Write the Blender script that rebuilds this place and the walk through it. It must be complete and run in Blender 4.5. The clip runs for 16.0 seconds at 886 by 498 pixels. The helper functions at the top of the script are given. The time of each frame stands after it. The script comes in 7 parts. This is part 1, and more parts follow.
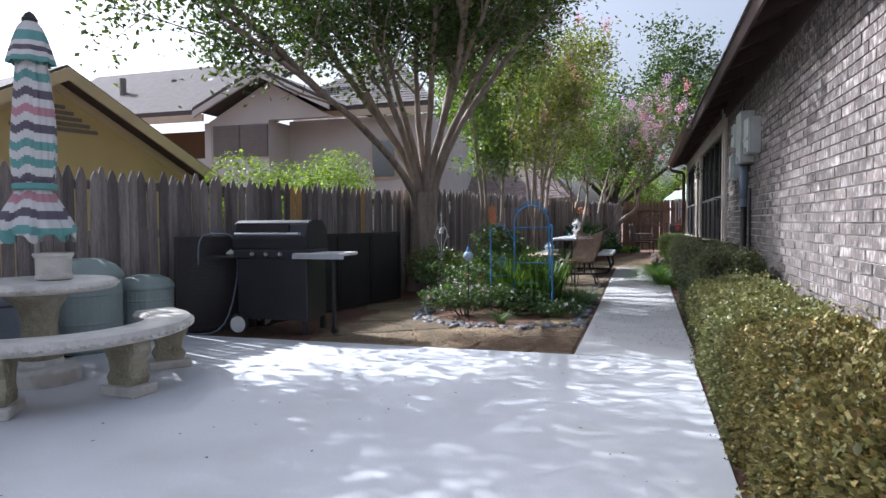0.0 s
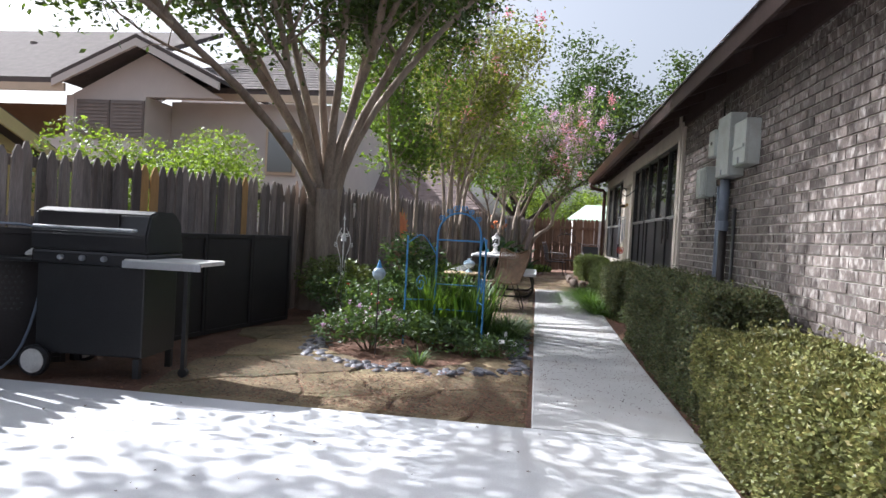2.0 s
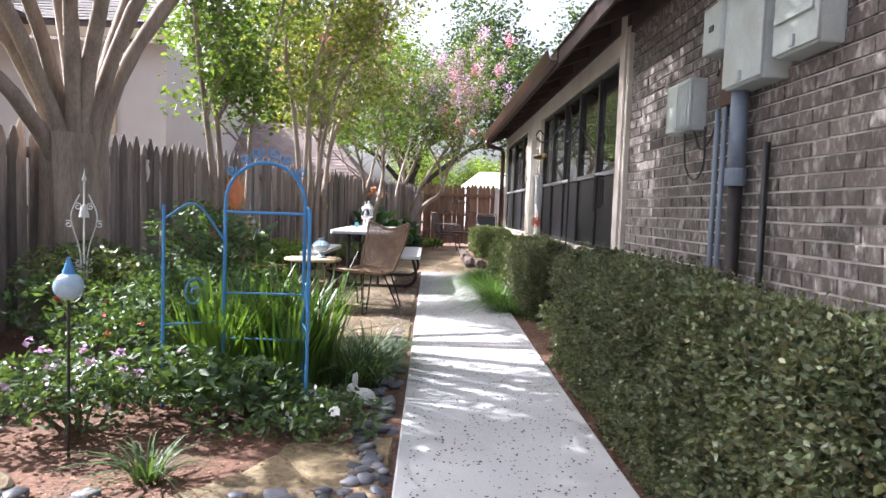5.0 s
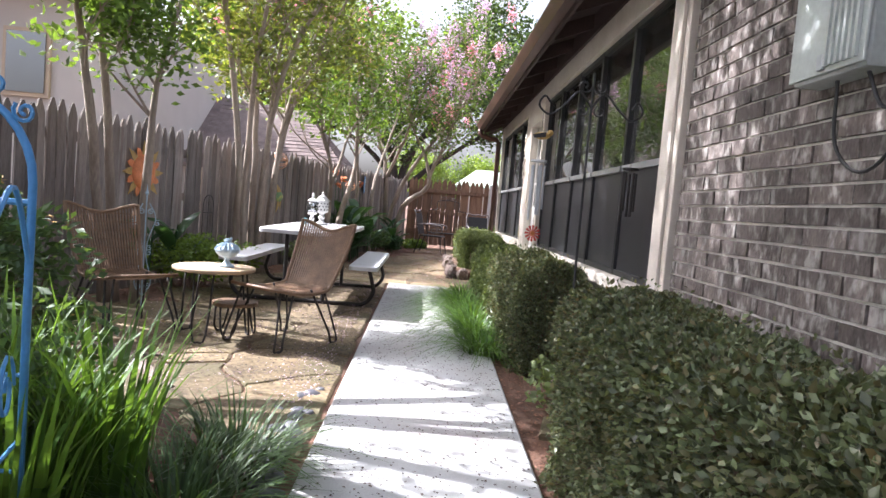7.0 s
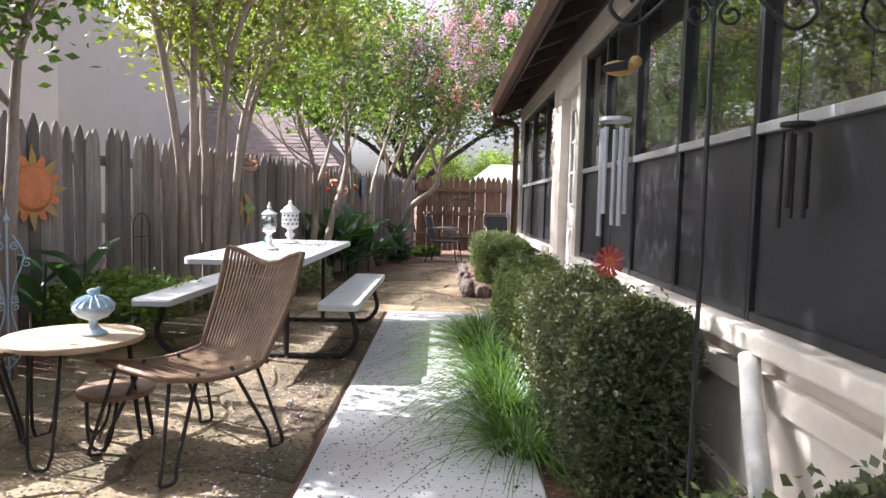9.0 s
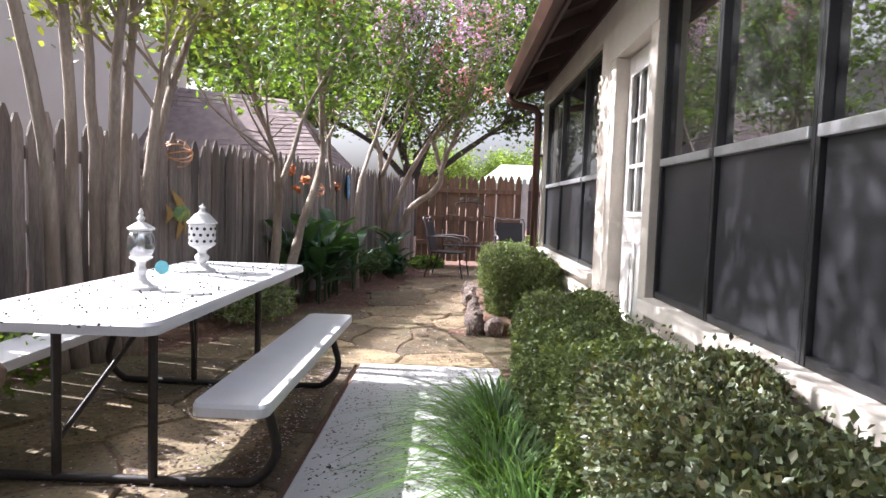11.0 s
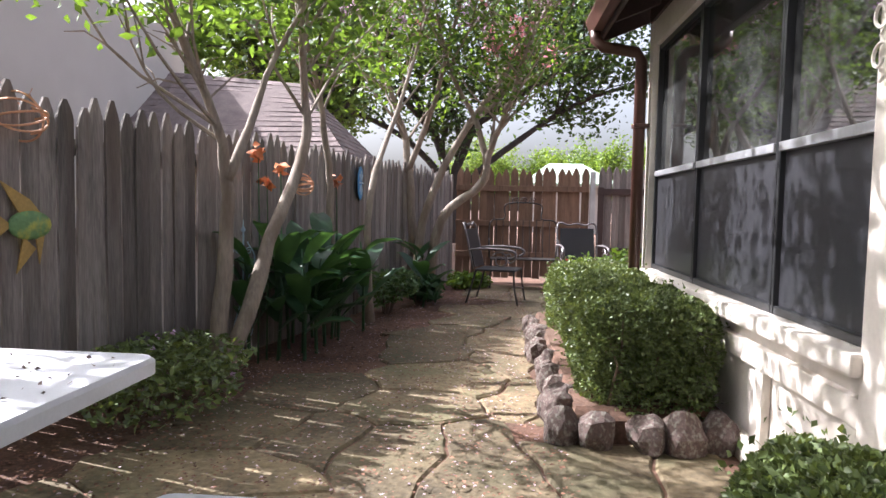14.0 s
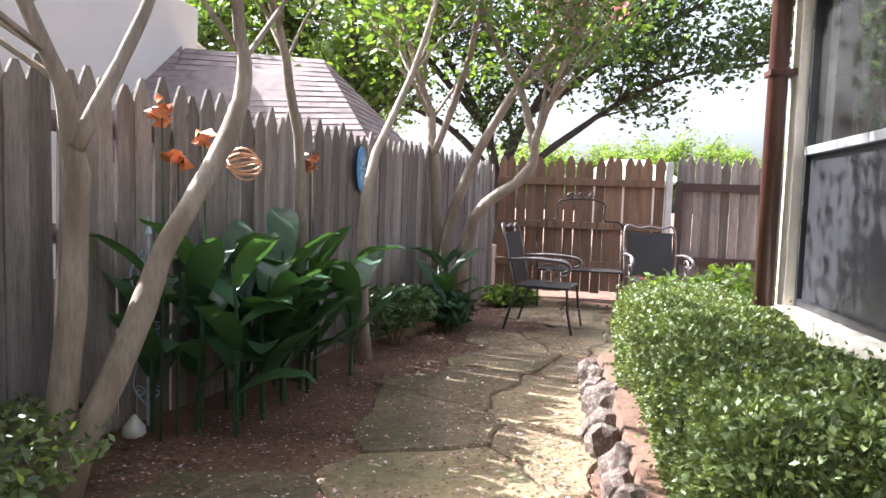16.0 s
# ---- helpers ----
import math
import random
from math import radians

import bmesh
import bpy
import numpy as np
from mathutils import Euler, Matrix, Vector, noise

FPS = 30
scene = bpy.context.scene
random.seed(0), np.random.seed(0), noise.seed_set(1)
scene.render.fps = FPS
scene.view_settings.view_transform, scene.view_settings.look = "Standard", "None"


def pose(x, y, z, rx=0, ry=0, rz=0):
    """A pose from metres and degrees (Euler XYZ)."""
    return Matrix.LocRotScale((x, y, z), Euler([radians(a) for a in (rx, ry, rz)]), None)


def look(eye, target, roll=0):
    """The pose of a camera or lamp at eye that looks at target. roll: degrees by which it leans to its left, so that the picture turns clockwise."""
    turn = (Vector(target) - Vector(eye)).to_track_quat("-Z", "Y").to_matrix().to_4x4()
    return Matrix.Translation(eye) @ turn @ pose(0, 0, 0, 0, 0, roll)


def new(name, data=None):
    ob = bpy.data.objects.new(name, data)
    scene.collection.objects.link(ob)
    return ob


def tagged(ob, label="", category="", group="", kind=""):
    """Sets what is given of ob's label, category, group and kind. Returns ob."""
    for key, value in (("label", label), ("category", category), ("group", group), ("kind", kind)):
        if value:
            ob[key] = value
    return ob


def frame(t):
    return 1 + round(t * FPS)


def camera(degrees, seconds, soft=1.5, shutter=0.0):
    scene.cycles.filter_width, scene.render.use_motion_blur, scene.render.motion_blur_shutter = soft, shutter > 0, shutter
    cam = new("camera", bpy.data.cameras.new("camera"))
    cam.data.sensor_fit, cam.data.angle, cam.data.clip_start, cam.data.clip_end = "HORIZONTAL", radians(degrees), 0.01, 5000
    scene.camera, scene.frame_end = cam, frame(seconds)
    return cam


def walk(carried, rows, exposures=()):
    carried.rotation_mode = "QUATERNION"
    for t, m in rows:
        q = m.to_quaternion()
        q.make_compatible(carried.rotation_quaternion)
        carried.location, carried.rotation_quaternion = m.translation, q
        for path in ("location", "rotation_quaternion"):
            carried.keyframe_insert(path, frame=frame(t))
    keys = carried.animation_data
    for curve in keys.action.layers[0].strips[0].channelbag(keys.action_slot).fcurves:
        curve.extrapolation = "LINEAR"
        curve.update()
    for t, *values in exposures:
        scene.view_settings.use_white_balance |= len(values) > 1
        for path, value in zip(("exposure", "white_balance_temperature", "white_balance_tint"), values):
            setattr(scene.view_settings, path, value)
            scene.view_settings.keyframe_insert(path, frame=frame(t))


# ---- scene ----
cam = camera(68.34, 16.0)
PATH = [
    (0, (0.573, -5.774, 1.160), (-0.890, -0.997, 0.960), -0.42),
    (0.5, (0.354, -5.403, 1.168), (-1.037, -0.613, 0.825), 0.89),
    (1, (0.147, -4.923, 1.182), (-0.543, 0.018, 0.843), -0.76),
    (1.5, (0.018, -4.494, 1.191), (-0.763, 0.444, 1.089), -0.12),
    (2, (-0.033, -4.002, 1.151), (-0.737, 0.947, 1.037), 3.05),
    (2.5, (-0.123, -3.589, 1.165), (-0.400, 1.402, 1.033), 0.25),
    (3, (-0.112, -3.112, 1.172), (-0.546, 1.867, 1.011), 0.17),
    (3.5, (-0.059, -2.605, 1.143), (0.116, 2.388, 0.968), 1.72),
    (3.7, (-0.083, -2.413, 1.143), (0.299, 2.569, 0.965), 0.58),
    (5.8, (0.259, -0.094, 1.156), (0.229, 4.893, 0.797), 2.70),
    (6, (0.275, 0.087, 1.159), (0.582, 5.071, 0.909), 0.59),
    (6.5, (0.338, 0.558, 1.172), (0.657, 5.543, 0.957), 0.35),
    (7, (0.447, 1.088, 1.173), (0.583, 6.076, 0.855), 4.93),
    (7.5, (0.463, 1.583, 1.184), (0.816, 6.570, 1.104), 0.54),
    (8, (0.486, 2.067, 1.195), (0.405, 7.063, 1.023), 3.51),
    (8.5, (0.572, 2.552, 1.189), (0.640, 7.537, 0.813), 2.05),
    (8.7, (0.577, 2.749, 1.210), (0.627, 7.737, 0.863), 1.74),
    (10.8, (0.630, 4.946, 1.264), (0.185, 9.915, 0.925), 4.29),
    (11, (0.645, 5.143, 1.276), (0.572, 10.132, 0.942), 1.95),
    (11.5, (0.610, 5.608, 1.266), (0.603, 10.598, 0.957), 0.65),
    (12, (0.607, 6.044, 1.265), (0.177, 11.014, 0.932), 2.63),
    (12.5, (0.585, 6.485, 1.261), (0.371, 11.471, 0.953), 0.22),
    (13, (0.540, 6.989, 1.257), (0.053, 11.954, 0.920), -0.20),
    (13.5, (0.572, 7.414, 1.253), (-0.052, 12.364, 0.925), 1.18),
    (14, (0.527, 7.896, 1.248), (0.134, 12.870, 0.934), 1.13),
    (14.5, (0.520, 8.372, 1.258), (-0.051, 13.329, 0.929), -0.02),
    (15, (0.561, 8.882, 1.270), (0.278, 13.867, 1.012), 0.57),
    (15.5, (0.511, 9.334, 1.243), (0.220, 14.320, 1.028), 0.22),
    (16, (0.582, 9.762, 1.241), (-0.215, 14.686, 0.895), 1.91),
]
walk(cam, [(t, look(eye, target, roll)) for t, eye, target, roll in PATH],
     exposures=[(0, 0.68, 5600, 13), (1.5, 0.75, 5850, 12), (3.0, 1.15, 6000, 12), (5.8, 1.72, 5950, 17), (8.5, 1.6, 6000, 15), (11.0, 1.6, 5950, 17), (13.3, 1.3, 5950, 17),
                (15.3, 2.1, 5900, 12), (16.0, 2.15, 5900, 12)])

# ---- world and sun ----
SUN = Vector((-0.80, 0.24, 0.74)).normalized()
world = bpy.data.worlds.new("world")
scene.world = world
world.use_nodes = True
wn = world.node_tree
sky = wn.nodes.new("ShaderNodeTexSky")
sky.sky_type = "NISHITA"
sky.sun_disc = False
sky.sun_elevation = math.asin(SUN.z)
sky.sun_rotation = math.atan2(SUN.x, SUN.y)
sky.air_density, sky.dust_density, sky.ozone_density = 1.0, 7.5, 1.0
wn.nodes["Background"].inputs["Strength"].default_value = 0.118
haze = wn.nodes.new("ShaderNodeHueSaturation")
haze.inputs["Saturation"].default_value, haze.inputs["Value"].default_value = 0.38, 1.22
wn.links.new(sky.outputs[0], haze.inputs["Color"])
wn.links.new(haze.outputs[0], wn.nodes["Background"].inputs["Color"])
sun_data = bpy.data.lights.new("sun", "SUN")
sun_data.energy, sun_data.angle, sun_data.color = 5.0, radians(0.5), (1.0, 0.965, 0.91)
sun = new("sun", sun_data)
sun.matrix_world = look(tuple(SUN * 40), (0, 0, 0))

# ---- materials ----
MATS = {}


def material(name, color, rough=0.7, dark=0.65, light=1.25, scale=6.0, fine=60.0, bump=0.15, metal=0.0, spread=0.0,
             stretch=(1, 1, 1), leaf=0.0, coat=0.0, third=None, third_amount=0.5, third_scale=3.0, spec=0.5):
    """Colour with two scales of variation and fine relief; leaf: share of light passing through."""
    m = bpy.data.materials.new(name)
    m.use_nodes = True
    nt = m.node_tree
    b = nt.nodes["Principled BSDF"]
    b.inputs["Roughness"].default_value, b.inputs["Metallic"].default_value = rough, metal
    b.inputs["Specular IOR Level"].default_value = spec
    b.inputs["Coat Weight"].default_value = coat
    tc = nt.nodes.new("ShaderNodeTexCoord")
    mp = nt.nodes.new("ShaderNodeMapping")
    mp.inputs["Scale"].default_value = stretch
    nt.links.new(tc.outputs["Object"], mp.inputs["Vector"])
    info = nt.nodes.new("ShaderNodeObjectInfo")
    geo = nt.nodes.new("ShaderNodeNewGeometry")
    add = nt.nodes.new("ShaderNodeVectorMath")
    add.operation = "ADD"
    nt.links.new(mp.outputs[0], add.inputs[0])
    rnd = nt.nodes.new("ShaderNodeMath")
    rnd.operation = "ADD"
    nt.links.new(info.outputs["Random"], rnd.inputs[0])
    nt.links.new(geo.outputs["Random Per Island"], rnd.inputs[1])
    mul = nt.nodes.new("ShaderNodeMath")
    mul.operation = "MULTIPLY"
    mul.inputs[1].default_value = 37.0
    nt.links.new(rnd.outputs[0], mul.inputs[0])
    nt.links.new(mul.outputs[0], add.inputs[1])
    vec = add.outputs[0] if spread else mp.outputs[0]
    n1 = nt.nodes.new("ShaderNodeTexNoise")
    n1.inputs["Scale"].default_value, n1.inputs["Detail"].default_value = scale, 4
    n2 = nt.nodes.new("ShaderNodeTexNoise")
    n2.inputs["Scale"].default_value, n2.inputs["Detail"].default_value = fine, 3
    nt.links.new(vec, n1.inputs["Vector"])
    nt.links.new(vec, n2.inputs["Vector"])
    mixn = nt.nodes.new("ShaderNodeMath")
    mixn.operation = "MULTIPLY_ADD"
    mixn.inputs[1].default_value = 0.45
    nt.links.new(n2.outputs["Fac"], mixn.inputs[0])
    half = nt.nodes.new("ShaderNodeMath")
    half.operation = "MULTIPLY"
    half.inputs[1].default_value = 0.55
    nt.links.new(n1.outputs["Fac"], half.inputs[0])
    nt.links.new(half.outputs[0], mixn.inputs[2])
    ramp = nt.nodes.new("ShaderNodeValToRGB")
    ramp.color_ramp.elements[0].position, ramp.color_ramp.elements[1].position = 0.32, 0.68
    ramp.color_ramp.elements[0].color = (*[min(1, c * dark) for c in color], 1)
    ramp.color_ramp.elements[1].color = (*[min(1, c * light) for c in color], 1)
    nt.links.new(mixn.outputs[0], ramp.inputs[0])
    col = ramp.outputs[0]
    if third:
        n3 = nt.nodes.new("ShaderNodeTexNoise")
        n3.inputs["Scale"].default_value, n3.inputs["Detail"].default_value = third_scale, 6
        nt.links.new(vec, n3.inputs["Vector"])
        r3 = nt.nodes.new("ShaderNodeValToRGB")
        r3.color_ramp.elements[0].position, r3.color_ramp.elements[1].position = 0.5, 0.66
        r3.color_ramp.elements[1].color = (third_amount, third_amount, third_amount, 1)
        nt.links.new(n3.outputs["Fac"], r3.inputs[0])
        mx = nt.nodes.new("ShaderNodeMix")
        mx.data_type = "RGBA"
        mx.inputs["B"].default_value = (*third, 1)
        nt.links.new(r3.outputs[0], mx.inputs["Factor"])
        nt.links.new(col, mx.inputs["A"])
        col = mx.outputs["Result"]
    if spread:
        fr = nt.nodes.new("ShaderNodeMath")
        fr.operation = "FRACT"
        nt.links.new(rnd.outputs[0], fr.inputs[0])
        mr = nt.nodes.new("ShaderNodeMapRange")
        mr.inputs["To Min"].default_value, mr.inputs["To Max"].default_value = 1 - spread, 1 + spread
        nt.links.new(fr.outputs[0], mr.inputs["Value"])
        vm = nt.nodes.new("ShaderNodeVectorMath")
        vm.operation = "SCALE"
        nt.links.new(col, vm.inputs[0])
        nt.links.new(mr.outputs[0], vm.inputs["Scale"])
        col = vm.outputs[0]
    nt.links.new(col, b.inputs["Base Color"])
    if bump:
        bp = nt.nodes.new("ShaderNodeBump")
        bp.inputs["Strength"].default_value, bp.inputs["Distance"].default_value = bump, 0.02
        nt.links.new(mixn.outputs[0], bp.inputs["Height"])
        nt.links.new(bp.outputs[0], b.inputs["Normal"])
    if leaf:
        tr = nt.nodes.new("ShaderNodeBsdfTranslucent")
        tint = nt.nodes.new("ShaderNodeVectorMath")
        tint.operation = "MULTIPLY"
        tint.inputs[1].default_value = (1.9, 1.7, 0.6) if color[1] > color[0] * 1.2 else (1.3, 1.1, 1.1)
        nt.links.new(col, tint.inputs[0])
        nt.links.new(tint.outputs[0], tr.inputs["Color"])
        ms = nt.nodes.new("ShaderNodeMixShader")
        ms.inputs[0].default_value = leaf
        nt.links.new(b.outputs[0], ms.inputs[1])
        nt.links.new(tr.outputs[0], ms.inputs[2])
        nt.links.new(ms.outputs[0], nt.nodes["Material Output"].inputs["Surface"])
    MATS[name] = m
    return m


def glass_material(name, tint, gloss_rough=0.02, base=0.05):
    m = bpy.data.materials.new(name)
    m.use_nodes = True
    nt = m.node_tree
    nt.nodes.remove(nt.nodes["Principled BSDF"])
    tp = nt.nodes.new("ShaderNodeBsdfTransparent")
    tp.inputs["Color"].default_value = (*tint, 1)
    gl = nt.nodes.new("ShaderNodeBsdfGlossy")
    gl.inputs["Roughness"].default_value = gloss_rough
    fr = nt.nodes.new("ShaderNodeFresnel")
    fr.inputs["IOR"].default_value = 3.6
    ms = nt.nodes.new("ShaderNodeMixShader")
    nt.links.new(fr.outputs[0], ms.inputs[0])
    nt.links.new(tp.outputs[0], ms.inputs[1])
    nt.links.new(gl.outputs[0], ms.inputs[2])
    # thin dust film that also brightens panes in place of hazy sky reflections
    dust_haze = nt.nodes.new("ShaderNodeBsdfDiffuse")
    dust_haze.inputs["Color"].default_value = (0.62, 0.62, 0.60, 1)
    tc = nt.nodes.new("ShaderNodeTexCoord")
    ns = nt.nodes.new("ShaderNodeTexNoise")
    ns.inputs["Scale"].default_value, ns.inputs["Detail"].default_value = 2.2, 6
    nt.links.new(tc.outputs["Object"], ns.inputs["Vector"])
    mr = nt.nodes.new("ShaderNodeMapRange")
    mr.inputs["From Min"].default_value, mr.inputs["From Max"].default_value = 0.35, 0.7
    mr.inputs["To Min"].default_value, mr.inputs["To Max"].default_value = base * 0.5, base * 1.6
    nt.links.new(ns.outputs["Fac"], mr.inputs["Value"])
    mix = nt.nodes.new("ShaderNodeMixShader")
    nt.links.new(mr.outputs[0], mix.inputs[0])
    nt.links.new(ms.outputs[0], mix.inputs[1])
    nt.links.new(dust_haze.outputs[0], mix.inputs[2])
    nt.links.new(mix.outputs[0], nt.nodes["Material Output"].inputs["Surface"])
    return m


CONCRETE = material("concrete", (0.60, 0.61, 0.63), 0.85, 0.88, 1.08, 1.2, 90, 0.05, third=(0.42, 0.40, 0.37), third_amount=0.35, third_scale=0.9)
WALK = material("walk_concrete", (0.52, 0.52, 0.52), 0.85, 0.82, 1.1, 1.5, 110, 0.08, third=(0.36, 0.31, 0.29), third_amount=0.4, third_scale=1.3)
SOIL = material("red_mulch", (0.145, 0.076, 0.05), 0.95, 0.45, 1.5, 3, 45, 0.8, third=(0.10, 0.07, 0.05), third_amount=0.6, third_scale=0.6)
FLAG = material("flagstone", (0.20, 0.15, 0.085), 0.85, 0.38, 1.45, 3.0, 32, 0.9, spread=0.32, third=(0.115, 0.105, 0.05), third_amount=0.75, third_scale=2.1)
BRICK = material("brick", (0.135, 0.11, 0.1), 0.9, 0.4, 1.5, 9, 70, 0.5, spread=0.32, stretch=(1, 1, 0.55), third=(0.55, 0.52, 0.49), third_amount=0.55, third_scale=26)
MORTAR = material("mortar", (0.70, 0.67, 0.62), 0.95, 0.8, 1.15, 8, 120, 0.2)
PICKET = material("weathered_picket", (0.225, 0.195, 0.18), 0.9, 0.5, 1.4, 3, 25, 0.6, spread=0.42, stretch=(6, 6, 0.5), third=(0.15, 0.11, 0.09), third_amount=0.6, third_scale=2)
PICKET_NEW = material("tan_picket", (0.42, 0.25, 0.10), 0.85, 0.75, 1.2, 3, 25, 0.3, stretch=(6, 6, 0.5))
PICKET_RED = material("reddish_picket", (0.195, 0.115, 0.075), 0.9, 0.6, 1.3, 3, 25, 0.4, spread=0.2, stretch=(6, 6, 0.5))
BARK = material("smooth_bark", (0.29, 0.235, 0.19), 0.85, 0.6, 1.3, 2.2, 22, 0.3, stretch=(3, 3, 0.6), third=(0.17, 0.12, 0.085), third_amount=0.7, third_scale=2.4)
BARK_DARK = material("dark_oak_bark", (0.06, 0.05, 0.045), 0.95, 0.5, 1.4, 5, 40, 0.8)
LEAF = material("crape_leaf", (0.085, 0.15, 0.035), 0.5, 0.7, 1.3, 1.3, 9, 0, spread=0.4, leaf=0.45)
# darker copy of the crape leaf, with the backlit crown's shade in its colour
LEAF_SHADED = material("shaded_crape_leaf", (0.052, 0.092, 0.026), 0.45, 0.6, 1.35, 1.3, 9, 0, spread=0.45, leaf=0.34)
LEAF_OLIVE = material("olive_crape_leaf", (0.125, 0.165, 0.042), 0.55, 0.65, 1.3, 1.3, 9, 0, spread=0.45, leaf=0.42, third=(0.19, 0.13, 0.07), third_amount=0.25, third_scale=2.2)
LEAF_DARK = material("oak_leaf", (0.045, 0.085, 0.025), 0.5, 0.7, 1.3, 1.3, 9, 0, spread=0.4, leaf=0.3)
LEAF_LIGHT = material("bright_leaf", (0.125, 0.20, 0.045), 0.5, 0.75, 1.3, 1.3, 9, 0, spread=0.35, leaf=0.4)
BLOSSOM_PINK = material("pink_blossom", (0.66, 0.27, 0.33), 0.7, 0.8, 1.2, 3, 20, 0, spread=0.3, leaf=0.35)
BLOSSOM_LILAC = material("lilac_blossom", (0.55, 0.40, 0.56), 0.7, 0.8, 1.2, 3, 20, 0, spread=0.3, leaf=0.35)
HEDGE = material("hedge_leaf", (0.20, 0.19, 0.056), 0.55, 0.6, 1.35, 2.2, 20, 0, spread=0.55, leaf=0.22, third=(0.36, 0.185, 0.075), third_amount=0.5, third_scale=2.2)
# less bronze, with the sunlight on this hedge end mixed into the colour
HEDGE_SUNLIT = material("sunlit_hedge_leaf", (0.19, 0.21, 0.07), 0.45, 0.6, 1.35, 2.2, 20, 0, spread=0.5, leaf=0.25, third=(0.30, 0.19, 0.09), third_amount=0.4, third_scale=2.2)
HEDGE_MID = material("dark_hedge_leaf", (0.11, 0.138, 0.07), 0.42, 0.55, 1.45, 2.2, 20, 0, spread=0.5, leaf=0.18, third=(0.22, 0.11, 0.06), third_amount=0.4, third_scale=2.0)
HEDGE_GREEN = material("green_hedge_leaf", (0.125, 0.165, 0.06), 0.42, 0.7, 1.3, 2.2, 20, 0, spread=0.45, leaf=0.2)
TWIG = material("twig", (0.16, 0.11, 0.08), 0.9, 0.6, 1.3, 8, 40, 0.3)
GRASS = material("grass_blade", (0.085, 0.165, 0.035), 0.45, 0.7, 1.4, 2, 9, 0, spread=0.35, leaf=0.35)
PLANT = material("plant_leaf", (0.065, 0.115, 0.045), 0.5, 0.7, 1.4, 2, 9, 0, spread=0.4, leaf=0.3)
CANNA = material("canna_leaf", (0.04, 0.095, 0.045), 0.4, 0.75, 1.3, 2, 12, 0.1, spread=0.3, leaf=0.3)
EAVE = material("dark_brown_paint", (0.055, 0.032, 0.028), 0.7, 0.7, 1.25, 4, 50, 0.15)
GUTTER = material("brown_gutter", (0.08, 0.034, 0.025), 0.4, 0.8, 1.2, 3, 40, 0.05)
SHINGLE = material("grey_brown_shingle", (0.20, 0.155, 0.145), 0.95, 0.65, 1.3, 5, 60, 0.4, spread=0.2)
SHINGLE_GREY = material("grey_shingle", (0.095, 0.082, 0.078), 0.95, 0.75, 1.2, 5, 60, 0.3, spread=0.15)
TRIM = material("cream_trim", (0.66, 0.60, 0.53), 0.6, 0.88, 1.08, 3, 40, 0.08, third=(0.45, 0.39, 0.33), third_amount=0.4, third_scale=2.5)
DOORPAINT = material("white_door_paint", (0.76, 0.73, 0.70), 0.5, 0.93, 1.05, 3, 40, 0.05)
SCREEN = material("black_solar_screen", (0.03, 0.03, 0.034), 0.35, 0.8, 1.3, 3, 150, 0.05)
BLACKFRAME = material("black_window_frame", (0.02, 0.02, 0.022), 0.4, 0.8, 1.2, 5, 60, 0.03)
ALU = material("aluminium_rail", (0.48, 0.48, 0.50), 0.4, 0.85, 1.1, 6, 60, 0.03, metal=0.6)
GLASS = glass_material("window_glass", (0.42, 0.44, 0.44), base=0.028)
CLEARGLASS = glass_material("clear_glass", (0.85, 0.9, 0.9), base=0.04)
STUCCO_WHITE = material("white_stucco", (0.56, 0.53, 0.50), 0.9, 0.93, 1.05, 2, 60, 0.12)
STUCCO_YELLOW = material("yellow_siding", (0.62, 0.50, 0.24), 0.85, 0.92, 1.06, 2, 60, 0.1)
YTRIM = material("pale_yellow_trim", (0.70, 0.58, 0.36), 0.7, 0.9, 1.06, 3, 40, 0.08)
HTRIM = material("tan_house_trim", (0.55, 0.45, 0.33), 0.7, 0.9, 1.1, 3, 40, 0.1)
BALCONY = material("brown_balcony_wall", (0.27, 0.16, 0.085), 0.8, 0.85, 1.1, 2, 40, 0.08)
LOUVER = material("grey_louver", (0.21, 0.185, 0.17), 0.7, 0.85, 1.1, 3, 40, 0.05)
METALBOX = material("grey_painted_metal", (0.50, 0.54, 0.52), 0.45, 0.85, 1.1, 5, 60, 0.05, third=(0.36, 0.34, 0.30), third_amount=0.3, third_scale=7)
PVC = material("grey_pvc", (0.19, 0.225, 0.285), 0.5, 0.85, 1.1, 5, 60, 0.05)
PVCWHITE = material("white_pvc", (0.70, 0.68, 0.64), 0.5, 0.85, 1.1, 5, 60, 0.05)
BLACK = material("black_enamel", (0.018, 0.018, 0.02), 0.38, 0.8, 1.3, 4, 60, 0.04)
PANEL = material("black_panel", (0.016, 0.013, 0.014), 0.55, 0.7, 1.4, 4, 60, 0.08)
IRON = material("dark_iron", (0.03, 0.025, 0.024), 0.55, 0.7, 1.4, 20, 90, 0.1, metal=0.3)
STEEL = material("light_steel", (0.5, 0.52, 0.55), 0.35, 0.85, 1.1, 10, 60, 0.03, metal=0.7)
PLASTIC = material("grey_white_plastic", (0.60, 0.60, 0.63), 0.55, 0.92, 1.05, 3, 120, 0.08, third=(0.4, 0.36, 0.36), third_amount=0.25, third_scale=3)
WICKER = material("brown_wicker", (0.20, 0.12, 0.07), 0.6, 0.6, 1.4, 12, 90, 0.3)
CASTSTONE = material("white_cast_stone", (0.66, 0.63, 0.58), 0.9, 0.82, 1.08, 5, 60, 0.25, third=(0.30, 0.27, 0.22), third_amount=0.4, third_scale=6)
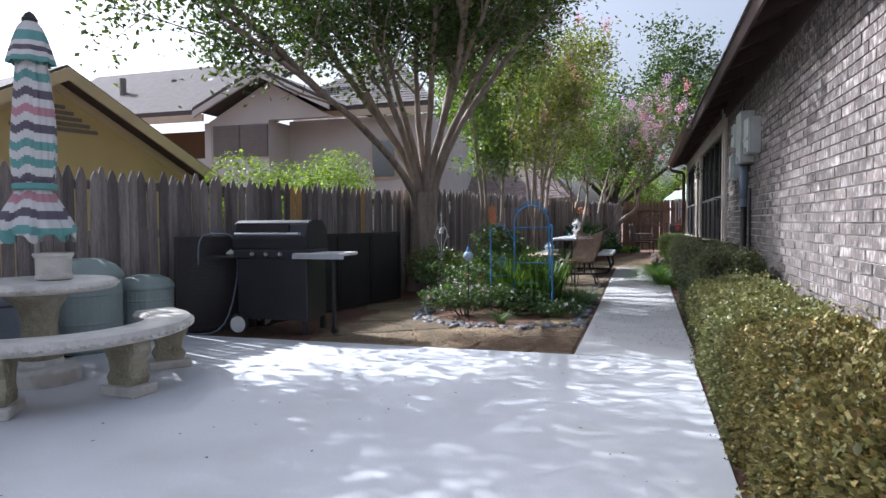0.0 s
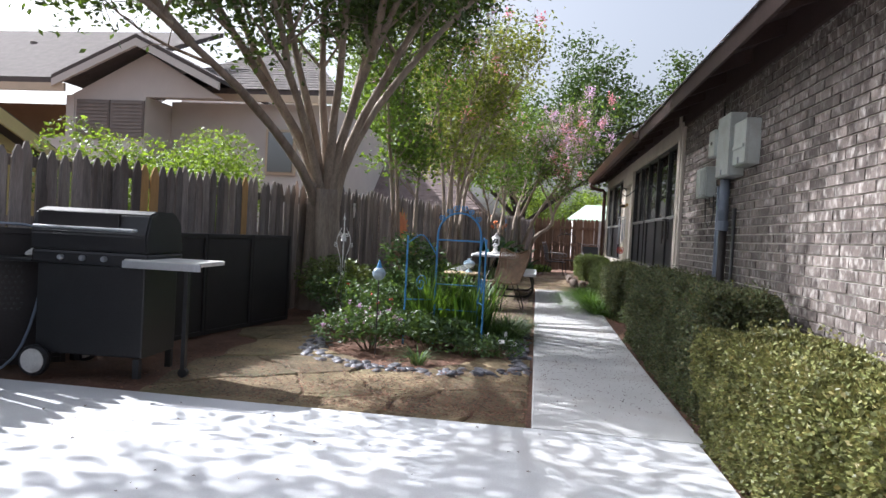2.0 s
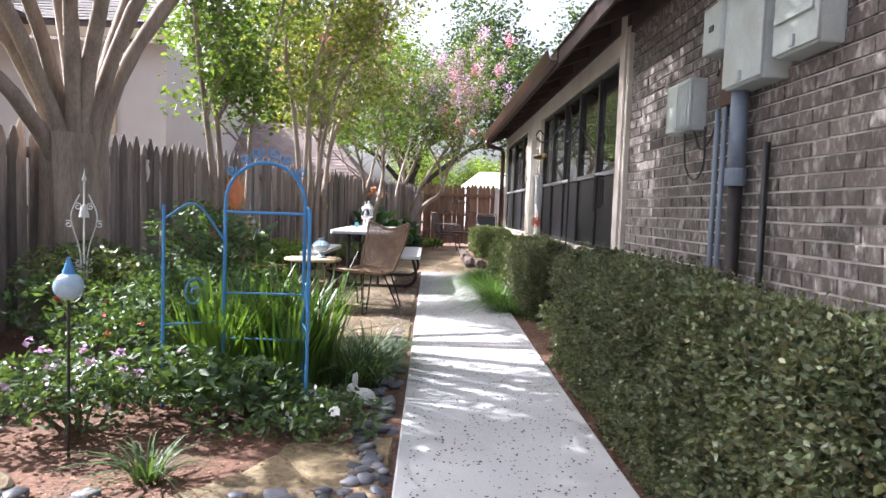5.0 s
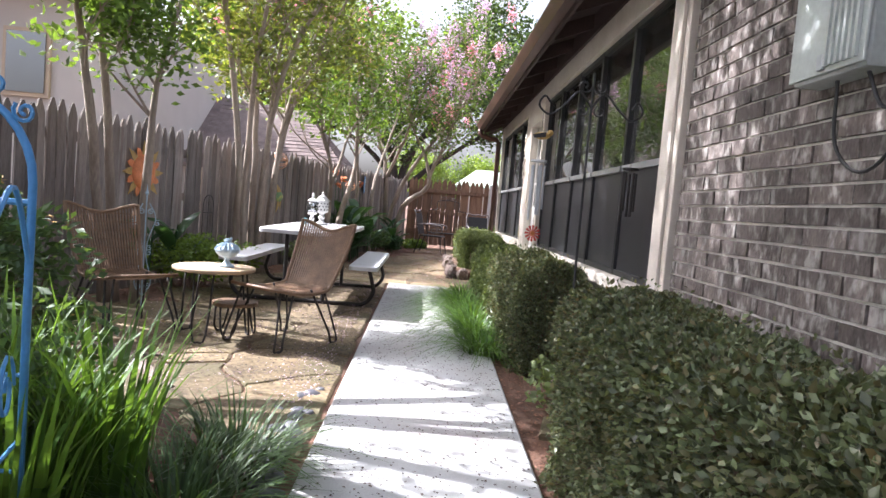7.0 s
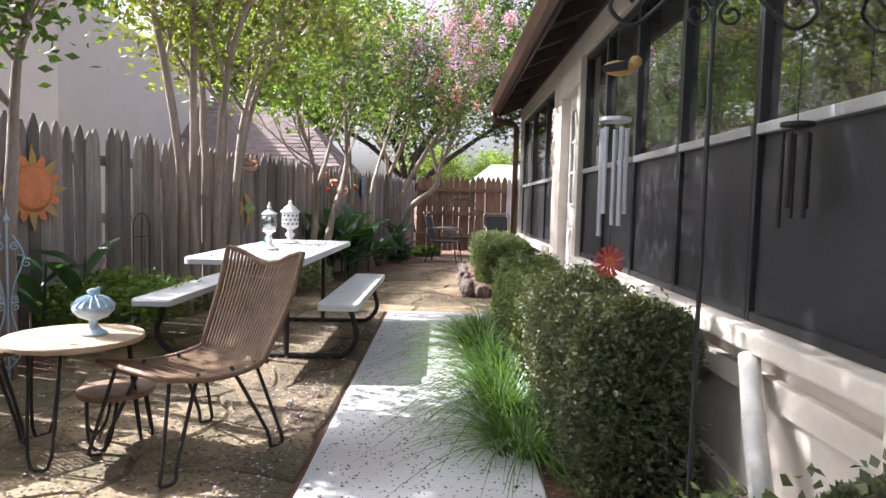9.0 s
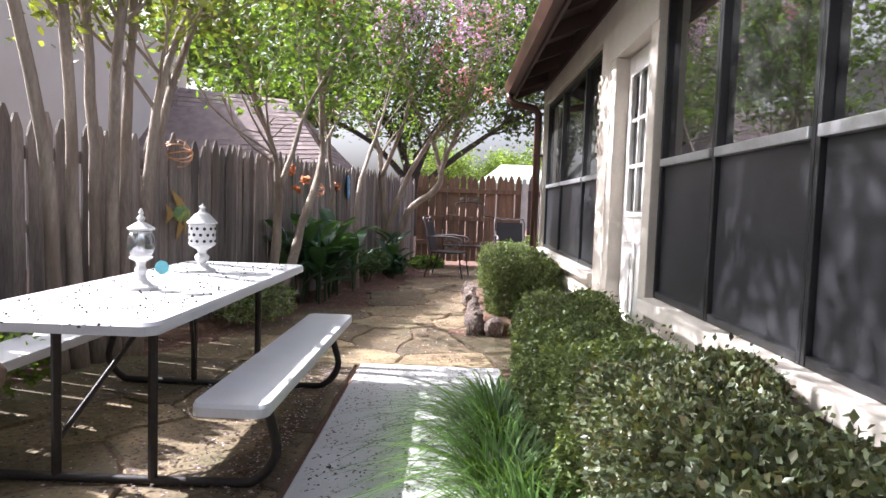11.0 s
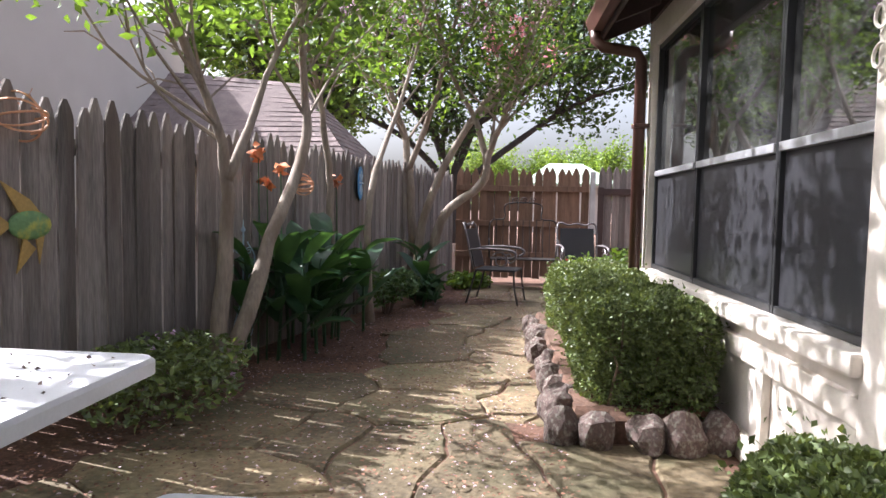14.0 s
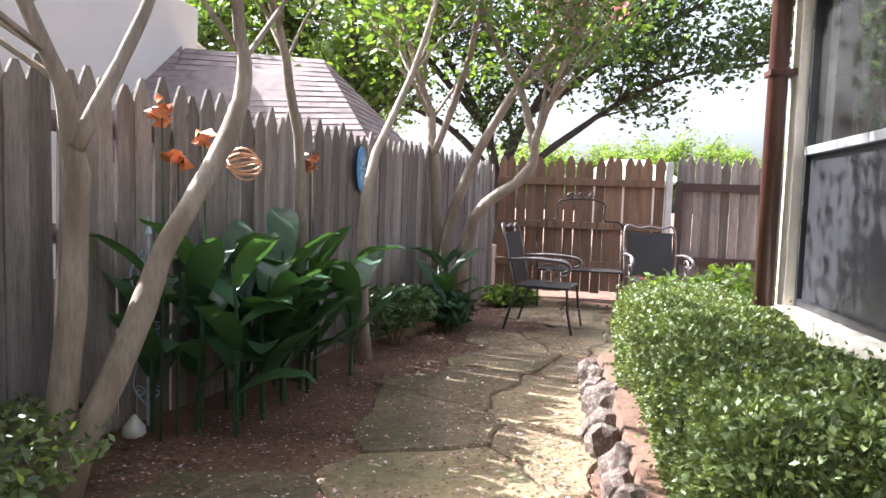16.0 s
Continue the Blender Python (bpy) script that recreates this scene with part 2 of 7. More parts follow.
MOSSY = material("mossy_cast_stone", (0.34, 0.31, 0.22), 0.95, 0.6, 1.25, 5, 50, 0.35, third=(0.5, 0.48, 0.42), third_amount=0.6, third_scale=4)
PEBBLE = material("river_pebble", (0.12, 0.12, 0.14), 0.5, 0.8, 1.3, 8, 60, 0.05, spread=0.5)
ROCK = material("brown_rock", (0.13, 0.088, 0.075), 0.9, 0.5, 1.35, 7, 40, 0.7, spread=0.3, third=(0.36, 0.35, 0.29), third_amount=0.55, third_scale=5)
BLUE = material("blue_painted_iron", (0.07, 0.25, 0.52), 0.45, 0.85, 1.15, 10, 60, 0.05)
PALEBLUE = material("pale_blue_ceramic", (0.42, 0.55, 0.66), 0.35, 0.8, 1.1, 12, 60, 0.1)
WHITE = material("chalky_white", (0.72, 0.71, 0.69), 0.7, 0.85, 1.06, 8, 60, 0.15, third=(0.4, 0.38, 0.35), third_amount=0.5, third_scale=9)
ORANGE = material("rusty_orange", (0.62, 0.20, 0.07), 0.6, 0.7, 1.2, 9, 60, 0.1)
GOLD = material("ochre_metal", (0.42, 0.27, 0.08), 0.55, 0.7, 1.2, 9, 60, 0.1)
RED = material("faded_red", (0.50, 0.06, 0.05), 0.6, 0.8, 1.2, 9, 60, 0.1)
COPPER = material("copper_wire", (0.60, 0.33, 0.20), 0.4, 0.8, 1.2, 9, 60, 0.0, metal=0.5)
TERRA = material("terracotta", (0.40, 0.17, 0.09), 0.85, 0.8, 1.15, 6, 60, 0.15)
TEAL = material("teal_glass", (0.20, 0.55, 0.60), 0.2, 0.9, 1.1, 6, 60, 0.0)
WOODTOP = material("tan_table_top", (0.46, 0.34, 0.22), 0.6, 0.8, 1.15, 5, 50, 0.1, stretch=(1, 6, 1))
DECKBOX = material("blue_grey_resin", (0.26, 0.30, 0.36), 0.6, 0.9, 1.1, 3, 60, 0.08)
BIN = material("grey_green_resin", (0.30, 0.36, 0.34), 0.55, 0.9, 1.1, 3, 60, 0.08)
PETAL = material("fallen_petal", (0.52, 0.38, 0.42), 0.8, 0.5, 1.3, 5, 60, 0, spread=0.6)
# dull tone stands in for the shade inside the porch
WALLINSIDE = material("dim_porch_inside", (0.25, 0.23, 0.21), 0.8, 0.8, 1.15, 2, 30, 0.05)
FABRIC = {
    "teal": material("teal_canvas", (0.16, 0.36, 0.34), 0.9, 0.85, 1.1, 6, 150, 0.1),
    "white": material("white_canvas", (0.66, 0.65, 0.64), 0.9, 0.9, 1.05, 6, 150, 0.1),
    "grey": material("grey_canvas", (0.14, 0.12, 0.15), 0.9, 0.85, 1.1, 6, 150, 0.1),
    "rose": material("rose_canvas", (0.48, 0.25, 0.29), 0.9, 0.85, 1.1, 6, 150, 0.1),
}

# ---- mesh tools ----
def finish(bm, mats, smooth=False):
    me = bpy.data.meshes.new("mesh")
    bm.to_mesh(me)
    bm.free()
    for m in mats if isinstance(mats, (list, tuple)) else [mats]:
        me.materials.append(m)
    if smooth:
        for f in me.polygons:
            f.use_smooth = True
    return me


def part(name, bm, mats, parent=None, label="", smooth=False, at=None):
    """One mesh object under a thing or a part; bm is a bmesh or a ready mesh."""
    me = bm if isinstance(bm, bpy.types.Mesh) else finish(bm, mats, smooth)
    ob = new(name, me)
    if at is not None:
        ob.matrix_basis = at
    if parent is not None:
        ob.parent = parent
    if label:
        tagged(ob, label)
    return ob


def thing(name, label, category, at=None, group="", kind=""):
    ob = new(name)
    ob.empty_display_size = 0.1
    if at is not None:
        ob.matrix_basis = at
    return tagged(ob, label, category, group, kind)


def box(bm, x0, x1, y0, y1, z0, z1, bevel=0.0, m=None):
    r = bmesh.ops.create_cube(bm, size=1)
    vs = r["verts"]
    c, s = Vector(((x0 + x1) / 2, (y0 + y1) / 2, (z0 + z1) / 2)), (x1 - x0, y1 - y0, z1 - z0)
    for v in vs:
        v.co = Vector((v.co.x * s[0], v.co.y * s[1], v.co.z * s[2])) + c
    if bevel:
        es = list({e for v in vs for e in v.link_edges})
        r = bmesh.ops.bevel(bm, geom=es, offset=bevel, segments=2, affect="EDGES", profile=0.6)
        vs = list({v for f in r["faces"] for v in f.verts} | {v for v in vs if v.is_valid})
    if m is not None:
        bmesh.ops.transform(bm, matrix=m, verts=[v for v in vs if v.is_valid])
    return bm


def boxed(x0, x1, y0, y1, z0, z1, bevel=0.0, m=None):
    return box(bmesh.new(), x0, x1, y0, y1, z0, z1, bevel, m)


def tube(bm, pts, radii, sides=8, closed=False):
    """A round bar along points, with a radius at each."""
    pts = [Vector(p) for p in pts]
    if not isinstance(radii, (list, tuple)):
        radii = [radii] * len(pts)
    rings, up = [], None
    n = len(pts)
    for i, p in enumerate(pts):
        a = pts[i - 1] if (i > 0 or closed) else p
        b = pts[(i + 1) % n] if (i < n - 1 or closed) else p
        d = (b - a).normalized() if (b - a).length > 1e-9 else Vector((0, 0, 1))
        if up is None:
            up = d.orthogonal().normalized()
        side = d.cross(up)
        if side.length < 1e-4:
            side = d.orthogonal()
        side.normalize()
        up = side.cross(d).normalized()
        rings.append([bm.verts.new(p + (side * math.cos(k * math.tau / sides) + up * math.sin(k * math.tau / sides)) * radii[i]) for k in range(sides)])
    for i in range(n - (0 if closed else 1)):
        a, b = rings[i], rings[(i + 1) % n]
        for k in range(sides):
            bm.faces.new((a[k], a[(k + 1) % sides], b[(k + 1) % sides], b[k]))
    if not closed:
        bm.faces.new(rings[0][::-1])
        bm.faces.new(rings[-1])
    return bm


def tubed(pts, radii, sides=8, closed=False):
    return tube(bmesh.new(), pts, radii, sides, closed)


def lathe(bm, profile, sides=24, cx=0.0, cy=0.0):
    """A turned body from (radius, height) pairs."""
    rings = [[bm.verts.new((cx + r * math.cos(k * math.tau / sides), cy + r * math.sin(k * math.tau / sides), z)) for k in range(sides)] for r, z in profile]
    for a, b in zip(rings, rings[1:]):
        for k in range(sides):
            bm.faces.new((a[k], a[(k + 1) % sides], b[(k + 1) % sides], b[k]))
    bm.faces.new(rings[0][::-1])
    bm.faces.new(rings[-1])
    return bm


def turned(profile, sides=24):
    return lathe(bmesh.new(), profile, sides)


def prism(bm, outline, z0, z1, bevel=0.0):
    """An upright slab over an outline of (x, y), counter-clockwise."""
    a = [bm.verts.new((x, y, z0)) for x, y in outline]
    cx = sum(p[0] for p in outline) / len(outline)
    cy = sum(p[1] for p in outline) / len(outline)
    b = [bm.verts.new((x, y, z1 - bevel)) for x, y in outline]
    n = len(outline)
    for k in range(n):
        bm.faces.new((a[k], a[(k + 1) % n], b[(k + 1) % n], b[k]))
    if bevel:
        c = []
        for x, y in outline:
            d = Vector((cx - x, cy - y))
            d = d.normalized() * bevel * 1.3
            c.append(bm.verts.new((x + d.x, y + d.y, z1)))
        for k in range(n):
            bm.faces.new((b[k], b[(k + 1) % n], c[(k + 1) % n], c[k]))
        b = c
    bm.faces.new(b)
    bm.faces.new(a[::-1])
    return bm


def scroll(cx, cy, r0, r1, a0, turns, steps=18):
    """Points of a flat spiral, as (u, v)."""
    return [(cx + (r0 + (r1 - r0) * i / steps) * math.cos(a0 + turns * math.tau * i / steps),
             cy + (r0 + (r1 - r0) * i / steps) * math.sin(a0 + turns * math.tau * i / steps)) for i in range(steps + 1)]


def quad_mesh(pos, u, v):
    """Leaves as bent pairs of triangles: pos, half-length and half-width vectors, (n, 3) each."""
    n = len(pos)
    nrm = np.cross(u, v)
    nrm /= np.linalg.norm(nrm, axis=1)[:, None] + 1e-9
    w = np.linalg.norm(v, axis=1)[:, None]
    co = np.stack([pos - u, pos + v + nrm * w * 0.35, pos + u, pos - v + nrm * w * 0.35], 1).reshape(-1, 3)
    me = bpy.data.meshes.new("leaves")
    me.vertices.add(4 * n)
    me.vertices.foreach_set("co", co.ravel())
    idx = np.arange(n)[:, None] * 4
    tri = np.concatenate([idx + [0, 1, 2], idx + [0, 2, 3]], 1).reshape(-1)
    me.loops.add(6 * n)
    me.loops.foreach_set("vertex_index", tri.astype(np.int32))
    me.polygons.add(2 * n)
    me.polygons.foreach_set("loop_start", np.arange(0, 6 * n, 3, dtype=np.int32))
    me.update(calc_edges=True)
    return me


def leaves(rng, pos, length, width, up=0.3, direction=None):
    """Leaves at pos, turned at random."""
    n = len(pos)
    d = rng.normal(size=(n, 3))
    d[:, 2] *= 0.6
    if direction is not None:
        d = d * 0.6 + direction
    d /= np.linalg.norm(d, axis=1)[:, None] + 1e-9
    s = rng.normal(size=(n, 3))
    s[:, 2] -= up
    s = np.cross(d, s)
    s /= np.linalg.norm(s, axis=1)[:, None] + 1e-9
    k = rng.uniform(0.7, 1.3, (n, 1))
    return quad_mesh(pos, d * length * 0.5 * k, s * width * 0.5 * k)


def leaf_part(name, rng, pos, length, width, mat, parent, label="", up=0.3, direction=None):
    me = leaves(rng, np.asarray(pos), length, width, up, direction)
    me.materials.append(mat)
    ob = part(name, me, mat, parent, label)
    return ob

# ---- the lie of the land ----
def g(y):
    """Height of the garden floor: level by the patio, a little higher behind."""
    u = min(1.0, max(0.0, (y - 1.5) / 7.5))
    return 0.10 * u * u * (3 - 2 * u)


def fx(y):
    """The line of the side fence."""
    return -0.96 + 0.232 * (y - 14.95)


BACK = 18.4
WALLX = 1.73
HOUSE_END = 13.2

bm = bmesh.new()
xs = [-400, -60, -20, -8, -6, -4.5, -3, -2, -1.2, -0.6, 0, 0.5, 1.02, 1.4, 1.8, 3, 6, 20, 60, 400]
ys = [-400, -60, -20, -10, -4, -1, 0, 1, 2, 3, 4, 5, 6, 7, 8, 9, 10, 12, 14, 16, 18, 20, 30, 60, 400]
grid = [[bm.verts.new((x, y, g(y) - 0.030)) for x in xs] for y in ys]
for j in range(len(ys) - 1):
    for i in range(len(xs) - 1):
        bm.faces.new((grid[j][i], grid[j][i + 1], grid[j + 1][i + 1], grid[j + 1][i]))
tagged(part("ground", bm, SOIL, smooth=True), "reddish brown mulch and bare soil of the garden", "ground", kind="structure")

bm = bmesh.new()
prism(bm, [(-4.25, -9), (0.98, -9), (0.98, -0.006), (-4.25, -0.006)], -0.12, 0.0, 0.008)
tagged(part("patio", bm, CONCRETE), "pale smooth concrete patio slab dappled with sun", "patio", kind="structure")


def walk_slab(y0, y1):
    bm = bmesh.new()
    n = max(2, int((y1 - y0) / 0.4))
    rows = []
    for i in range(n + 1):
        y = y0 + (y1 - y0) * i / n
        rows.append([bm.verts.new(c) for c in ((0, y, g(y) - 0.12), (0, y, g(y) - 0.008), (0.01, y, g(y)), (1.01, y, g(y)), (1.02, y, g(y) - 0.008), (1.02, y, g(y) - 0.12))])
    for a, b in zip(rows, rows[1:]):
        for k in range(5):
            bm.faces.new((a[k + 1], a[k], b[k], b[k + 1]))
    bm.faces.new(rows[0])
    bm.faces.new(rows[-1][::-1])
    return bm


walkway = tagged(new("walkway"), "narrow concrete garden walk littered with petals", "walkway", kind="structure")
for y0, y1 in ((0, 3.3), (3.308, 6.6), (6.608, 9.85)):
    part("slab", walk_slab(y0, y1), WALK, walkway)

# ---- the brick house ----
wall_house = tagged(new("wall_house"), "whitewashed dark brown brick wall of the house", "wall", kind="structure")
part("mortar_core", boxed(WALLX + 0.012, WALLX + 0.25, -10, 4.44, -0.3, 2.88), MORTAR, wall_house)
# ends and back of the house, closing it
wall_close = tagged(new("wall_close"), "plain brick walls closing the house", "wall", kind="structure")
part("rear_wall", boxed(7.2, 7.4, -10, HOUSE_END, -0.3, 2.75), MORTAR, wall_close)
part("side_wall", boxed(WALLX, 7.4, -10.2, -10.002, -0.3, 2.75), MORTAR, wall_close)
# plain porch interior, its indoor shade put into the wall tone
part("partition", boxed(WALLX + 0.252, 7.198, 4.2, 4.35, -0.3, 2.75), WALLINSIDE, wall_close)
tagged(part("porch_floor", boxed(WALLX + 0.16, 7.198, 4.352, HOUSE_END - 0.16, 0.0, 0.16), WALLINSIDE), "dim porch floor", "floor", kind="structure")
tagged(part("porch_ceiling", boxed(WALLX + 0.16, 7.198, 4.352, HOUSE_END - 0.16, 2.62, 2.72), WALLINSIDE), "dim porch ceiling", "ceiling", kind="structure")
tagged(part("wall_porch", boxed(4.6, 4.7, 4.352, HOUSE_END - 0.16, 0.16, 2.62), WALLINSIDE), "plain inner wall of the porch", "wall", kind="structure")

# low wall, posts and beam of the glazed porch
SILL, MID, HEAD = 0.81, 1.54, 2.52
TOP = 2.84
porch = tagged(new("wall_porch_front"), "cream-painted timber front of the glazed porch", "wall", kind="structure")
DOOR0, DOOR1 = 8.84, 9.60
for y0, y1 in ((4.62, 8.70), (10.06, HOUSE_END - 0.12)):
    part("kick_wall", boxed(WALLX + 0.03, WALLX + 0.14, y0, y1, -0.1, SILL - 0.08), TRIM, porch)
    part("kick_rail", boxed(WALLX - 0.012, WALLX + 0.028, y0, y1, SILL - 0.26, SILL - 0.16, 0.006), TRIM, porch)
    part("plinth_rail", boxed(WALLX - 0.012, WALLX + 0.028, y0, y1, -0.1, 0.2, 0.006), TRIM, porch)
    part("sill", boxed(WALLX - 0.07, WALLX + 0.15, y0 - 0.02, y1 + 0.02, SILL - 0.078, SILL, 0.012), TRIM, porch)
    for k in range(int((y1 - y0) / 0.75) + 1):
        y = min(y0 + 0.03 + k * 0.75, y1 - 0.12)
        part("batten", boxed(WALLX - 0.010, WALLX + 0.028, y, y + 0.09, 0.202, SILL - 0.262, 0.004), TRIM, porch)
part("corner_post", boxed(WALLX - 0.035, WALLX + 0.15, 4.442, 4.66, -0.1, TOP, 0.008), TRIM, porch)
part("corner_strip", boxed(WALLX - 0.055, WALLX - 0.037, 4.50, 4.64, -0.1, TOP, 0.004), TRIM, porch)
for y0, y1 in ((8.702, DOOR0 - 0.002), (DOOR1 + 0.002, 9.76), (9.762, 10.058)):
    part("door_post", boxed(WALLX - 0.03, WALLX + 0.15, y0, y1, -0.1, 2.30 if y1 < 9.8 else HEAD, 0.008), TRIM, porch)
part("door_head", boxed(WALLX - 0.035, WALLX + 0.15, 8.702, 9.76, 2.302, HEAD, 0.006), TRIM, porch)
part("head_beam", boxed(WALLX - 0.02, WALLX + 0.15, 4.662, HOUSE_END - 0.12, HEAD + 0.002, TOP, 0.006), TRIM, porch)
part("end_post", boxed(WALLX - 0.03, WALLX + 0.15, HOUSE_END - 0.118, HOUSE_END, -0.1, TOP, 0.006), TRIM, porch)
part("end_wall", boxed(WALLX + 0.152, 7.2, HOUSE_END - 0.15, HOUSE_END - 0.01, -0.1, TOP), TRIM, porch)


def glazed_panel(name, y0, y1):
    """A tall unit: dark screen below, glass above, frame and rails."""
    w = tagged(new(name), "black-framed porch window with glass above a dark screen", "window", kind="structure")
    x = WALLX + 0.05
    for a, b in ((y0, y0 + 0.024), (y1 - 0.024, y1)):
        part("window_frame", boxed(x - 0.035, x + 0.03, a, b, SILL + 0.002, HEAD, 0.004), BLACKFRAME, w)
    for z0, z1 in ((SILL + 0.002, SILL + 0.04), (HEAD - 0.04, HEAD)):
        part("window_frame", boxed(x - 0.033, x + 0.028, y0 + 0.025, y1 - 0.025, z0, z1, 0.004), BLACKFRAME, w)
    part("middle_rail", boxed(x - 0.045, x + 0.02, y0 + 0.025, y1 - 0.025, MID - 0.02, MID + 0.02, 0.004), ALU, w)
    pane = part("pane", boxed(x, x + 0.006, y0 + 0.025, y1 - 0.025, MID + 0.021, HEAD - 0.041), GLASS, w)
    pane.visible_shadow = False
    part("screen", boxed(x - 0.012, x - 0.004, y0 + 0.025, y1 - 0.025, SILL + 0.041, MID - 0.021), SCREEN, w)
    return w


for i, (y0, y1) in enumerate(((4.662, 5.56), (5.562, 6.38), (6.382, 7.18), (7.182, 7.97), (7.972, 8.70), (10.062, 10.86), (10.862, 12.03), (12.032, 13.078))):
    glazed_panel("window_%d" % (i + 1), y0, y1)

door = tagged(new("door_1"), "white half-glazed porch door with nine small panes, closed", "door", kind="structure")
DX = WALLX + 0.06
dz0, dz1 = 0.17, 2.296
for y0, y1, z0, z1 in ((DOOR0, DOOR0 + 0.13, dz0, dz1), (DOOR1 - 0.13, DOOR1, dz0, dz1), (DOOR0 + 0.131, DOOR1 - 0.131, dz0, 1.27), (DOOR0 + 0.131, DOOR1 - 0.131, 2.16, dz1)):
    part("door_rail", boxed(DX, DX + 0.045, y0, y1, z0, z1, 0.004), DOORPAINT, door)
for y0, y1 in ((DOOR0 + 0.15, 9.20), (9.24, DOOR1 - 0.15)):
    part("raised_panel", boxed(DX - 0.012, DX - 0.001, y0, y1, 0.42, 1.08, 0.008), DOORPAINT, door)
    part("panel_inset", boxed(DX - 0.02, DX - 0.0125, y0 + 0.06, y1 - 0.06, 0.48, 1.02, 0.006), DOORPAINT, door)
gy0, gy1, gz0, gz1 = DOOR0 + 0.131, DOOR1 - 0.131, 1.271, 2.159
for a, b in ((gy0 - 0.03, gy0 + 0.006), (gy1 - 0.006, gy1 + 0.03)):
    part("glazing_bead", boxed(DX - 0.014, DX - 0.001, a, b, gz0 - 0.03, gz1 + 0.03, 0.004), DOORPAINT, door)
for a, b in ((gz0 - 0.03, gz0 + 0.006), (gz1 - 0.006, gz1 + 0.03)):
    part("glazing_bead", boxed(DX - 0.014, DX - 0.001, gy0 + 0.007, gy1 - 0.007, a, b, 0.004), DOORPAINT, door)
for k in (1, 2):
    y = gy0 + (gy1 - gy0) * k / 3
    part("muntin", boxed(DX - 0.008, DX + 0.03, y - 0.012, y + 0.012, gz0 + 0.007, gz1 - 0.007, 0.003), DOORPAINT, door)
    z = gz0 + (gz1 - gz0) * k / 3
    part("muntin", boxed(DX - 0.006, DX + 0.028, gy0 + 0.007, gy1 - 0.007, z - 0.012, z + 0.012, 0.003), DOORPAINT, door)
for i in range(3):
    for j in range(3):
        a, b = gy0 + (gy1 - gy0) * i / 3, gz0 + (gz1 - gz0) * j / 3
        p = part("pane", boxed(DX + 0.012, DX + 0.016, a + 0.013, a + (gy1 - gy0) / 3 - 0.013, b + 0.013, b + (gz1 - gz0) / 3 - 0.013), GLASS, door)
        p.visible_shadow = False
pull = part("door_handle", tubed([(DX - 0.05, DOOR0 + 0.05, 1.32), (DX - 0.055, DOOR0 + 0.05, 1.45), (DX - 0.05, DOOR0 + 0.05, 1.58)], 0.009), STEEL, door, "slim steel pull handle")
for z in (1.32, 1.58):
    part("bracket", boxed(DX - 0.06, DX - 0.001, DOOR0 + 0.03, DOOR0 + 0.07, z - 0.012, z + 0.012, 0.004), BLACK, pull)

# ---- roof and eaves ----
EX, EZ = 1.36, 2.75
PITCH = 0.40
roof = tagged(new("roof"), "low shingled roof with dark brown eaves", "roof", kind="structure")


def roof_slab(x0, x1, y0, y1, lift, thick):
    bm = bmesh.new()
    z0, z1 = EZ + (x0 - EX) * PITCH + lift, EZ + (x1 - EX) * PITCH + lift
    lo = [bm.verts.new(c) for c in ((x0, y0, z0), (x1, y0, z1), (x1, y1, z1), (x0, y1, z0))]
    hi = [bm.verts.new((v.co.x, v.co.y, v.co.z + thick)) for v in lo]
    bm.faces.new(lo[::-1])
    bm.faces.new(hi)
    for k in range(4):
        bm.faces.new((lo[k], lo[(k + 1) % 4], hi[(k + 1) % 4], hi[k]))
    return bm


YE = HOUSE_END + 0.12
part("deck", roof_slab(EX, 4.6, -10.4, YE, 0.0, 0.03), EAVE, roof)
part("fascia", boxed(EX - 0.028, EX - 0.002, -10.4, YE, EZ - 0.13, EZ + 0.03, 0.004), EAVE, roof)
part("gable_board", roof_slab(EX, 4.6, YE + 0.002, YE + 0.03, -0.14, 0.18), EAVE, roof)
bm = bmesh.new()
for i in range(18):
    a = EX - 0.05 + i * 0.20
    z0, z1 = EZ + (a - EX) * PITCH + 0.034 + 0.012, EZ + (a + 0.21 - EX) * PITCH + 0.034
    for j in range(150):
        y = -10.4 + j * 0.158 + (i % 2) * 0.08
        if y > YE - 0.16:
            continue
        dz = random.uniform(0, 0.008)
        vs = [bm.verts.new(c) for c in ((a, y, z0 + dz - 0.012), (a + 0.21, y, z1), (a + 0.21, y + 0.152, z1), (a, y + 0.152, z0 + dz - 0.012), (a, y, z0 + dz), (a, y + 0.152, z0 + dz))]
        bm.faces.new((vs[4], vs[1], vs[2], vs[5]))
        bm.faces.new((vs[0], vs[4], vs[5], vs[3]))
tagged(part("shingle", bm, SHINGLE, roof), kind="stuff")
for k in range(30):
    y = -9.8 + k * 0.78
    if y < YE - 0.1:
        part("rafter_tail", roof_slab(EX + 0.01, WALLX + 0.05, y, y + 0.05, -0.125, 0.12), EAVE, roof)
part("frieze_board", boxed(WALLX - 0.03, WALLX + 0.01, -10, 4.44, 2.64, 2.87, 0.004), EAVE, roof)
part("frieze_board", boxed(WALLX - 0.045, WALLX - 0.022, 4.442, YE - 0.15, 2.70, 2.87, 0.004), EAVE, roof)


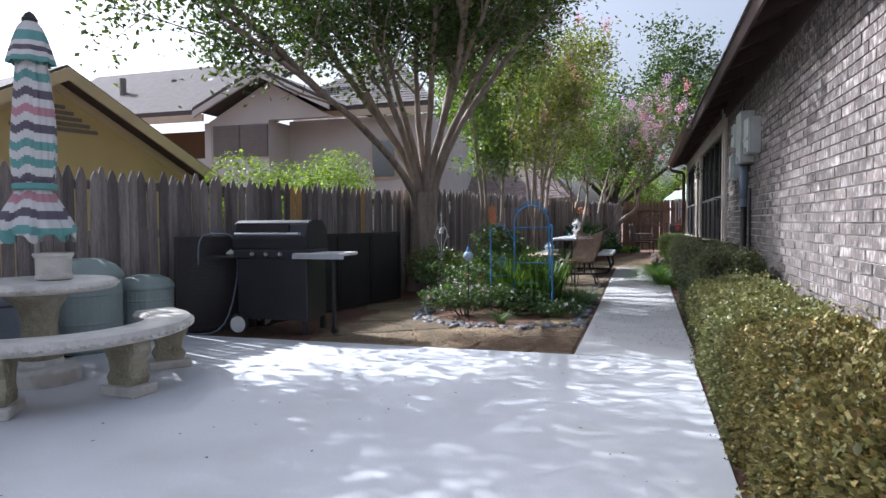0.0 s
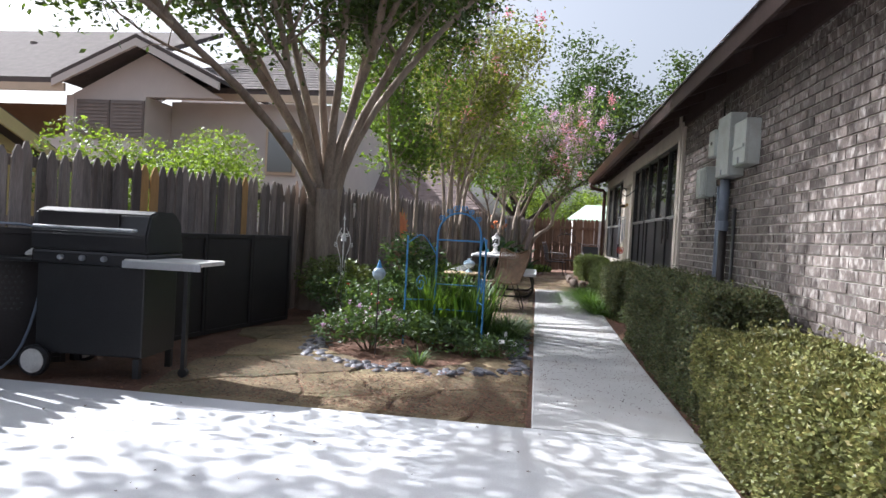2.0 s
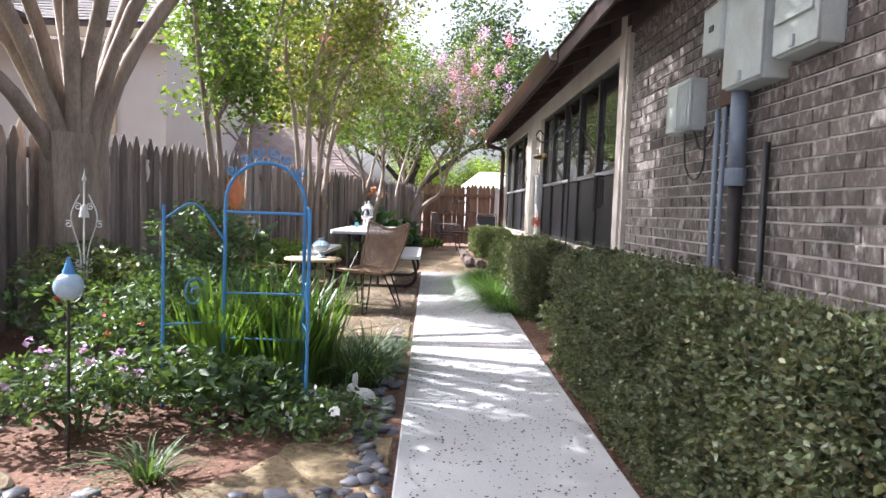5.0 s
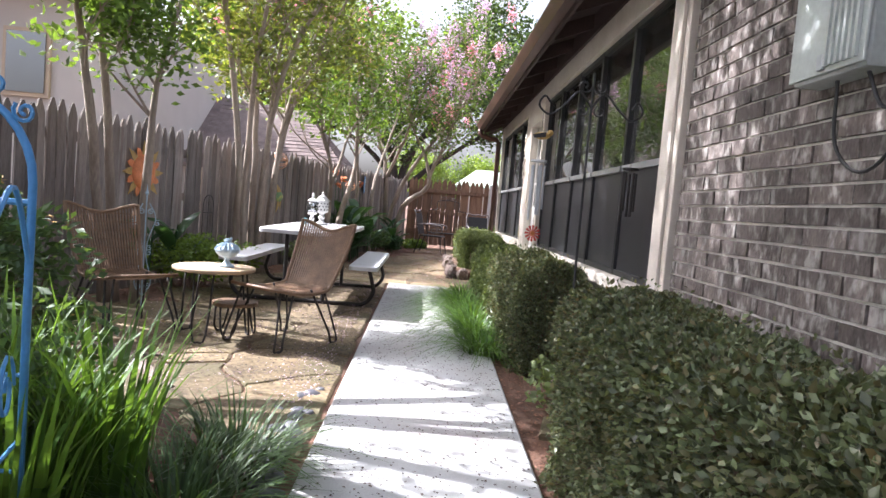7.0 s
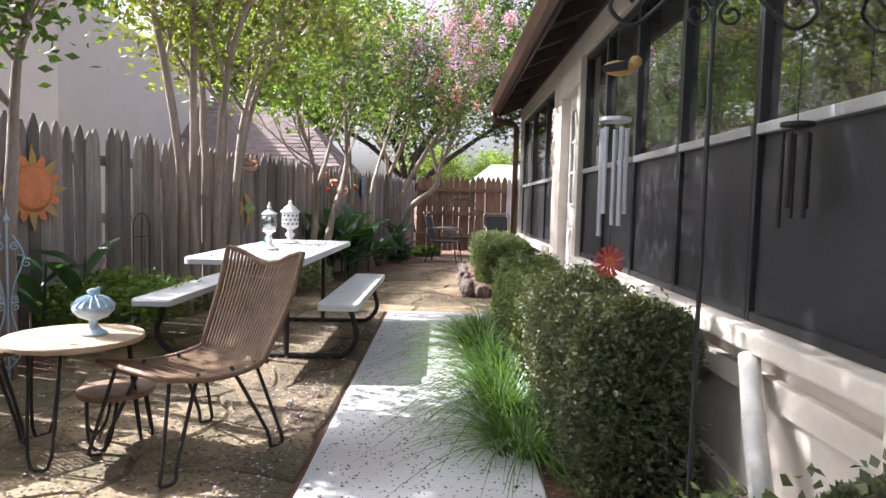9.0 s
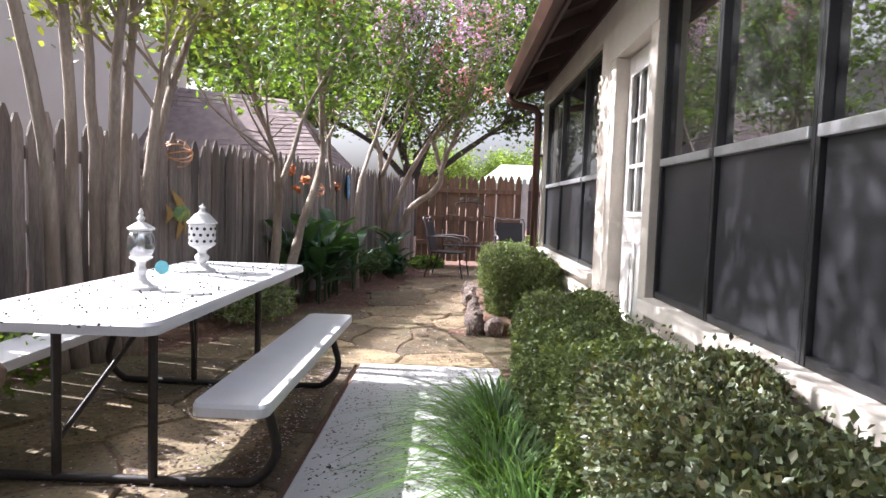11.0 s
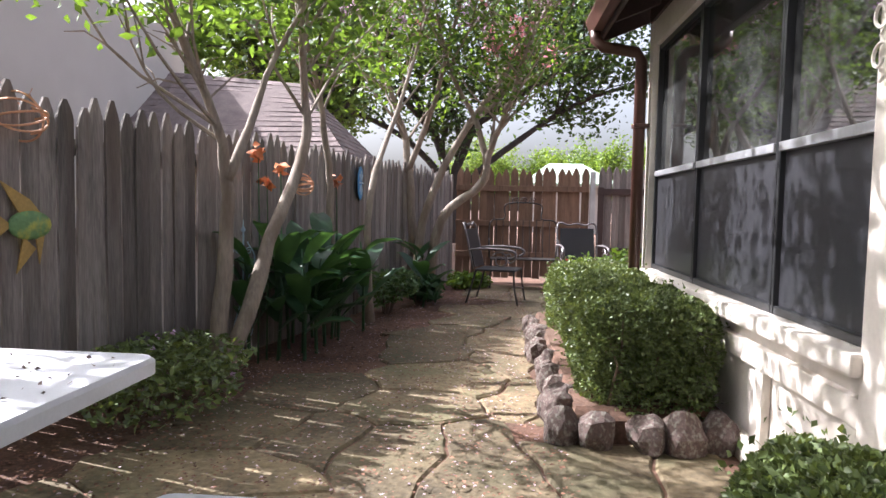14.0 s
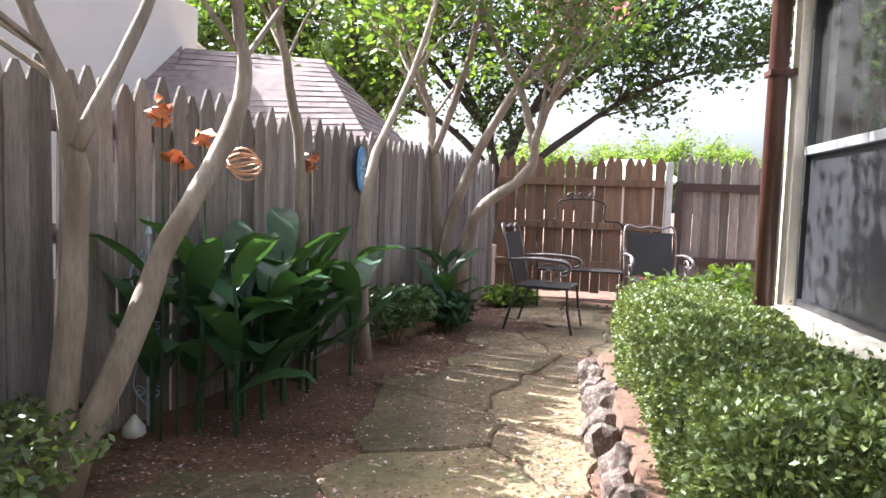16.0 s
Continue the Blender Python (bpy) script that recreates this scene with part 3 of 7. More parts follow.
def gutter_profile(y0, y1):
    bm = bmesh.new()
    prof = [(0, 0.02), (0, -0.10), (-0.075, -0.10), (-0.095, -0.05), (-0.115, 0.0), (-0.115, 0.015), (-0.105, 0.015), (-0.085, -0.05), (-0.07, -0.09), (-0.01, -0.09), (-0.01, 0.02)]
    r = [[bm.verts.new((EX - 0.032 + u, y, EZ + 0.0 + v)) for u, v in prof] for y in (y0, y1)]
    n = len(prof)
    for k in range(n):
        bm.faces.new((r[0][k], r[0][(k + 1) % n], r[1][(k + 1) % n], r[1][k]))
    bm.faces.new(r[0][::-1])
    bm.faces.new(r[1])
    return bm


gutter = thing("gutter", "brown metal gutter and downspout along the eaves", "gutter")
part("trough", gutter_profile(5.6, YE), GUTTER, gutter)
dx, dy = EX - 0.08, YE - 0.12
part("downspout", tubed([(dx, dy, EZ - 0.09), (dx, dy, EZ - 0.16), (dx + 0.06, dy - 0.02, EZ - 0.22), (WALLX - 0.14, HOUSE_END - 0.06, EZ - 0.27),
                         (WALLX - 0.10, HOUSE_END - 0.05, EZ - 0.33), (WALLX - 0.10, HOUSE_END - 0.05, 0.2)], 0.045, 10), GUTTER, gutter, "brown downspout with an elbow", smooth=True)
for z in (0.6, 1.9):
    part("strap", boxed(WALLX - 0.15, WALLX - 0.031, HOUSE_END - 0.105, HOUSE_END + 0.005, z, z + 0.03, 0.004), GUTTER, gutter)

# ---- fences ----


def picket_mesh(kind, w=0.104, h=1.75, t=0.018):
    bm = bmesh.new()
    r = random.Random(kind)
    tip = h + r.uniform(-0.035, 0.03)
    sh = tip - 0.10 - r.uniform(0, 0.02)
    out = [(-w / 2, 0), (w / 2, 0), (w / 2, sh), (w * 0.36, sh + 0.05), (0.012, tip), (-0.012, tip), (-w * 0.36, sh + 0.05), (-w / 2, sh)]
    a = [bm.verts.new((u, -t / 2 + r.uniform(-0.002, 0.002), z)) for u, z in out]
    b = [bm.verts.new((u, t / 2, z)) for u, z in out]
    bm.faces.new(a)
    bm.faces.new(b[::-1])
    for k in range(len(out)):
        bm.faces.new((a[(k + 1) % len(out)], a[k], b[k], b[(k + 1) % len(out)]))
    return bm


PICK = [finish(picket_mesh(k), PICKET) for k in range(5)]
PICK_TAN = finish(picket_mesh(7), PICKET_NEW)
PICK_RED = [finish(picket_mesh(k + 20, 0.118, 1.72), PICKET_RED) for k in range(4)]
side_angle = math.degrees(math.atan2(1, 0.232))


def side_fence(y0, y1, tans=()):
    """A run of pickets along the side line, with rails behind."""
    f = tagged(new("fence_side"), "tall grey weathered picket fence with pointed tops", "fence", kind="structure")
    n = int((y1 - y0) / (0.111 * math.sin(radians(side_angle))))
    for i in range(n):
        y = y0 + (i + 0.5) * (y1 - y0) / n
        me = PICK_TAN if i in tans else random.choice(PICK)
        part("picket", me, None, f, at=pose(fx(y) + random.uniform(-0.006, 0.006), y, g(y) - 0.05 + random.uniform(-0.015, 0.02), random.uniform(-0.5, 0.5), random.uniform(-0.9, 0.9), side_angle + random.uniform(-1.5, 1.5)))
    for z in (0.35, 1.0, 1.5):
        a, b = Vector((fx(y0) - 0.05, y0, z)), Vector((fx(y1) - 0.05, y1, z + 0.08))
        bm = boxed(0, (b - a).length, -0.02, 0.02, -0.045, 0.045)
        part("rail", bm, PICKET, f, at=Matrix.Translation(a) @ (b - a).to_track_quat("X", "Z").to_matrix().to_4x4())
    return f


side_fence(-9.5, 2.0)
side_fence(2.0, BACK, tans=(0, 1, 14))
fence_back = tagged(new("fence_back"), "reddish brown picket fence with rails on the garden side", "fence", kind="structure")
x0b = fx(BACK) + 0.05
for i in range(17):
    x = x0b + 0.06 + i * 0.124
    part("picket", random.choice(PICK_RED), None, fence_back, at=pose(x, BACK + 0.03, 0.16 + random.uniform(-0.02, 0.02), 0, random.uniform(-0.8, 0.8), 0))
for z in (0.52, 1.02, 1.58):
    part("rail", boxed(x0b, x0b + 2.1, BACK - 0.03, BACK + 0.015, z - 0.045, z + 0.045, 0.004), PICKET_RED, fence_back)
part("post", boxed(x0b + 2.12, x0b + 2.20, BACK - 0.04, BACK + 0.03, 0.05, 1.86, 0.006), ALU, fence_back, "pale metal fence post")
gate = thing("fence_gate", "dark weathered wooden picket gate, closed", "gate")
gx = x0b + 2.24
for i in range(32):
    part("picket", random.choice(PICK), None, gate, at=pose(gx + 0.06 + i * 0.110, BACK + 0.03, 0.16 + random.uniform(-0.02, 0.02), 0, random.uniform(-0.6, 0.6), 0))
for z in (0.62, 1.55):
    part("rail", boxed(gx, gx + 1.55, BACK - 0.03, BACK + 0.015, z - 0.05, z + 0.05, 0.004), EAVE, gate)
for dx_ in (0.0, 1.46):
    part("stile", boxed(gx + dx_, gx + dx_ + 0.09, BACK - 0.034, BACK - 0.031 + 0.001, 0.3, 1.62), EAVE, gate)

# ---- neighbouring houses ----


def solid(pts, thick, direction):
    """A flat outline given thickness along a direction."""
    bm = bmesh.new()
    d = Vector(direction).normalized() * thick
    a = [bm.verts.new(Vector(p)) for p in pts]
    b = [bm.verts.new(Vector(p) + d) for p in pts]
    bm.faces.new(a)
    bm.faces.new(b[::-1])
    for k in range(len(a)):
        bm.faces.new((a[(k + 1) % len(a)], a[k], b[k], b[(k + 1) % len(a)]))
    bmesh.ops.recalc_face_normals(bm, faces=bm.faces)
    return bm


def shingled(name, eave0, eave1, ridge1, ridge0, rows, mat, parent):
    """A roof face in stepped courses of shingles."""
    bm = bmesh.new()
    n = (eave1 - eave0).cross(ridge0 - eave0).normalized()
    if n.z < 0:
        n = -n
    for i in range(rows):
        u, v = i / rows, (i + 1.08) / rows
        a, b = eave0.lerp(ridge0, u), eave1.lerp(ridge1, u)
        c, d = eave1.lerp(ridge1, min(1, v)), eave0.lerp(ridge0, min(1, v))
        m = max(1, int((b - a).length / 0.3))
        for k in range(m):
            p, q = k / m, (k + 0.985) / m
            h = n * random.uniform(0.014, 0.024)
            w0, w1 = bm.verts.new(a.lerp(b, p) + h), bm.verts.new(a.lerp(b, q) + h)
            w2, w3 = bm.verts.new(d.lerp(c, q) + n * 0.006), bm.verts.new(d.lerp(c, p) + n * 0.006)
            w4, w5 = bm.verts.new(a.lerp(b, p)), bm.verts.new(a.lerp(b, q))
            bm.faces.new((w0, w1, w2, w3))
            bm.faces.new((w4, w5, w1, w0))
    return part(name, bm, mat, parent)


# yellow gabled house just past the fence; its own frame: u along the fence, v away from it
yh = thing("yellow_house", "yellow single-storey house with a gable roof beyond the fence", "house",
           Matrix.Translation((fx(1.62) - 3.45, 1.62, -0.32)) @ Matrix.Rotation(math.atan2(1, 0.232), 4, "Z"))
part("wall", solid([(-5.2, 0, 0), (5.2, 0, 0), (5.2, 0, 0.8), (0, 0, 3.5), (-5.2, 0, 0.8)], 0.2, (0, 1, 0)), STUCCO_YELLOW, yh)
part("wall", boxed(-5.2, -5.0, 0.2, 7, 0, 0.8), STUCCO_YELLOW, yh)
part("wall", boxed(5.0, 5.2, 0.2, 7, 0, 0.8), STUCCO_YELLOW, yh)
for s in (-1, 1):
    part("roof", solid([(s * 5.5, -0.35, 0.70), (0, -0.35, 3.62), (0, 7.2, 3.62), (s * 5.5, 7.2, 0.70)], 0.12, (0, 0, 1)), SHINGLE_GREY, yh)
    part("bargeboard", solid([(s * 5.5, -0.40, 0.60), (0, -0.40, 3.52), (0, -0.40, 3.70), (s * 5.5, -0.40, 0.78)], 0.04, (0, 1, 0)), YTRIM, yh)
    part("frieze", solid([(s * 5.3, -0.03, 0.62), (0, -0.03, 3.42), (0, -0.03, 3.56), (s * 5.3, -0.03, 0.76)], 0.028, (0, 1, 0)), YTRIM, yh)
for k in range(5):
    part("vent_slat", boxed(-0.62 + k * 0.12, 0.62 - k * 0.12, -0.03, -0.002, 2.85 + k * 0.08, 2.90 + k * 0.08), LOUVER, yh)

# white two-storey house
wh = thing("white_house", "white stucco two-storey house with grey shingle roofs", "house")
part("wall", boxed(-20, -17.2, 12.7, 19, 0, 4.5), STUCCO_WHITE, wh)
part("wall", boxed(-17.19, -13.3, 14.2, 19, 0, 4.5), BALCONY, wh, "brown wall inside the covered balcony")
part("balcony_rail", boxed(-17.19, -13.31, 12.7, 12.85, 2.0, 3.35), STUCCO_WHITE, wh)
part("post", boxed(-13.3, -13.05, 12.7, 12.95, 0, 4.5), STUCCO_WHITE, wh)
part("wall", boxed(-13.049, -10.9, 12.72, 19, 0, 4.5), STUCCO_WHITE, wh)
for c in (0, 1):
    vent = part("louver_panel", boxed(-12.95 + c * 1.03, -11.95 + c * 1.03, 12.66, 12.718, 3.35, 4.38), LOUVER, wh)
    for k in range(10):
        part("slat", boxed(-12.92 + c * 1.03, -11.98 + c * 1.03, 12.635, 12.67, 3.40 + k * 0.097, 3.455 + k * 0.097, 0, None), LOUVER, vent)
part("fascia", boxed(-20.4, -13.0, 12.2, 12.28, 4.5, 4.72), HTRIM, wh)
part("roof", solid([(-20.5, 12.2, 4.72), (-13.2, 12.2, 4.72), (-10.2, 15.6, 7.0), (-20.5, 15.6, 7.0)], 0.15, (0, 0, 1)), SHINGLE_GREY, wh)
for sx, ex, ez in ((-13.35, -10.9, 5.75), (-8.5, -10.9, 5.75)):
    part("rake", solid([(sx, 12.15, 4.62), (ex, 12.15, ez), (ex, 12.15, ez + 0.2), (sx, 12.15, 4.82)], 0.1, (0, 1, 0)), STUCCO_WHITE, wh)
    part("roof", solid([(sx, 12.15, 4.83), (ex, 12.15, ez + 0.21), (ex, 16.5, ez + 0.21), (sx, 16.5, 4.83)], 0.1, (0, 0, 1)), SHINGLE_GREY, wh)
part("gable_wall", solid([(-13.2, 12.74, 4.5), (-8.7, 12.74, 4.5), (-10.9, 12.74, 5.7)], 0.2, (0, 1, 0)), STUCCO_WHITE, wh)
part("wall", boxed(-10.89, -5.9, 14.0, 21, 0, 4.62), STUCCO_WHITE, wh)
part("fascia", boxed(-11.6, -5.6, 13.5, 13.58, 4.60, 4.80), HTRIM, wh)
part("roof", solid([(-11.7, 13.5, 4.80), (-5.6, 13.5, 4.80), (-8.0, 17.4, 7.0), (-9.3, 17.4, 7.0)], 0.12, (0, 0, 1)), SHINGLE_GREY, wh)
tagged(shingled("shingle", Vector((-11.7, 13.48, 4.93)), Vector((-5.6, 13.48, 4.93)), Vector((-8.0, 17.4, 7.13)), Vector((-9.3, 17.4, 7.13)), 18, SHINGLE_GREY, wh), kind="stuff")
w = part("window", boxed(-7.9, -7.0, 13.93, 13.998, 2.6, 3.9), HTRIM, wh)
part("pane", boxed(-7.82, -7.08, 13.90, 13.93, 2.68, 3.82), GLASS, w)
for x, y in ((-16.0, 14.6), (-17.6, 13.8)):
    part("vent_pipe", tubed([(x, y, 5.5), (x, y, 6.5)], 0.12, 8), LOUVER, wh)

# brown-roofed house past the back of the side fence
bh = thing("brown_roof_house", "low house with a brown shingle hip roof", "house")
RA, RB = Vector((-3.35, 20.6, 3.62)), Vector((-6.2, 20.6, 3.85))
EA, EB, EC = Vector((-2.0, 18.9, 2.08)), Vector((-7.2, 17.6, 1.75)), Vector((-2.0, 23.0, 2.08))
part("wall", boxed(-8.0, -2.4, 19.2, 24, 0, 2.2), HTRIM, bh)


part("roof", solid([EB, EA, RA, RB], 0.08, (0, 0, -1)), SHINGLE, bh)
part("roof", solid([EA, EC, RA], 0.08, (0, 0, -1)), SHINGLE, bh)
tagged(shingled("shingle", EB, EA, RA, RB, 16, SHINGLE, bh), kind="stuff")
tagged(shingled("shingle", EA, EC, RA + Vector((0, 0.05, 0)), RA, 14, SHINGLE, bh), kind="stuff")
V0, V1, V2, V3 = Vector((-10.5, 14.6, 1.6)), Vector((-5.0, 18.3, 1.75)), Vector((-5.9, 20.5, 3.85)), Vector((-10.8, 17.5, 3.5))
part("roof", solid([V0, V1, V2, V3], 0.08, (0, 0, -1)), SHINGLE, bh, "shaded brown shingle slope")
tagged(shingled("shingle", V0, V1, V2, V3, 15, SHINGLE, bh), kind="stuff")
part("gable_wall", solid([(-16, 23.2, 2), (-7.6, 23.2, 2), (-7.6, 23.2, 4.1), (-12, 23.2, 7.6), (-16, 23.2, 7.6)], 0.2, (0, 1, 0)), STUCCO_WHITE, bh, "white stucco gable wall")
part("bargeboard", solid([(-7.0, 22.7, 4.15), (-12.2, 22.7, 8.2), (-12.2, 22.7, 8.5), (-7.0, 22.7, 4.45)], 0.5, (0, 1, 0)), HTRIM, bh)
for k in range(6):
    part("vent_slat", boxed(-10.6, -8.9 - k * 0.14, 23.14, 23.19, 4.5 + k * 0.16, 4.58 + k * 0.16), LOUVER, bh)

# far pale green-roofed house beyond the back gate
fh = thing("green_roof_house", "distant house with a pale green metal roof", "house")
part("wall", boxed(2.4, 6.2, 42, 46, 0, 2.6), STUCCO_WHITE, fh)
part("roof", solid([(1.9, 41.5, 2.5), (6.7, 41.5, 2.5), (5.2, 44.5, 3.7), (3.4, 44.5, 3.7)], 0.12, (0, 0, 1)), material("pale_green_metal", (0.42, 0.55, 0.42), 0.6, 0.9, 1.1, 2, 30, 0.05), fh)

# ---- trees ----


def smooth_path(pts, per=4):
    """A rounded path through a few points."""
    p = [Vector(q) for q in pts]
    p = [p[0] * 2 - p[1]] + p + [p[-1] * 2 - p[-2]]
    out = []
    for i in range(1, len(p) - 2):
        for k in range(per):
            t = k / per
            a, b, c, d = p[i - 1], p[i], p[i + 1], p[i + 2]
            out.append(0.5 * (2 * b + (c - a) * t + (2 * a - 5 * b + 4 * c - d) * t * t + (3 * b - a - 3 * c + d) * t ** 3))
    out.append(p[-2])
    return out


def tree(name, label, stems, r0, leaf_mat, seed, reach=1.5, twigs=5, leaf=(0.085, 0.042), per=26, spread=0.17, bark=None, blossoms=(), rise=0.55, low=0.0, group="", shoots=0.55):
    """Stems through control points, branches off their upper parts, twigs off those, and leaves round the twigs."""
    rng = random.Random(seed)
    nr = np.random.default_rng(seed)
    bark = bark or BARK
    base = Vector(stems[0][0])
    t = thing(name, label, "tree", group=group)
    tips, twig_bm = [], bmesh.new()
    for s in stems:
        path = smooth_path(s)
        n = len(path)
        wob = [Vector((rng.uniform(-1, 1), rng.uniform(-1, 1), 0)) * r0 * 0.18 for _ in path]
        path = [p + w * (i > 0) for i, (p, w) in enumerate(zip(path, wob))]
        rad = [r0 * (1 - 0.72 * i / (n - 1)) * rng.uniform(0.93, 1.07) for i in range(n)]
        if path[0].z > 1:
            rad = [r * 0.62 for r in rad]
        else:
            rad[0] *= 1.5
        part("trunk" if s is stems[0] else "limb", tubed(path, rad, 10), bark, t, smooth=True)
        for i in range(int(n * shoots), n):
            m = 3 if i == n - 1 else 1 + (rng.random() < 0.6)
            d0 = (path[i] - path[i - 1]).normalized()
            for _ in range(m):
                d = (d0 * 0.7 + Vector((rng.uniform(-1, 1), rng.uniform(-1, 1), rng.uniform(-0.15, rise + 0.35)))).normalized()
                ln = reach * rng.uniform(0.6, 1.15)
                mid = path[i] + d * ln * 0.5 + Vector((rng.uniform(-1, 1), rng.uniform(-1, 1), rng.uniform(-0.3, 1))) * 0.12 * ln
                end = path[i] + d * ln + Vector((0, 0, rng.uniform(-0.1, 0.3) * ln))
                br = smooth_path([path[i], mid, end], 3)
                rr = rad[i] * 0.5
                tube(twig_bm, br, [rr * (1 - 0.75 * k / (len(br) - 1)) for k in range(len(br))], 5)
                for _ in range(twigs):
                    q = br[rng.randint(2, len(br) - 1)]
                    e = (d * 0.5 + Vector((rng.uniform(-1, 1), rng.uniform(-1, 1), rng.uniform(-0.5, 0.7)))).normalized() * rng.uniform(0.35, 0.75) * reach * 0.55
                    tube(twig_bm, [q, q + e * 0.5 + Vector((0, 0, 0.04)), q + e], [0.008, 0.006, 0.003], 3)
                    tips += [q + e * 0.55, q + e]
    tagged(part("branch", twig_bm, bark, t), kind="stuff")
    tips = [p for p in tips if p.z > low]
    P = np.array([tuple(p) for p in tips])
    pos = np.repeat(P, per, 0) + nr.normal(size=(len(P) * per, 3)) * (spread, spread, spread * 0.75)
    leaf_part("crown", nr, pos, leaf[0], leaf[1], leaf_mat, t)
    for mat, share, zmin in blossoms:
        sel = P[(nr.random(len(P)) < share) & (P[:, 2] > zmin)]
        if len(sel):
            pos = np.repeat(sel + (0, 0, 0.1), 55, 0) + nr.normal(size=(len(sel) * 55, 3)) * (0.06, 0.06, 0.09)
            leaf_part("blossom", nr, pos, 0.045, 0.04, mat, t, up=0)
    return t


BIG_STEMS = [
    [(-2.98, 4.95, 0.0), (-2.98, 4.85, 1.5), (-3.05, 4.6, 3.3), (-3.0, 4.5, 5.0)],
    [(-3.05, 4.85, 0.0), (-3.1, 4.5, 1.4), (-3.3, 3.6, 2.35), (-3.6, 2.2, 2.95), (-3.95, 0.6, 3.5)],
    [(-3.02, 4.85, 0.0), (-3.05, 4.7, 1.6), (-3.2, 4.15, 3.2), (-3.35, 3.5, 4.7)],
    [(-2.92, 5.1, 0.0), (-2.9, 5.1, 1.7), (-2.82, 5.6, 3.4), (-2.6, 6.2, 5.0)],
    [(-2.88, 5.05, 0.0), (-2.8, 5.3, 1.8), (-2.55, 6.1, 3.4), (-2.2, 7.0, 4.7)],
    [(-2.92, 4.9, 0.0), (-2.75, 4.6, 1.9), (-2.2, 4.0, 3.3), (-1.5, 3.3, 4.3)],
    [(-3.0, 4.8, 0.0), (-3.05, 4.35, 1.7), (-3.1, 3.6, 3.0), (-3.15, 2.9, 4.0)],
    [(-3.6, 2.2, 2.95), (-4.1, 1.2, 3.7), (-4.6, 0.0, 4.3), (-5.0, -1.6, 4.7)],
    [(-2.94, 4.75, 0.0), (-2.85, 4.45, 1.8), (-2.55, 3.9, 3.4), (-2.2, 3.1, 5.0)],
    [(-2.86, 4.95, 0.0), (-2.7, 4.9, 1.9), (-2.0, 4.6, 3.5), (-0.9, 4.0, 4.8)],
    [(-3.08, 4.75, 0.0), (-3.2, 4.2, 1.9), (-3.7, 3.3, 3.4), (-4.4, 2.6, 4.8)],
    [(-3.1, 4.9, 0.0), (-3.25, 4.6, 1.7), (-3.7, 4.0, 3.3), (-4.2, 3.2, 4.9)],
    [(-2.86, 5.0, 0.0), (-2.75, 5.2, 1.9), (-1.9, 5.6, 3.8), (-0.8, 6.2, 5.2)],
    [(-2.2, 4.0, 3.3), (-1.9, 3.4, 4.1), (-1.7, 2.9, 4.7), (-1.6, 2.3, 5.2)],
    [(-1.9, 3.4, 4.1), (-1.85, 2.6, 4.6), (-1.8, 1.8, 5.0), (-1.75, 1.1, 5.2)],
]
# the stems stand fused together up to the height of the fence
for stem in BIG_STEMS:
    if stem[0][2] == 0.0:
        a, b = Vector((-2.98, 4.87, stem[1][2])), Vector(stem[1])
        stem[1] = tuple(a.lerp(b, 0.5))
big = tree("crape_myrtle", "large many-stemmed crape myrtle with smooth tan bark beside the fence", BIG_STEMS, 0.088, LEAF_SHADED, 3, reach=1.6, twigs=7, per=34, leaf=(0.085, 0.045), spread=0.21, blossoms=((BLOSSOM_LILAC, 0.12, 4.4),), low=3.05, shoots=0.66)
bm = bmesh.new()
prev = None
for k in range(13):
    z = -0.06 + k * 0.145
    u = k / 12
    c = Vector((-2.97, 4.93, z)).lerp(Vector((-3.0, 4.75, z)), u)
    ring = []
    for q in range(20):
        a = q * math.tau / 20
        lobe = 1 + 0.16 * math.cos(5 * a + u * 0.8) + 0.07 * math.cos(9 * a + 2)
        r = (0.31 - 0.10 * u + 0.10 * (1 - u) ** 4) * lobe
        ring.append(bm.verts.new((c.x + r * math.cos(a) * 0.9, c.y + r * math.sin(a) * 1.1, z)))
    if prev:
        for q in range(20):
            bm.faces.new((prev[q], prev[(q + 1) % 20], ring[(q + 1) % 20], ring[q]))
    prev = ring
bm.faces.new(prev)
part("bole", bm, BARK, big, "fluted grey-tan bole of fused stems", smooth=True)
tree("crape_myrtle", "slender crape myrtle stems beside the picket fence", [
    [(-2.40, 7.02, 0.0), (-2.45, 6.75, 1.5), (-2.5, 6.5, 2.6), (-2.6, 6.2, 4.2)],
    [(-2.36, 7.06, 0.0), (-2.40, 6.95, 1.5), (-2.45, 6.8, 2.7), (-2.3, 6.9, 4.3)],
    [(-2.15, 7.06, 0.0), (-2.13, 7.12, 1.2), (-2.08, 7.25, 2.4), (-1.7, 7.7, 4.4)],
], 0.05, LEAF, 5, reach=1.2, twigs=5, per=26, blossoms=((BLOSSOM_LILAC, 0.04, 3.5),), low=2.1, group="slim crape myrtles", shoots=0.5)
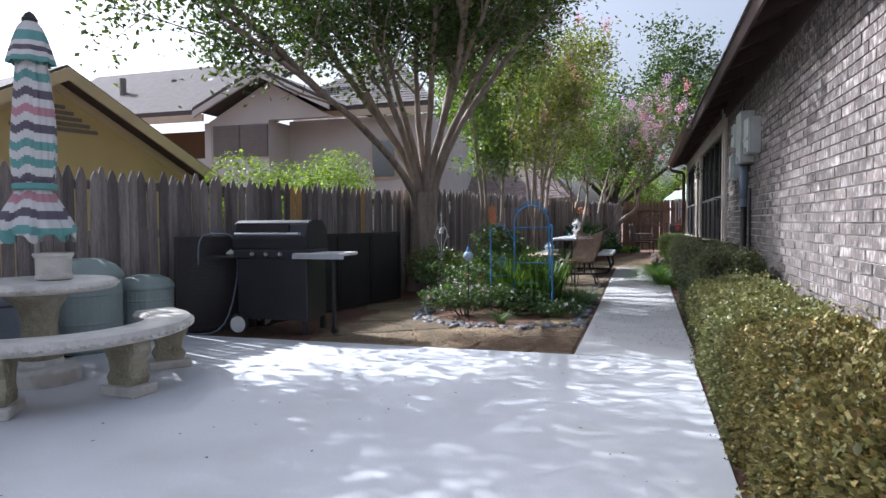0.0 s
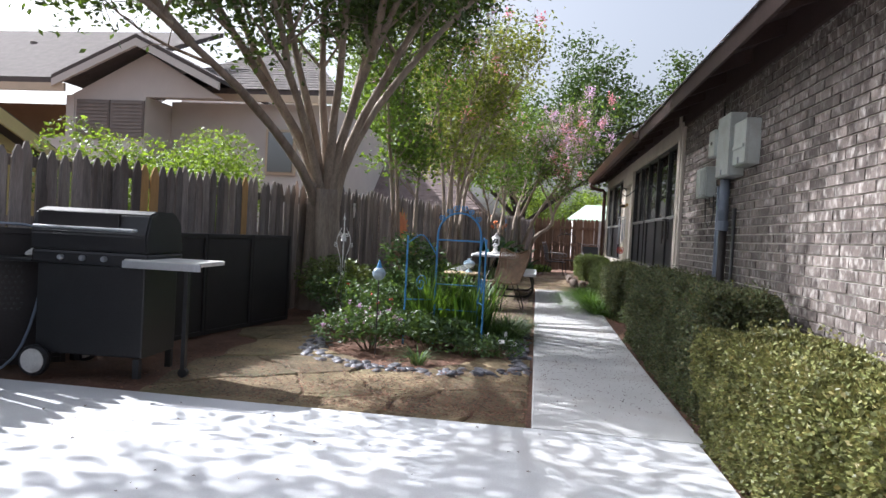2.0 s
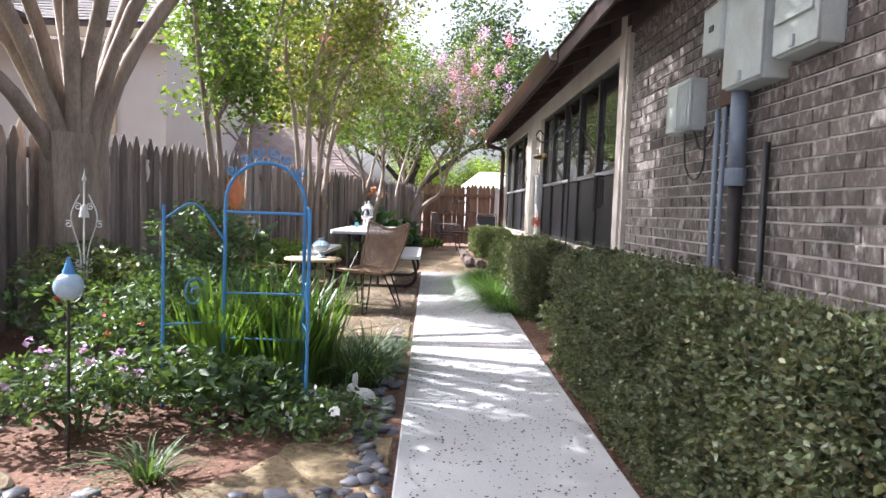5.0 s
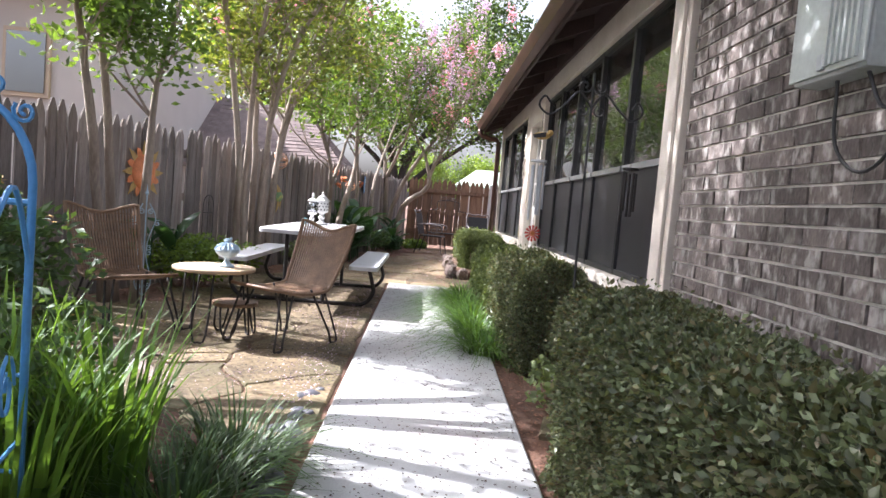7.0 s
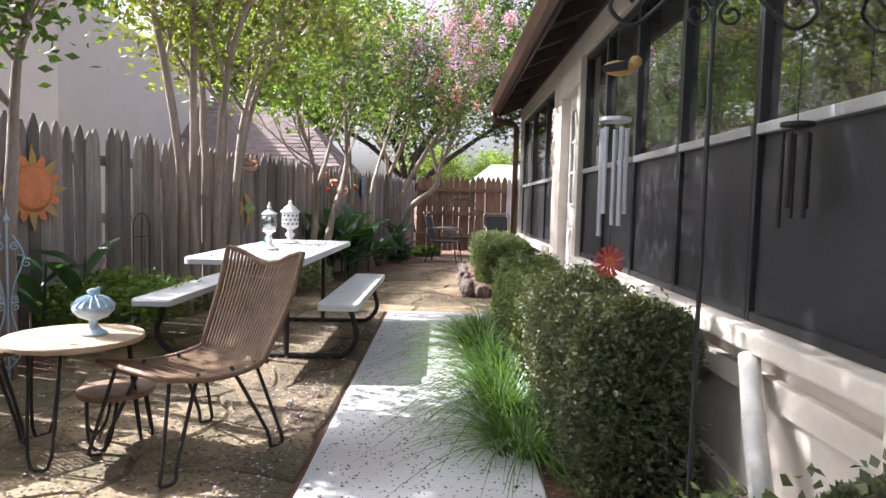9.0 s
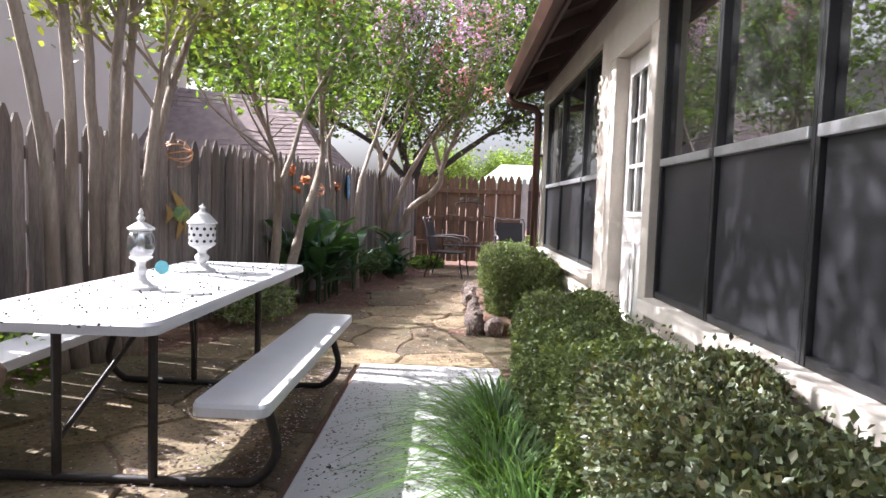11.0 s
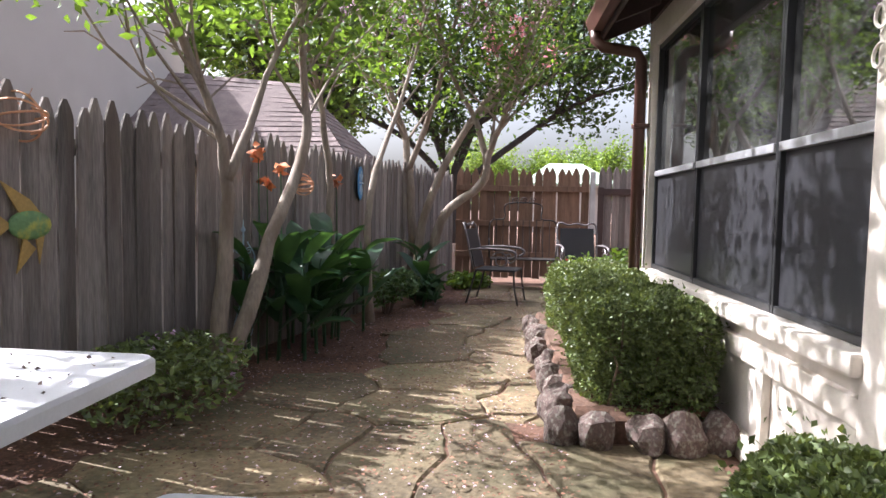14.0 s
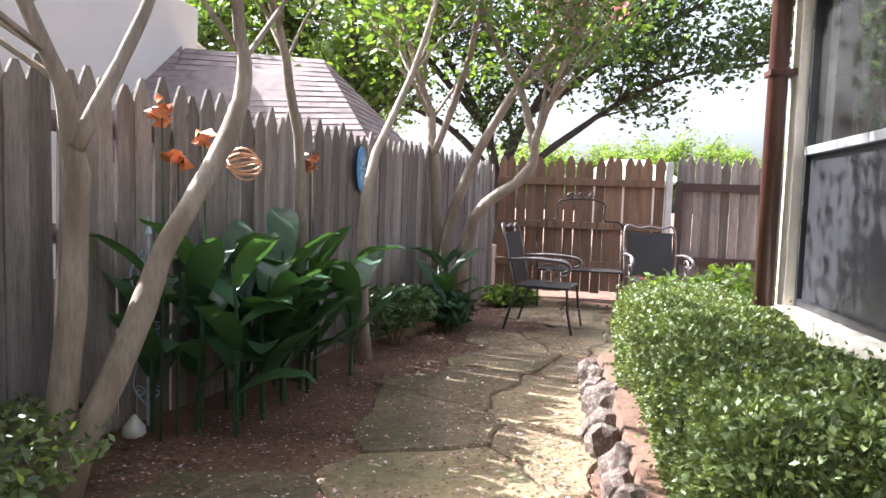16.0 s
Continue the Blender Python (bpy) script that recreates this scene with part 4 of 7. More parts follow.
tree("crape_myrtle", "cluster of tall smooth grey crape myrtle stems by the fence", [
    [(-1.92, 9.35, 0.0), (-1.93, 9.2, 1.6), (-2.03, 8.75, 3.2), (-2.15, 8.2, 4.6)],
    [(-1.84, 9.66, 0.0), (-1.84, 9.62, 1.6), (-1.88, 9.5, 2.8), (-1.95, 9.2, 4.6)],
    [(-1.76, 9.86, 0.0), (-1.76, 9.9, 1.6), (-1.72, 9.95, 2.8), (-1.4, 9.7, 4.5)],
    [(-1.72, 9.90, 0.0), (-1.66, 10.05, 1.4), (-1.6, 10.35, 2.5), (-1.3, 11.5, 4.3)],
    [(-1.80, 10.1, 0.0), (-1.7, 10.2, 1.5), (-1.5, 10.5, 2.7), (-0.8, 10.6, 4.3)],
    [(-1.88, 9.5, 0.0), (-1.9, 9.45, 1.6), (-1.7, 9.0, 3.0), (-1.2, 8.4, 4.4)],
    [(-1.78, 9.75, 0.0), (-1.7, 9.6, 1.7), (-1.35, 9.3, 3.0), (-0.5, 9.2, 4.3)],
], 0.052, LEAF_OLIVE, 8, reach=1.3, twigs=5, per=18, blossoms=((BLOSSOM_PINK, 0.025, 3.2),), low=2.25, group="slim crape myrtles", shoots=0.52)
tree("crape_myrtle", "forked crape myrtle with a leaning stem in the mulch bed", [
    [(-1.27, 11.95, 0.0), (-1.22, 12.0, 0.8), (-1.2, 11.98, 1.45), (-1.26, 11.8, 1.9), (-1.6, 11.3, 3.2)],
    [(-1.2, 11.98, 1.40), (-1.1, 12.12, 1.75), (-0.98, 12.35, 2.3), (-0.5, 12.8, 3.5)],
    [(-1.18, 11.83, 0.05), (-1.02, 12.3, 1.0), (-0.91, 12.75, 1.7), (-0.92, 12.7, 2.2), (-0.98, 12.7, 3.7)],
], 0.06, LEAF, 13, reach=1.15, twigs=4, per=17, blossoms=((BLOSSOM_PINK, 0.04, 2.8),), low=2.35, group="slim crape myrtles", shoots=0.62)
tree("crape_myrtle", "thin crape myrtle stem growing against the fence", [
    [(-0.98, 13.75, 0.0), (-0.93, 13.6, 1.2), (-0.95, 13.5, 1.75), (-1.0, 13.2, 2.4), (-1.3, 12.5, 3.7)],
    [(-0.70, 14.28, 0.0), (-0.71, 14.27, 1.35), (-0.56, 14.95, 2.25), (-0.2, 15.2, 3.6)],
], 0.046, LEAF, 17, reach=1.1, twigs=4, per=11, blossoms=((BLOSSOM_PINK, 0.035, 2.8),), low=2.4, group="slim crape myrtles", shoots=0.62)
tree("crape_myrtle", "leaning crape myrtle with twisted pale limbs near the corner", [
    [(-0.55, 16.3, 0.0), (-0.54, 16.3, 1.0), (-0.62, 16.3, 1.9), (-0.8, 16.3, 2.6), (-1.2, 16.0, 3.6)],
    [(-0.46, 16.2, 0.0), (-0.4, 16.2, 1.05), (0.0, 16.1, 2.0), (0.65, 15.9, 2.95), (1.2, 15.3, 3.7)],
    [(-0.34, 16.1, 0.1), (-0.15, 16.05, 1.1), (0.34, 16.0, 1.54), (0.42, 15.9, 1.9), (0.62, 15.7, 2.4), (0.9, 15.2, 3.2)],
    [(0.40, 15.95, 1.80), (0.28, 15.9, 2.27), (-0.05, 15.6, 2.9), (-0.2, 14.9, 3.6)],
    [(-0.62, 16.3, 1.7), (-0.3, 16.0, 2.4), (0.0, 15.3, 3.2), (0.3, 14.4, 4.0)],
], 0.072, LEAF, 21, reach=1.25, twigs=4, per=11, blossoms=((BLOSSOM_PINK, 0.05, 2.8), (BLOSSOM_LILAC, 0.22, 3.4)), low=2.35, group="slim crape myrtles", shoots=0.58)
# live oak beyond the back fence
tree("live_oak", "broad dark live oak spreading beyond the back fence", [
    [(-1.0, 30, 0), (-1.1, 30, 2.2), (-1.9, 30, 4.4), (-3.4, 29.5, 6.6)],
    [(-0.9, 30, 0), (-0.8, 30, 2.6), (0.2, 29.8, 4.6), (2.0, 29.5, 6.8)],
    [(-0.8, 30, 1.8), (1.2, 29.6, 3.5), (3.6, 29.2, 4.9), (6.5, 29, 5.4)],
    [(-1.0, 30, 2.0), (-2.6, 30, 3.6), (-5.2, 30, 4.8), (-7.5, 30, 5.6)],
    [(-0.9, 30, 3.0), (0.8, 30.4, 5.6), (1.6, 30.6, 8.6)],
    [(0.0, 30, 4.2), (3.2, 29.0, 6.2), (5.8, 28.4, 7.6)],
    [(-1.5, 30, 3.6), (-4.0, 29.4, 6.4), (-6.0, 29, 8.2)],
], 0.21, LEAF_DARK, 31, reach=2.6, twigs=8, leaf=(0.19, 0.11), per=24, spread=0.38, bark=BARK_DARK, low=3.3, shoots=0.42)


def far_tree(x, y, h, r, seed, mat, label, z0=0.35, leaf=(0.21, 0.12), per=16):
    rng = random.Random(seed)
    stems = []
    for k in range(4):
        a = k * math.tau / 4 + rng.uniform(-0.5, 0.5)
        stems.append([(x, y, 0), (x + 0.1 * math.cos(a), y + 0.1 * math.sin(a), h * 0.35), (x + r * 0.35 * math.cos(a), y + r * 0.35 * math.sin(a), h * 0.62), (x + r * 0.6 * math.cos(a), y + r * 0.6 * math.sin(a), h * 0.88)])
    return tree("garden_tree", label, stems, h * 0.028, mat, seed, reach=r * 0.42, twigs=6, leaf=leaf, per=per, spread=0.34, bark=BARK_DARK, low=h * z0, shoots=0.4)


far_tree(-5.2, 27.5, 7.5, 4.2, 41, LEAF_LIGHT, "leafy bright green tree behind the neighbouring roof")
far_tree(-10.5, 26.0, 8.5, 4.5, 42, LEAF, "leafy green tree behind the white gable")
far_tree(7.5, 52, 4.4, 3.4, 43, LEAF_LIGHT, "distant light green tree past the back gate")
far_tree(14.5, 60, 4.8, 3.6, 44, LEAF_LIGHT, "distant round green tree past the back gate")
far_tree(0.5, 60, 4.7, 5.0, 45, LEAF_LIGHT, "distant light green tree past the back fence")
far_tree(-12.0, 50, 10.0, 6.0, 46, LEAF, "distant green tree past the roofs")

far_tree(-7.1, -2.0, 6.6, 2.9, 47, LEAF_DARK, "dark green tree between the fence and the yellow house", 0.45, (0.12, 0.07), 34)


def shrub(name, label, category, x, y, rx, ry, h, n, leaf, mat, seed, z0=0.0, flowers=()):
    """A loose bush: stems from one base and leaves through an uneven volume."""
    rng = np.random.default_rng(seed)
    t = thing(name, label, category)
    bm = bmesh.new()
    lobes = [(rng.uniform(-0.55, 0.55) * rx, rng.uniform(-0.55, 0.55) * ry, h * rng.uniform(0.45, 0.78)) for _ in range(9)]
    base = g(y) - 0.05 + z0
    for lx, ly, lz in lobes:
        tube(bm, [(x + lx * 0.2, y + ly * 0.2, base), (x + lx * 0.5, y + ly * 0.5, base + lz * 0.5), (x + lx, y + ly, base + lz)], [0.012, 0.009, 0.004], 5)
    tagged(part("stem", bm, TWIG, t), kind="stuff")
    k = rng.integers(0, 9, n)
    L = np.array(lobes)[k]
    d = rng.normal(size=(n, 3))
    d /= np.linalg.norm(d, axis=1)[:, None]
    rad = rng.uniform(0.55, 1.0, (n, 1)) ** 0.5
    pos = L + d * rad * (rx * 0.5, ry * 0.5, h * 0.3)
    pos[:, 2] = np.maximum(pos[:, 2], 0.03) + base
    pos[:, 0] += x
    pos[:, 1] += y
    leaf_part("foliage", rng, pos, leaf[0], leaf[1], mat, t)
    for fm, cnt, size in flowers:
        q = pos[rng.integers(0, n, cnt)] + (0, 0, 0.05)
        q = np.repeat(q, 6, 0) + rng.normal(size=(cnt * 6, 3)) * size * 0.3
        tagged(leaf_part("flowers", rng, q, size, size * 0.8, fm, t, up=2), kind="stuff")
    return t


shrub("bush", "bright green leafy bush showing over the fence", "bush", -4.85, 4.3, 1.1, 1.4, 2.5, 11000, (0.065, 0.034), LEAF_LIGHT, 51)
shrub("bush", "bright green leafy bush showing over the fence", "bush", -5.1, 3.5, 0.9, 1.1, 2.2, 5200, (0.065, 0.034), LEAF_LIGHT, 52)

# ---- clipped hedges ----


def hedge(y0, y1, x0, x1, h, n, mat, seed, label, z0=0.0, lean=0.0):
    """A clipped hedge: twigs within, leaves over a bumpy rounded block."""
    rng = np.random.default_rng(seed)
    t = thing("hedge", label, "hedge", group="clipped hedges beside the walk")
    base = g((y0 + y1) / 2) - 0.05 + z0
    bm = bmesh.new()
    for k in range(int((y1 - y0) * 14) + 6):
        x, y = rng.uniform(x0 + 0.12, x1 - 0.12), rng.uniform(y0 + 0.1, y1 - 0.1)
        tube(bm, [(x, y, base), (x + rng.uniform(-0.06, 0.06), y + rng.uniform(-0.08, 0.08), base + h * 0.5), (x + rng.uniform(-0.14, 0.14), y + rng.uniform(-0.14, 0.14), base + h * 0.9)], [0.012, 0.008, 0.004], 4)
    tagged(part("twig", bm, TWIG, t), kind="stuff")
    # an inner mass of darker, denser leaves keeps daylight from passing through
    cx, cy, hx, hy = (x0 + x1) / 2, (y0 + y1) / 2, (x1 - x0) / 2, (y1 - y0) / 2
    p = rng.normal(size=(n, 3))
    q = rng.uniform(-1, 1, (n, 3))
    area = np.array([2 * hy * h, 2 * hy * 2 * hx * 1.2, 2 * hx * h])
    face = rng.choice(3, n, p=area / area.sum())
    sgn = np.where(rng.random(n) < 0.68, -1, 1)
    u = q.copy()
    u[face == 0, 0] = sgn[face == 0]
    u[face == 1, 2] = 1
    u[face == 2, 1] = sgn[face == 2]
    # round the block's edges
    rad = 0.16
    pos = u * (hx, hy, 0.5) + (0, 0, 0.5)
    pos[:, 2] *= h
    inner = np.stack([np.clip(pos[:, 0], -hx + rad, hx - rad), np.clip(pos[:, 1], -hy + rad, hy - rad), np.minimum(pos[:, 2], h - rad)], 1)
    d = pos - inner
    ln = np.linalg.norm(d, axis=1)[:, None] + 1e-6
    pos = inner + d / np.maximum(ln, rad) * rad
    bump = np.array([noise.noise(Vector((a * 3.2, b * 3.2, c * 3.2 + seed))) for a, b, c in pos])
    fine = np.array([noise.noise(Vector((a * 9, b * 9, c * 9 - seed))) for a, b, c in pos])
    depth = rng.exponential(0.02, n)
    nrm = d / ln
    pos = pos + nrm * (bump * 0.085 + fine * 0.03 - depth + np.where(rng.random(n) < 0.03, rng.uniform(0.0, 0.07, n), 0))[:, None]
    taper = 1 - 0.10 * (1 - np.clip(pos[:, 2] / h, 0, 1))
    pos[:, 0] *= taper
    pos += (cx, cy, base)
    leaf_part("foliage", rng, pos, 0.025, 0.015, mat, t, direction=nrm * 0.7)
    m = n // 3
    core = rng.uniform(-1, 1, (m, 3)) * (hx - 0.09, hy - 0.09, 0.5) + (0, 0, 0.5)
    core[:, 2] = core[:, 2] * (h - 0.12) + 0.02
    leaf_part("inner_foliage", rng, core + (cx, cy, base), 0.045, 0.03, mat, t)
    return t


hedge(-6.4, -2.12, 0.98, 1.62, 0.72, 110000, HEDGE, 61, "low clipped hedge with small green and bronze leaves")
hedge(-2.2, 0.28, 0.98, 1.62, 0.73, 62000, HEDGE_SUNLIT, 66, "low clipped hedge with sunlit yellow-green leaves")
hedge(0.45, 4.05, 1.04, 1.64, 0.92, 85000, HEDGE_MID, 62, "waist-high clipped hedge against the brick wall")
hedge(5.55, 7.35, 1.08, 1.64, 0.80, 44000, HEDGE_MID, 63, "clipped rounded hedge with dark green leaves")
hedge(7.5, 9.55, 1.06, 1.64, 0.68, 48000, HEDGE_GREEN, 64, "low clipped green hedge before the porch")
hedge(11.22, 14.2, 1.0, 1.71, 0.63, 60000, HEDGE_GREEN, 65, "clipped green hedge in the rock-edged bed", z0=0.09)

# ---- grassy and leafy plants ----


def blades(name, label, category, x, y, count, length, width, mat, seed, lean=0.7, spreadr=0.1, z0=None, flowers=None):
    """A tuft of long arching blades."""
    rng = random.Random(seed)
    t = thing(name, label, category)
    bm = bmesh.new()
    base = (g(y) - 0.05) if z0 is None else z0
    for _ in range(count):
        a = rng.uniform(0, math.tau)
        r = spreadr * rng.random() ** 0.5
        ln, le = length * rng.uniform(0.6, 1.1), lean * rng.uniform(0.3, 1.2)
        p = Vector((x + r * math.cos(a), y + r * math.sin(a), base))
        d = Vector((math.cos(a + rng.uniform(-0.5, 0.5)), math.sin(a + rng.uniform(-0.5, 0.5)), 0))
        sd = Vector((-d.y, d.x, 0))
        prev = None
        for k in range(6):
            s = k / 5
            c = p + d * (le * ln * s * s) + Vector((0, 0, ln * (s - 0.45 * le * s * s * s)))
            w = width * (1 - s ** 2.2) * 0.5 + 0.0006
            cur = (bm.verts.new(c - sd * w + d * w * 0.4), bm.verts.new(c + sd * w + d * w * 0.4))
            if prev:
                bm.faces.new((prev[0], prev[1], cur[1], cur[0]))
            prev = cur
    tagged(part("blade", bm, mat, t), kind="stuff")
    return t


for i, (x, y, s) in enumerate(((0.98, 6.15, 0.8), (0.93, 6.7, 1.0), (0.95, 7.25, 0.95), (0.90, 7.85, 1.0), (0.90, 8.45, 1.0), (0.95, 8.9, 0.7))):
    tagged(blades("monkey_grass", "arching bright green tuft of border grass beside the walk", "grass", x, y, 320, 0.44 * s, 0.009, GRASS, 70 + i, 1.7, 0.16), group="border grass tufts")
for i, (x, y) in enumerate(((-0.72, 3.0), (-0.95, 3.25), (-0.62, 3.35), (-1.15, 3.0))):
    tagged(blades("iris", "tall clump of upright sword-shaped green leaves", "plant", x, y, 105, 0.86, 0.026, GRASS, 80 + i, 0.42, 0.17), group="sword-leaved clumps")
tagged(blades("spider_plant", "low tuft of narrow striped leaves at the pebble edge", "plant", -1.02, 1.72, 60, 0.26, 0.013, PLANT, 86, 1.3, 0.05))
tagged(blades("rosemary", "feathery grey-green herb spilling toward the walk", "plant", -0.33, 3.3, 340, 0.40, 0.009, PLANT, 87, 1.1, 0.2))
tagged(blades("rosemary", "feathery grey-green herb spilling toward the walk", "plant", -0.30, 3.8, 300, 0.36, 0.009, PLANT, 88, 1.1, 0.22))
shrub("dark_bush", "rounded dark green bush at the foot of the big tree", "bush", -2.55, 4.35, 0.85, 0.8, 0.78, 5200, (0.055, 0.03), HEDGE_GREEN, 91)
shrub("flower_bush", "leafy bush dotted with white and lilac flowers", "flower", -1.62, 2.35, 0.55, 0.5, 0.42, 1700, (0.05, 0.022), PLANT, 92, flowers=((WHITE, 26, 0.03), (BLOSSOM_LILAC, 22, 0.035)))
shrub("flower_bush", "loose green bush with a few red flowers", "flower", -2.05, 3.2, 0.7, 0.7, 0.62, 2600, (0.055, 0.024), PLANT, 93, flowers=((RED, 12, 0.03),))
shrub("garden_plant", "leafy green perennials in the garden bed", "plant", -1.35, 3.5, 0.7, 0.6, 0.78, 2600, (0.07, 0.028), PLANT, 94)
shrub("garden_plant", "fresh green leafy perennials in the garden bed", "plant", -1.0, 2.5, 0.55, 0.4, 0.40, 1500, (0.07, 0.03), PLANT, 95)
shrub("garden_plant", "tall leafy green perennial with yellowing tips", "plant", -1.45, 4.05, 0.5, 0.5, 1.12, 1900, (0.07, 0.03), PLANT, 96, flowers=((GOLD, 10, 0.03),))
shrub("garden_plant", "low green plants along the pebble border", "plant", -0.55, 2.4, 0.5, 0.4, 0.26, 1200, (0.05, 0.022), PLANT, 97, flowers=((WHITE, 5, 0.04),))
shrub("garden_plant", "bushy green plants behind the garden arch", "plant", -2.25, 5.15, 0.5, 0.5, 0.42, 1500, (0.06, 0.028), HEDGE_GREEN, 98)
shrub("yellow_bush", "bright yellow-green bush against the fence", "bush", -2.05, 8.15, 0.75, 0.7, 0.62, 4200, (0.05, 0.028), LEAF_LIGHT, 99)
shrub("ground_cover", "low dark green shrub beside the fence", "bush", -1.55, 11.2, 0.75, 1.0, 0.42, 3600, (0.05, 0.024), HEDGE_GREEN, 100, flowers=((BLOSSOM_LILAC, 6, 0.03),))
shrub("garden_plant", "small green plants along the fence bed", "plant", -0.65, 15.0, 0.4, 0.5, 0.5, 1000, (0.07, 0.03), PLANT, 101)
shrub("garden_plant", "yellow-green hosta at the fence corner", "plant", 0.15, 17.3, 0.35, 0.3, 0.26, 700, (0.09, 0.05), LEAF_LIGHT, 102)
shrub("vine", "bright green bush by the porch corner", "bush", 1.95, 14.6, 0.5, 0.5, 0.85, 2000, (0.07, 0.045), LEAF_LIGHT, 103)
shrub("garden_plant", "dark leafy plants by the twisted trunk", "plant", -0.35, 15.6, 0.3, 0.35, 0.45, 450, (0.14, 0.06), CANNA, 104)
shrub("rose_bush", "small leafy shrub with lilac flowers by the downpipe", "bush", 1.42, 4.75, 0.45, 0.5, 0.42, 1500, (0.05, 0.028), HEDGE_GREEN, 105, flowers=((BLOSSOM_LILAC, 5, 0.03),))


def canna(x, y, h, n, seed):
    """Broad pointed leaves up a stalk."""
    rng = random.Random(seed)
    t = thing("canna_lily", "canna lily with broad dark green leaves", "plant", group="canna lilies by the fence")
    base = g(y) - 0.05
    part("stalk", tubed([(x, y, base), (x + rng.uniform(-0.04, 0.04), y, base + h * 0.6), (x + rng.uniform(-0.06, 0.06), y, base + h * 0.95)], [0.014, 0.012, 0.006], 6), CANNA, t)
    for k in range(n):
        a = k * 2.4 + rng.uniform(-0.4, 0.4)
        z = base + h * (0.25 + 0.7 * k / n)
        ln, w = rng.uniform(0.28, 0.42), rng.uniform(0.14, 0.20)
        up = rng.uniform(0.7, 1.7)
        d = Vector((math.cos(a), math.sin(a), 0))
        sd = Vector((-d.y, d.x, 0))
        bm = bmesh.new()
        rows = []
        for i in range(8):
            s = i / 7
            c = Vector((x, y, z)) + d * ln * s + Vector((0, 0, ln * (up * s - 0.6 * s * s * rng.uniform(0.8, 1.0))))
            ww = w * math.sin(math.pi * min(1, s * 0.93 + 0.07)) ** 0.8 * 0.5 + 0.002
            rows.append([bm.verts.new(c - sd * ww + Vector((0, 0, ww * 0.35))), bm.verts.new(c), bm.verts.new(c + sd * ww + Vector((0, 0, ww * 0.35)))])
        for p, q in zip(rows, rows[1:]):
            for j in range(2):
                bm.faces.new((p[j], p[j + 1], q[j + 1], q[j]))
        part("leaf", bm, CANNA, t, smooth=True)
    return t


for i in range(15):
    y = 12.75 + (i % 5) * 0.27 + random.uniform(-0.1, 0.1)
    x = fx(y) + 0.24 + (i // 5) * 0.15 + random.uniform(-0.07, 0.07)
    canna(x, y, random.uniform(0.7, 1.02), random.randint(6, 8), 120 + i)
for i, (x, y) in enumerate(((-2.35, 7.75), (-2.2, 8.0), (-0.45, 15.9), (-0.3, 15.5))):
    canna(x, y, 0.75, 5, 150 + i)

# ---- patio set ----
TC = Vector((-3.70, -2.05, 0))


def arc_slab(bm, r0, r1, a0, a1, z0, z1, n=30, edge=0.03):
    """A curved bench top with rounded edges."""
    prof = [(r0, z0), (r1, z0), (r1 + edge, (z0 + z1) / 2), (r1, z1), (r0, z1), (r0 - edge, (z0 + z1) / 2)]
    rings = []
    for i in range(n + 1):
        a = radians(a0 + (a1 - a0) * i / n)
        rings.append([bm.verts.new((r * math.cos(a), r * math.sin(a), z)) for r, z in prof])
    for p, q in zip(rings, rings[1:]):
        for k in range(6):
            bm.faces.new((p[k], p[(k + 1) % 6], q[(k + 1) % 6], q[k]))
    bm.faces.new(rings[0][::-1])
    bm.faces.new(rings[-1])
    return bm


def beads(bm, r, a0, a1, z, size, step):
    """A row of raised ovals round a rim."""
    n = int(radians(a1 - a0) * r / step)
    for i in range(n):
        a = radians(a0) + radians(a1 - a0) * (i + 0.5) / n
        m = Matrix.Translation((r * math.cos(a), r * math.sin(a), z)) @ Matrix.Rotation(a, 4, "Z") @ Matrix.Diagonal((0.35, 1.0, 0.72, 1))
        bmesh.ops.create_icosphere(bm, subdivisions=1, radius=size, matrix=m)


st = thing("stone_table", "round white cast-stone garden table with a mossy pedestal on the patio", "table", Matrix.Translation(TC))
bm = turned([(0.40, 0.69), (0.50, 0.69), (0.525, 0.70), (0.54, 0.725), (0.525, 0.75), (0.50, 0.76), (0.0005, 0.762)], 40)
part("tabletop", bm, CASTSTONE, st)
bm = bmesh.new()
beads(bm, 0.535, 0, 360, 0.724, 0.024, 0.06)
part("beaded_rim", bm, CASTSTONE, st, smooth=True)
part("pedestal", turned([(0.15, 0.18), (0.17, 0.22), (0.13, 0.28), (0.12, 0.42), (0.14, 0.55), (0.20, 0.63), (0.24, 0.66), (0.25, 0.69)], 12), MOSSY, st, "moss-stained fluted pedestal")
part("base", turned([(0.27, 0.0), (0.27, 0.10), (0.24, 0.13), (0.16, 0.14), (0.15, 0.18)], 32), CASTSTONE, st)
sb = thing("stone_bench", "curved white cast-stone bench with mossy scrolled legs", "bench", Matrix.Translation(TC))
part("seat", arc_slab(bmesh.new(), 0.74, 1.04, -142, 72, 0.37, 0.445), CASTSTONE, sb)
bm = bmesh.new()
beads(bm, 1.065, -142, 72, 0.405, 0.03, 0.075)
beads(bm, 0.715, -142, 72, 0.405, 0.026, 0.07)
part("beaded_rim", bm, CASTSTONE, sb, smooth=True)
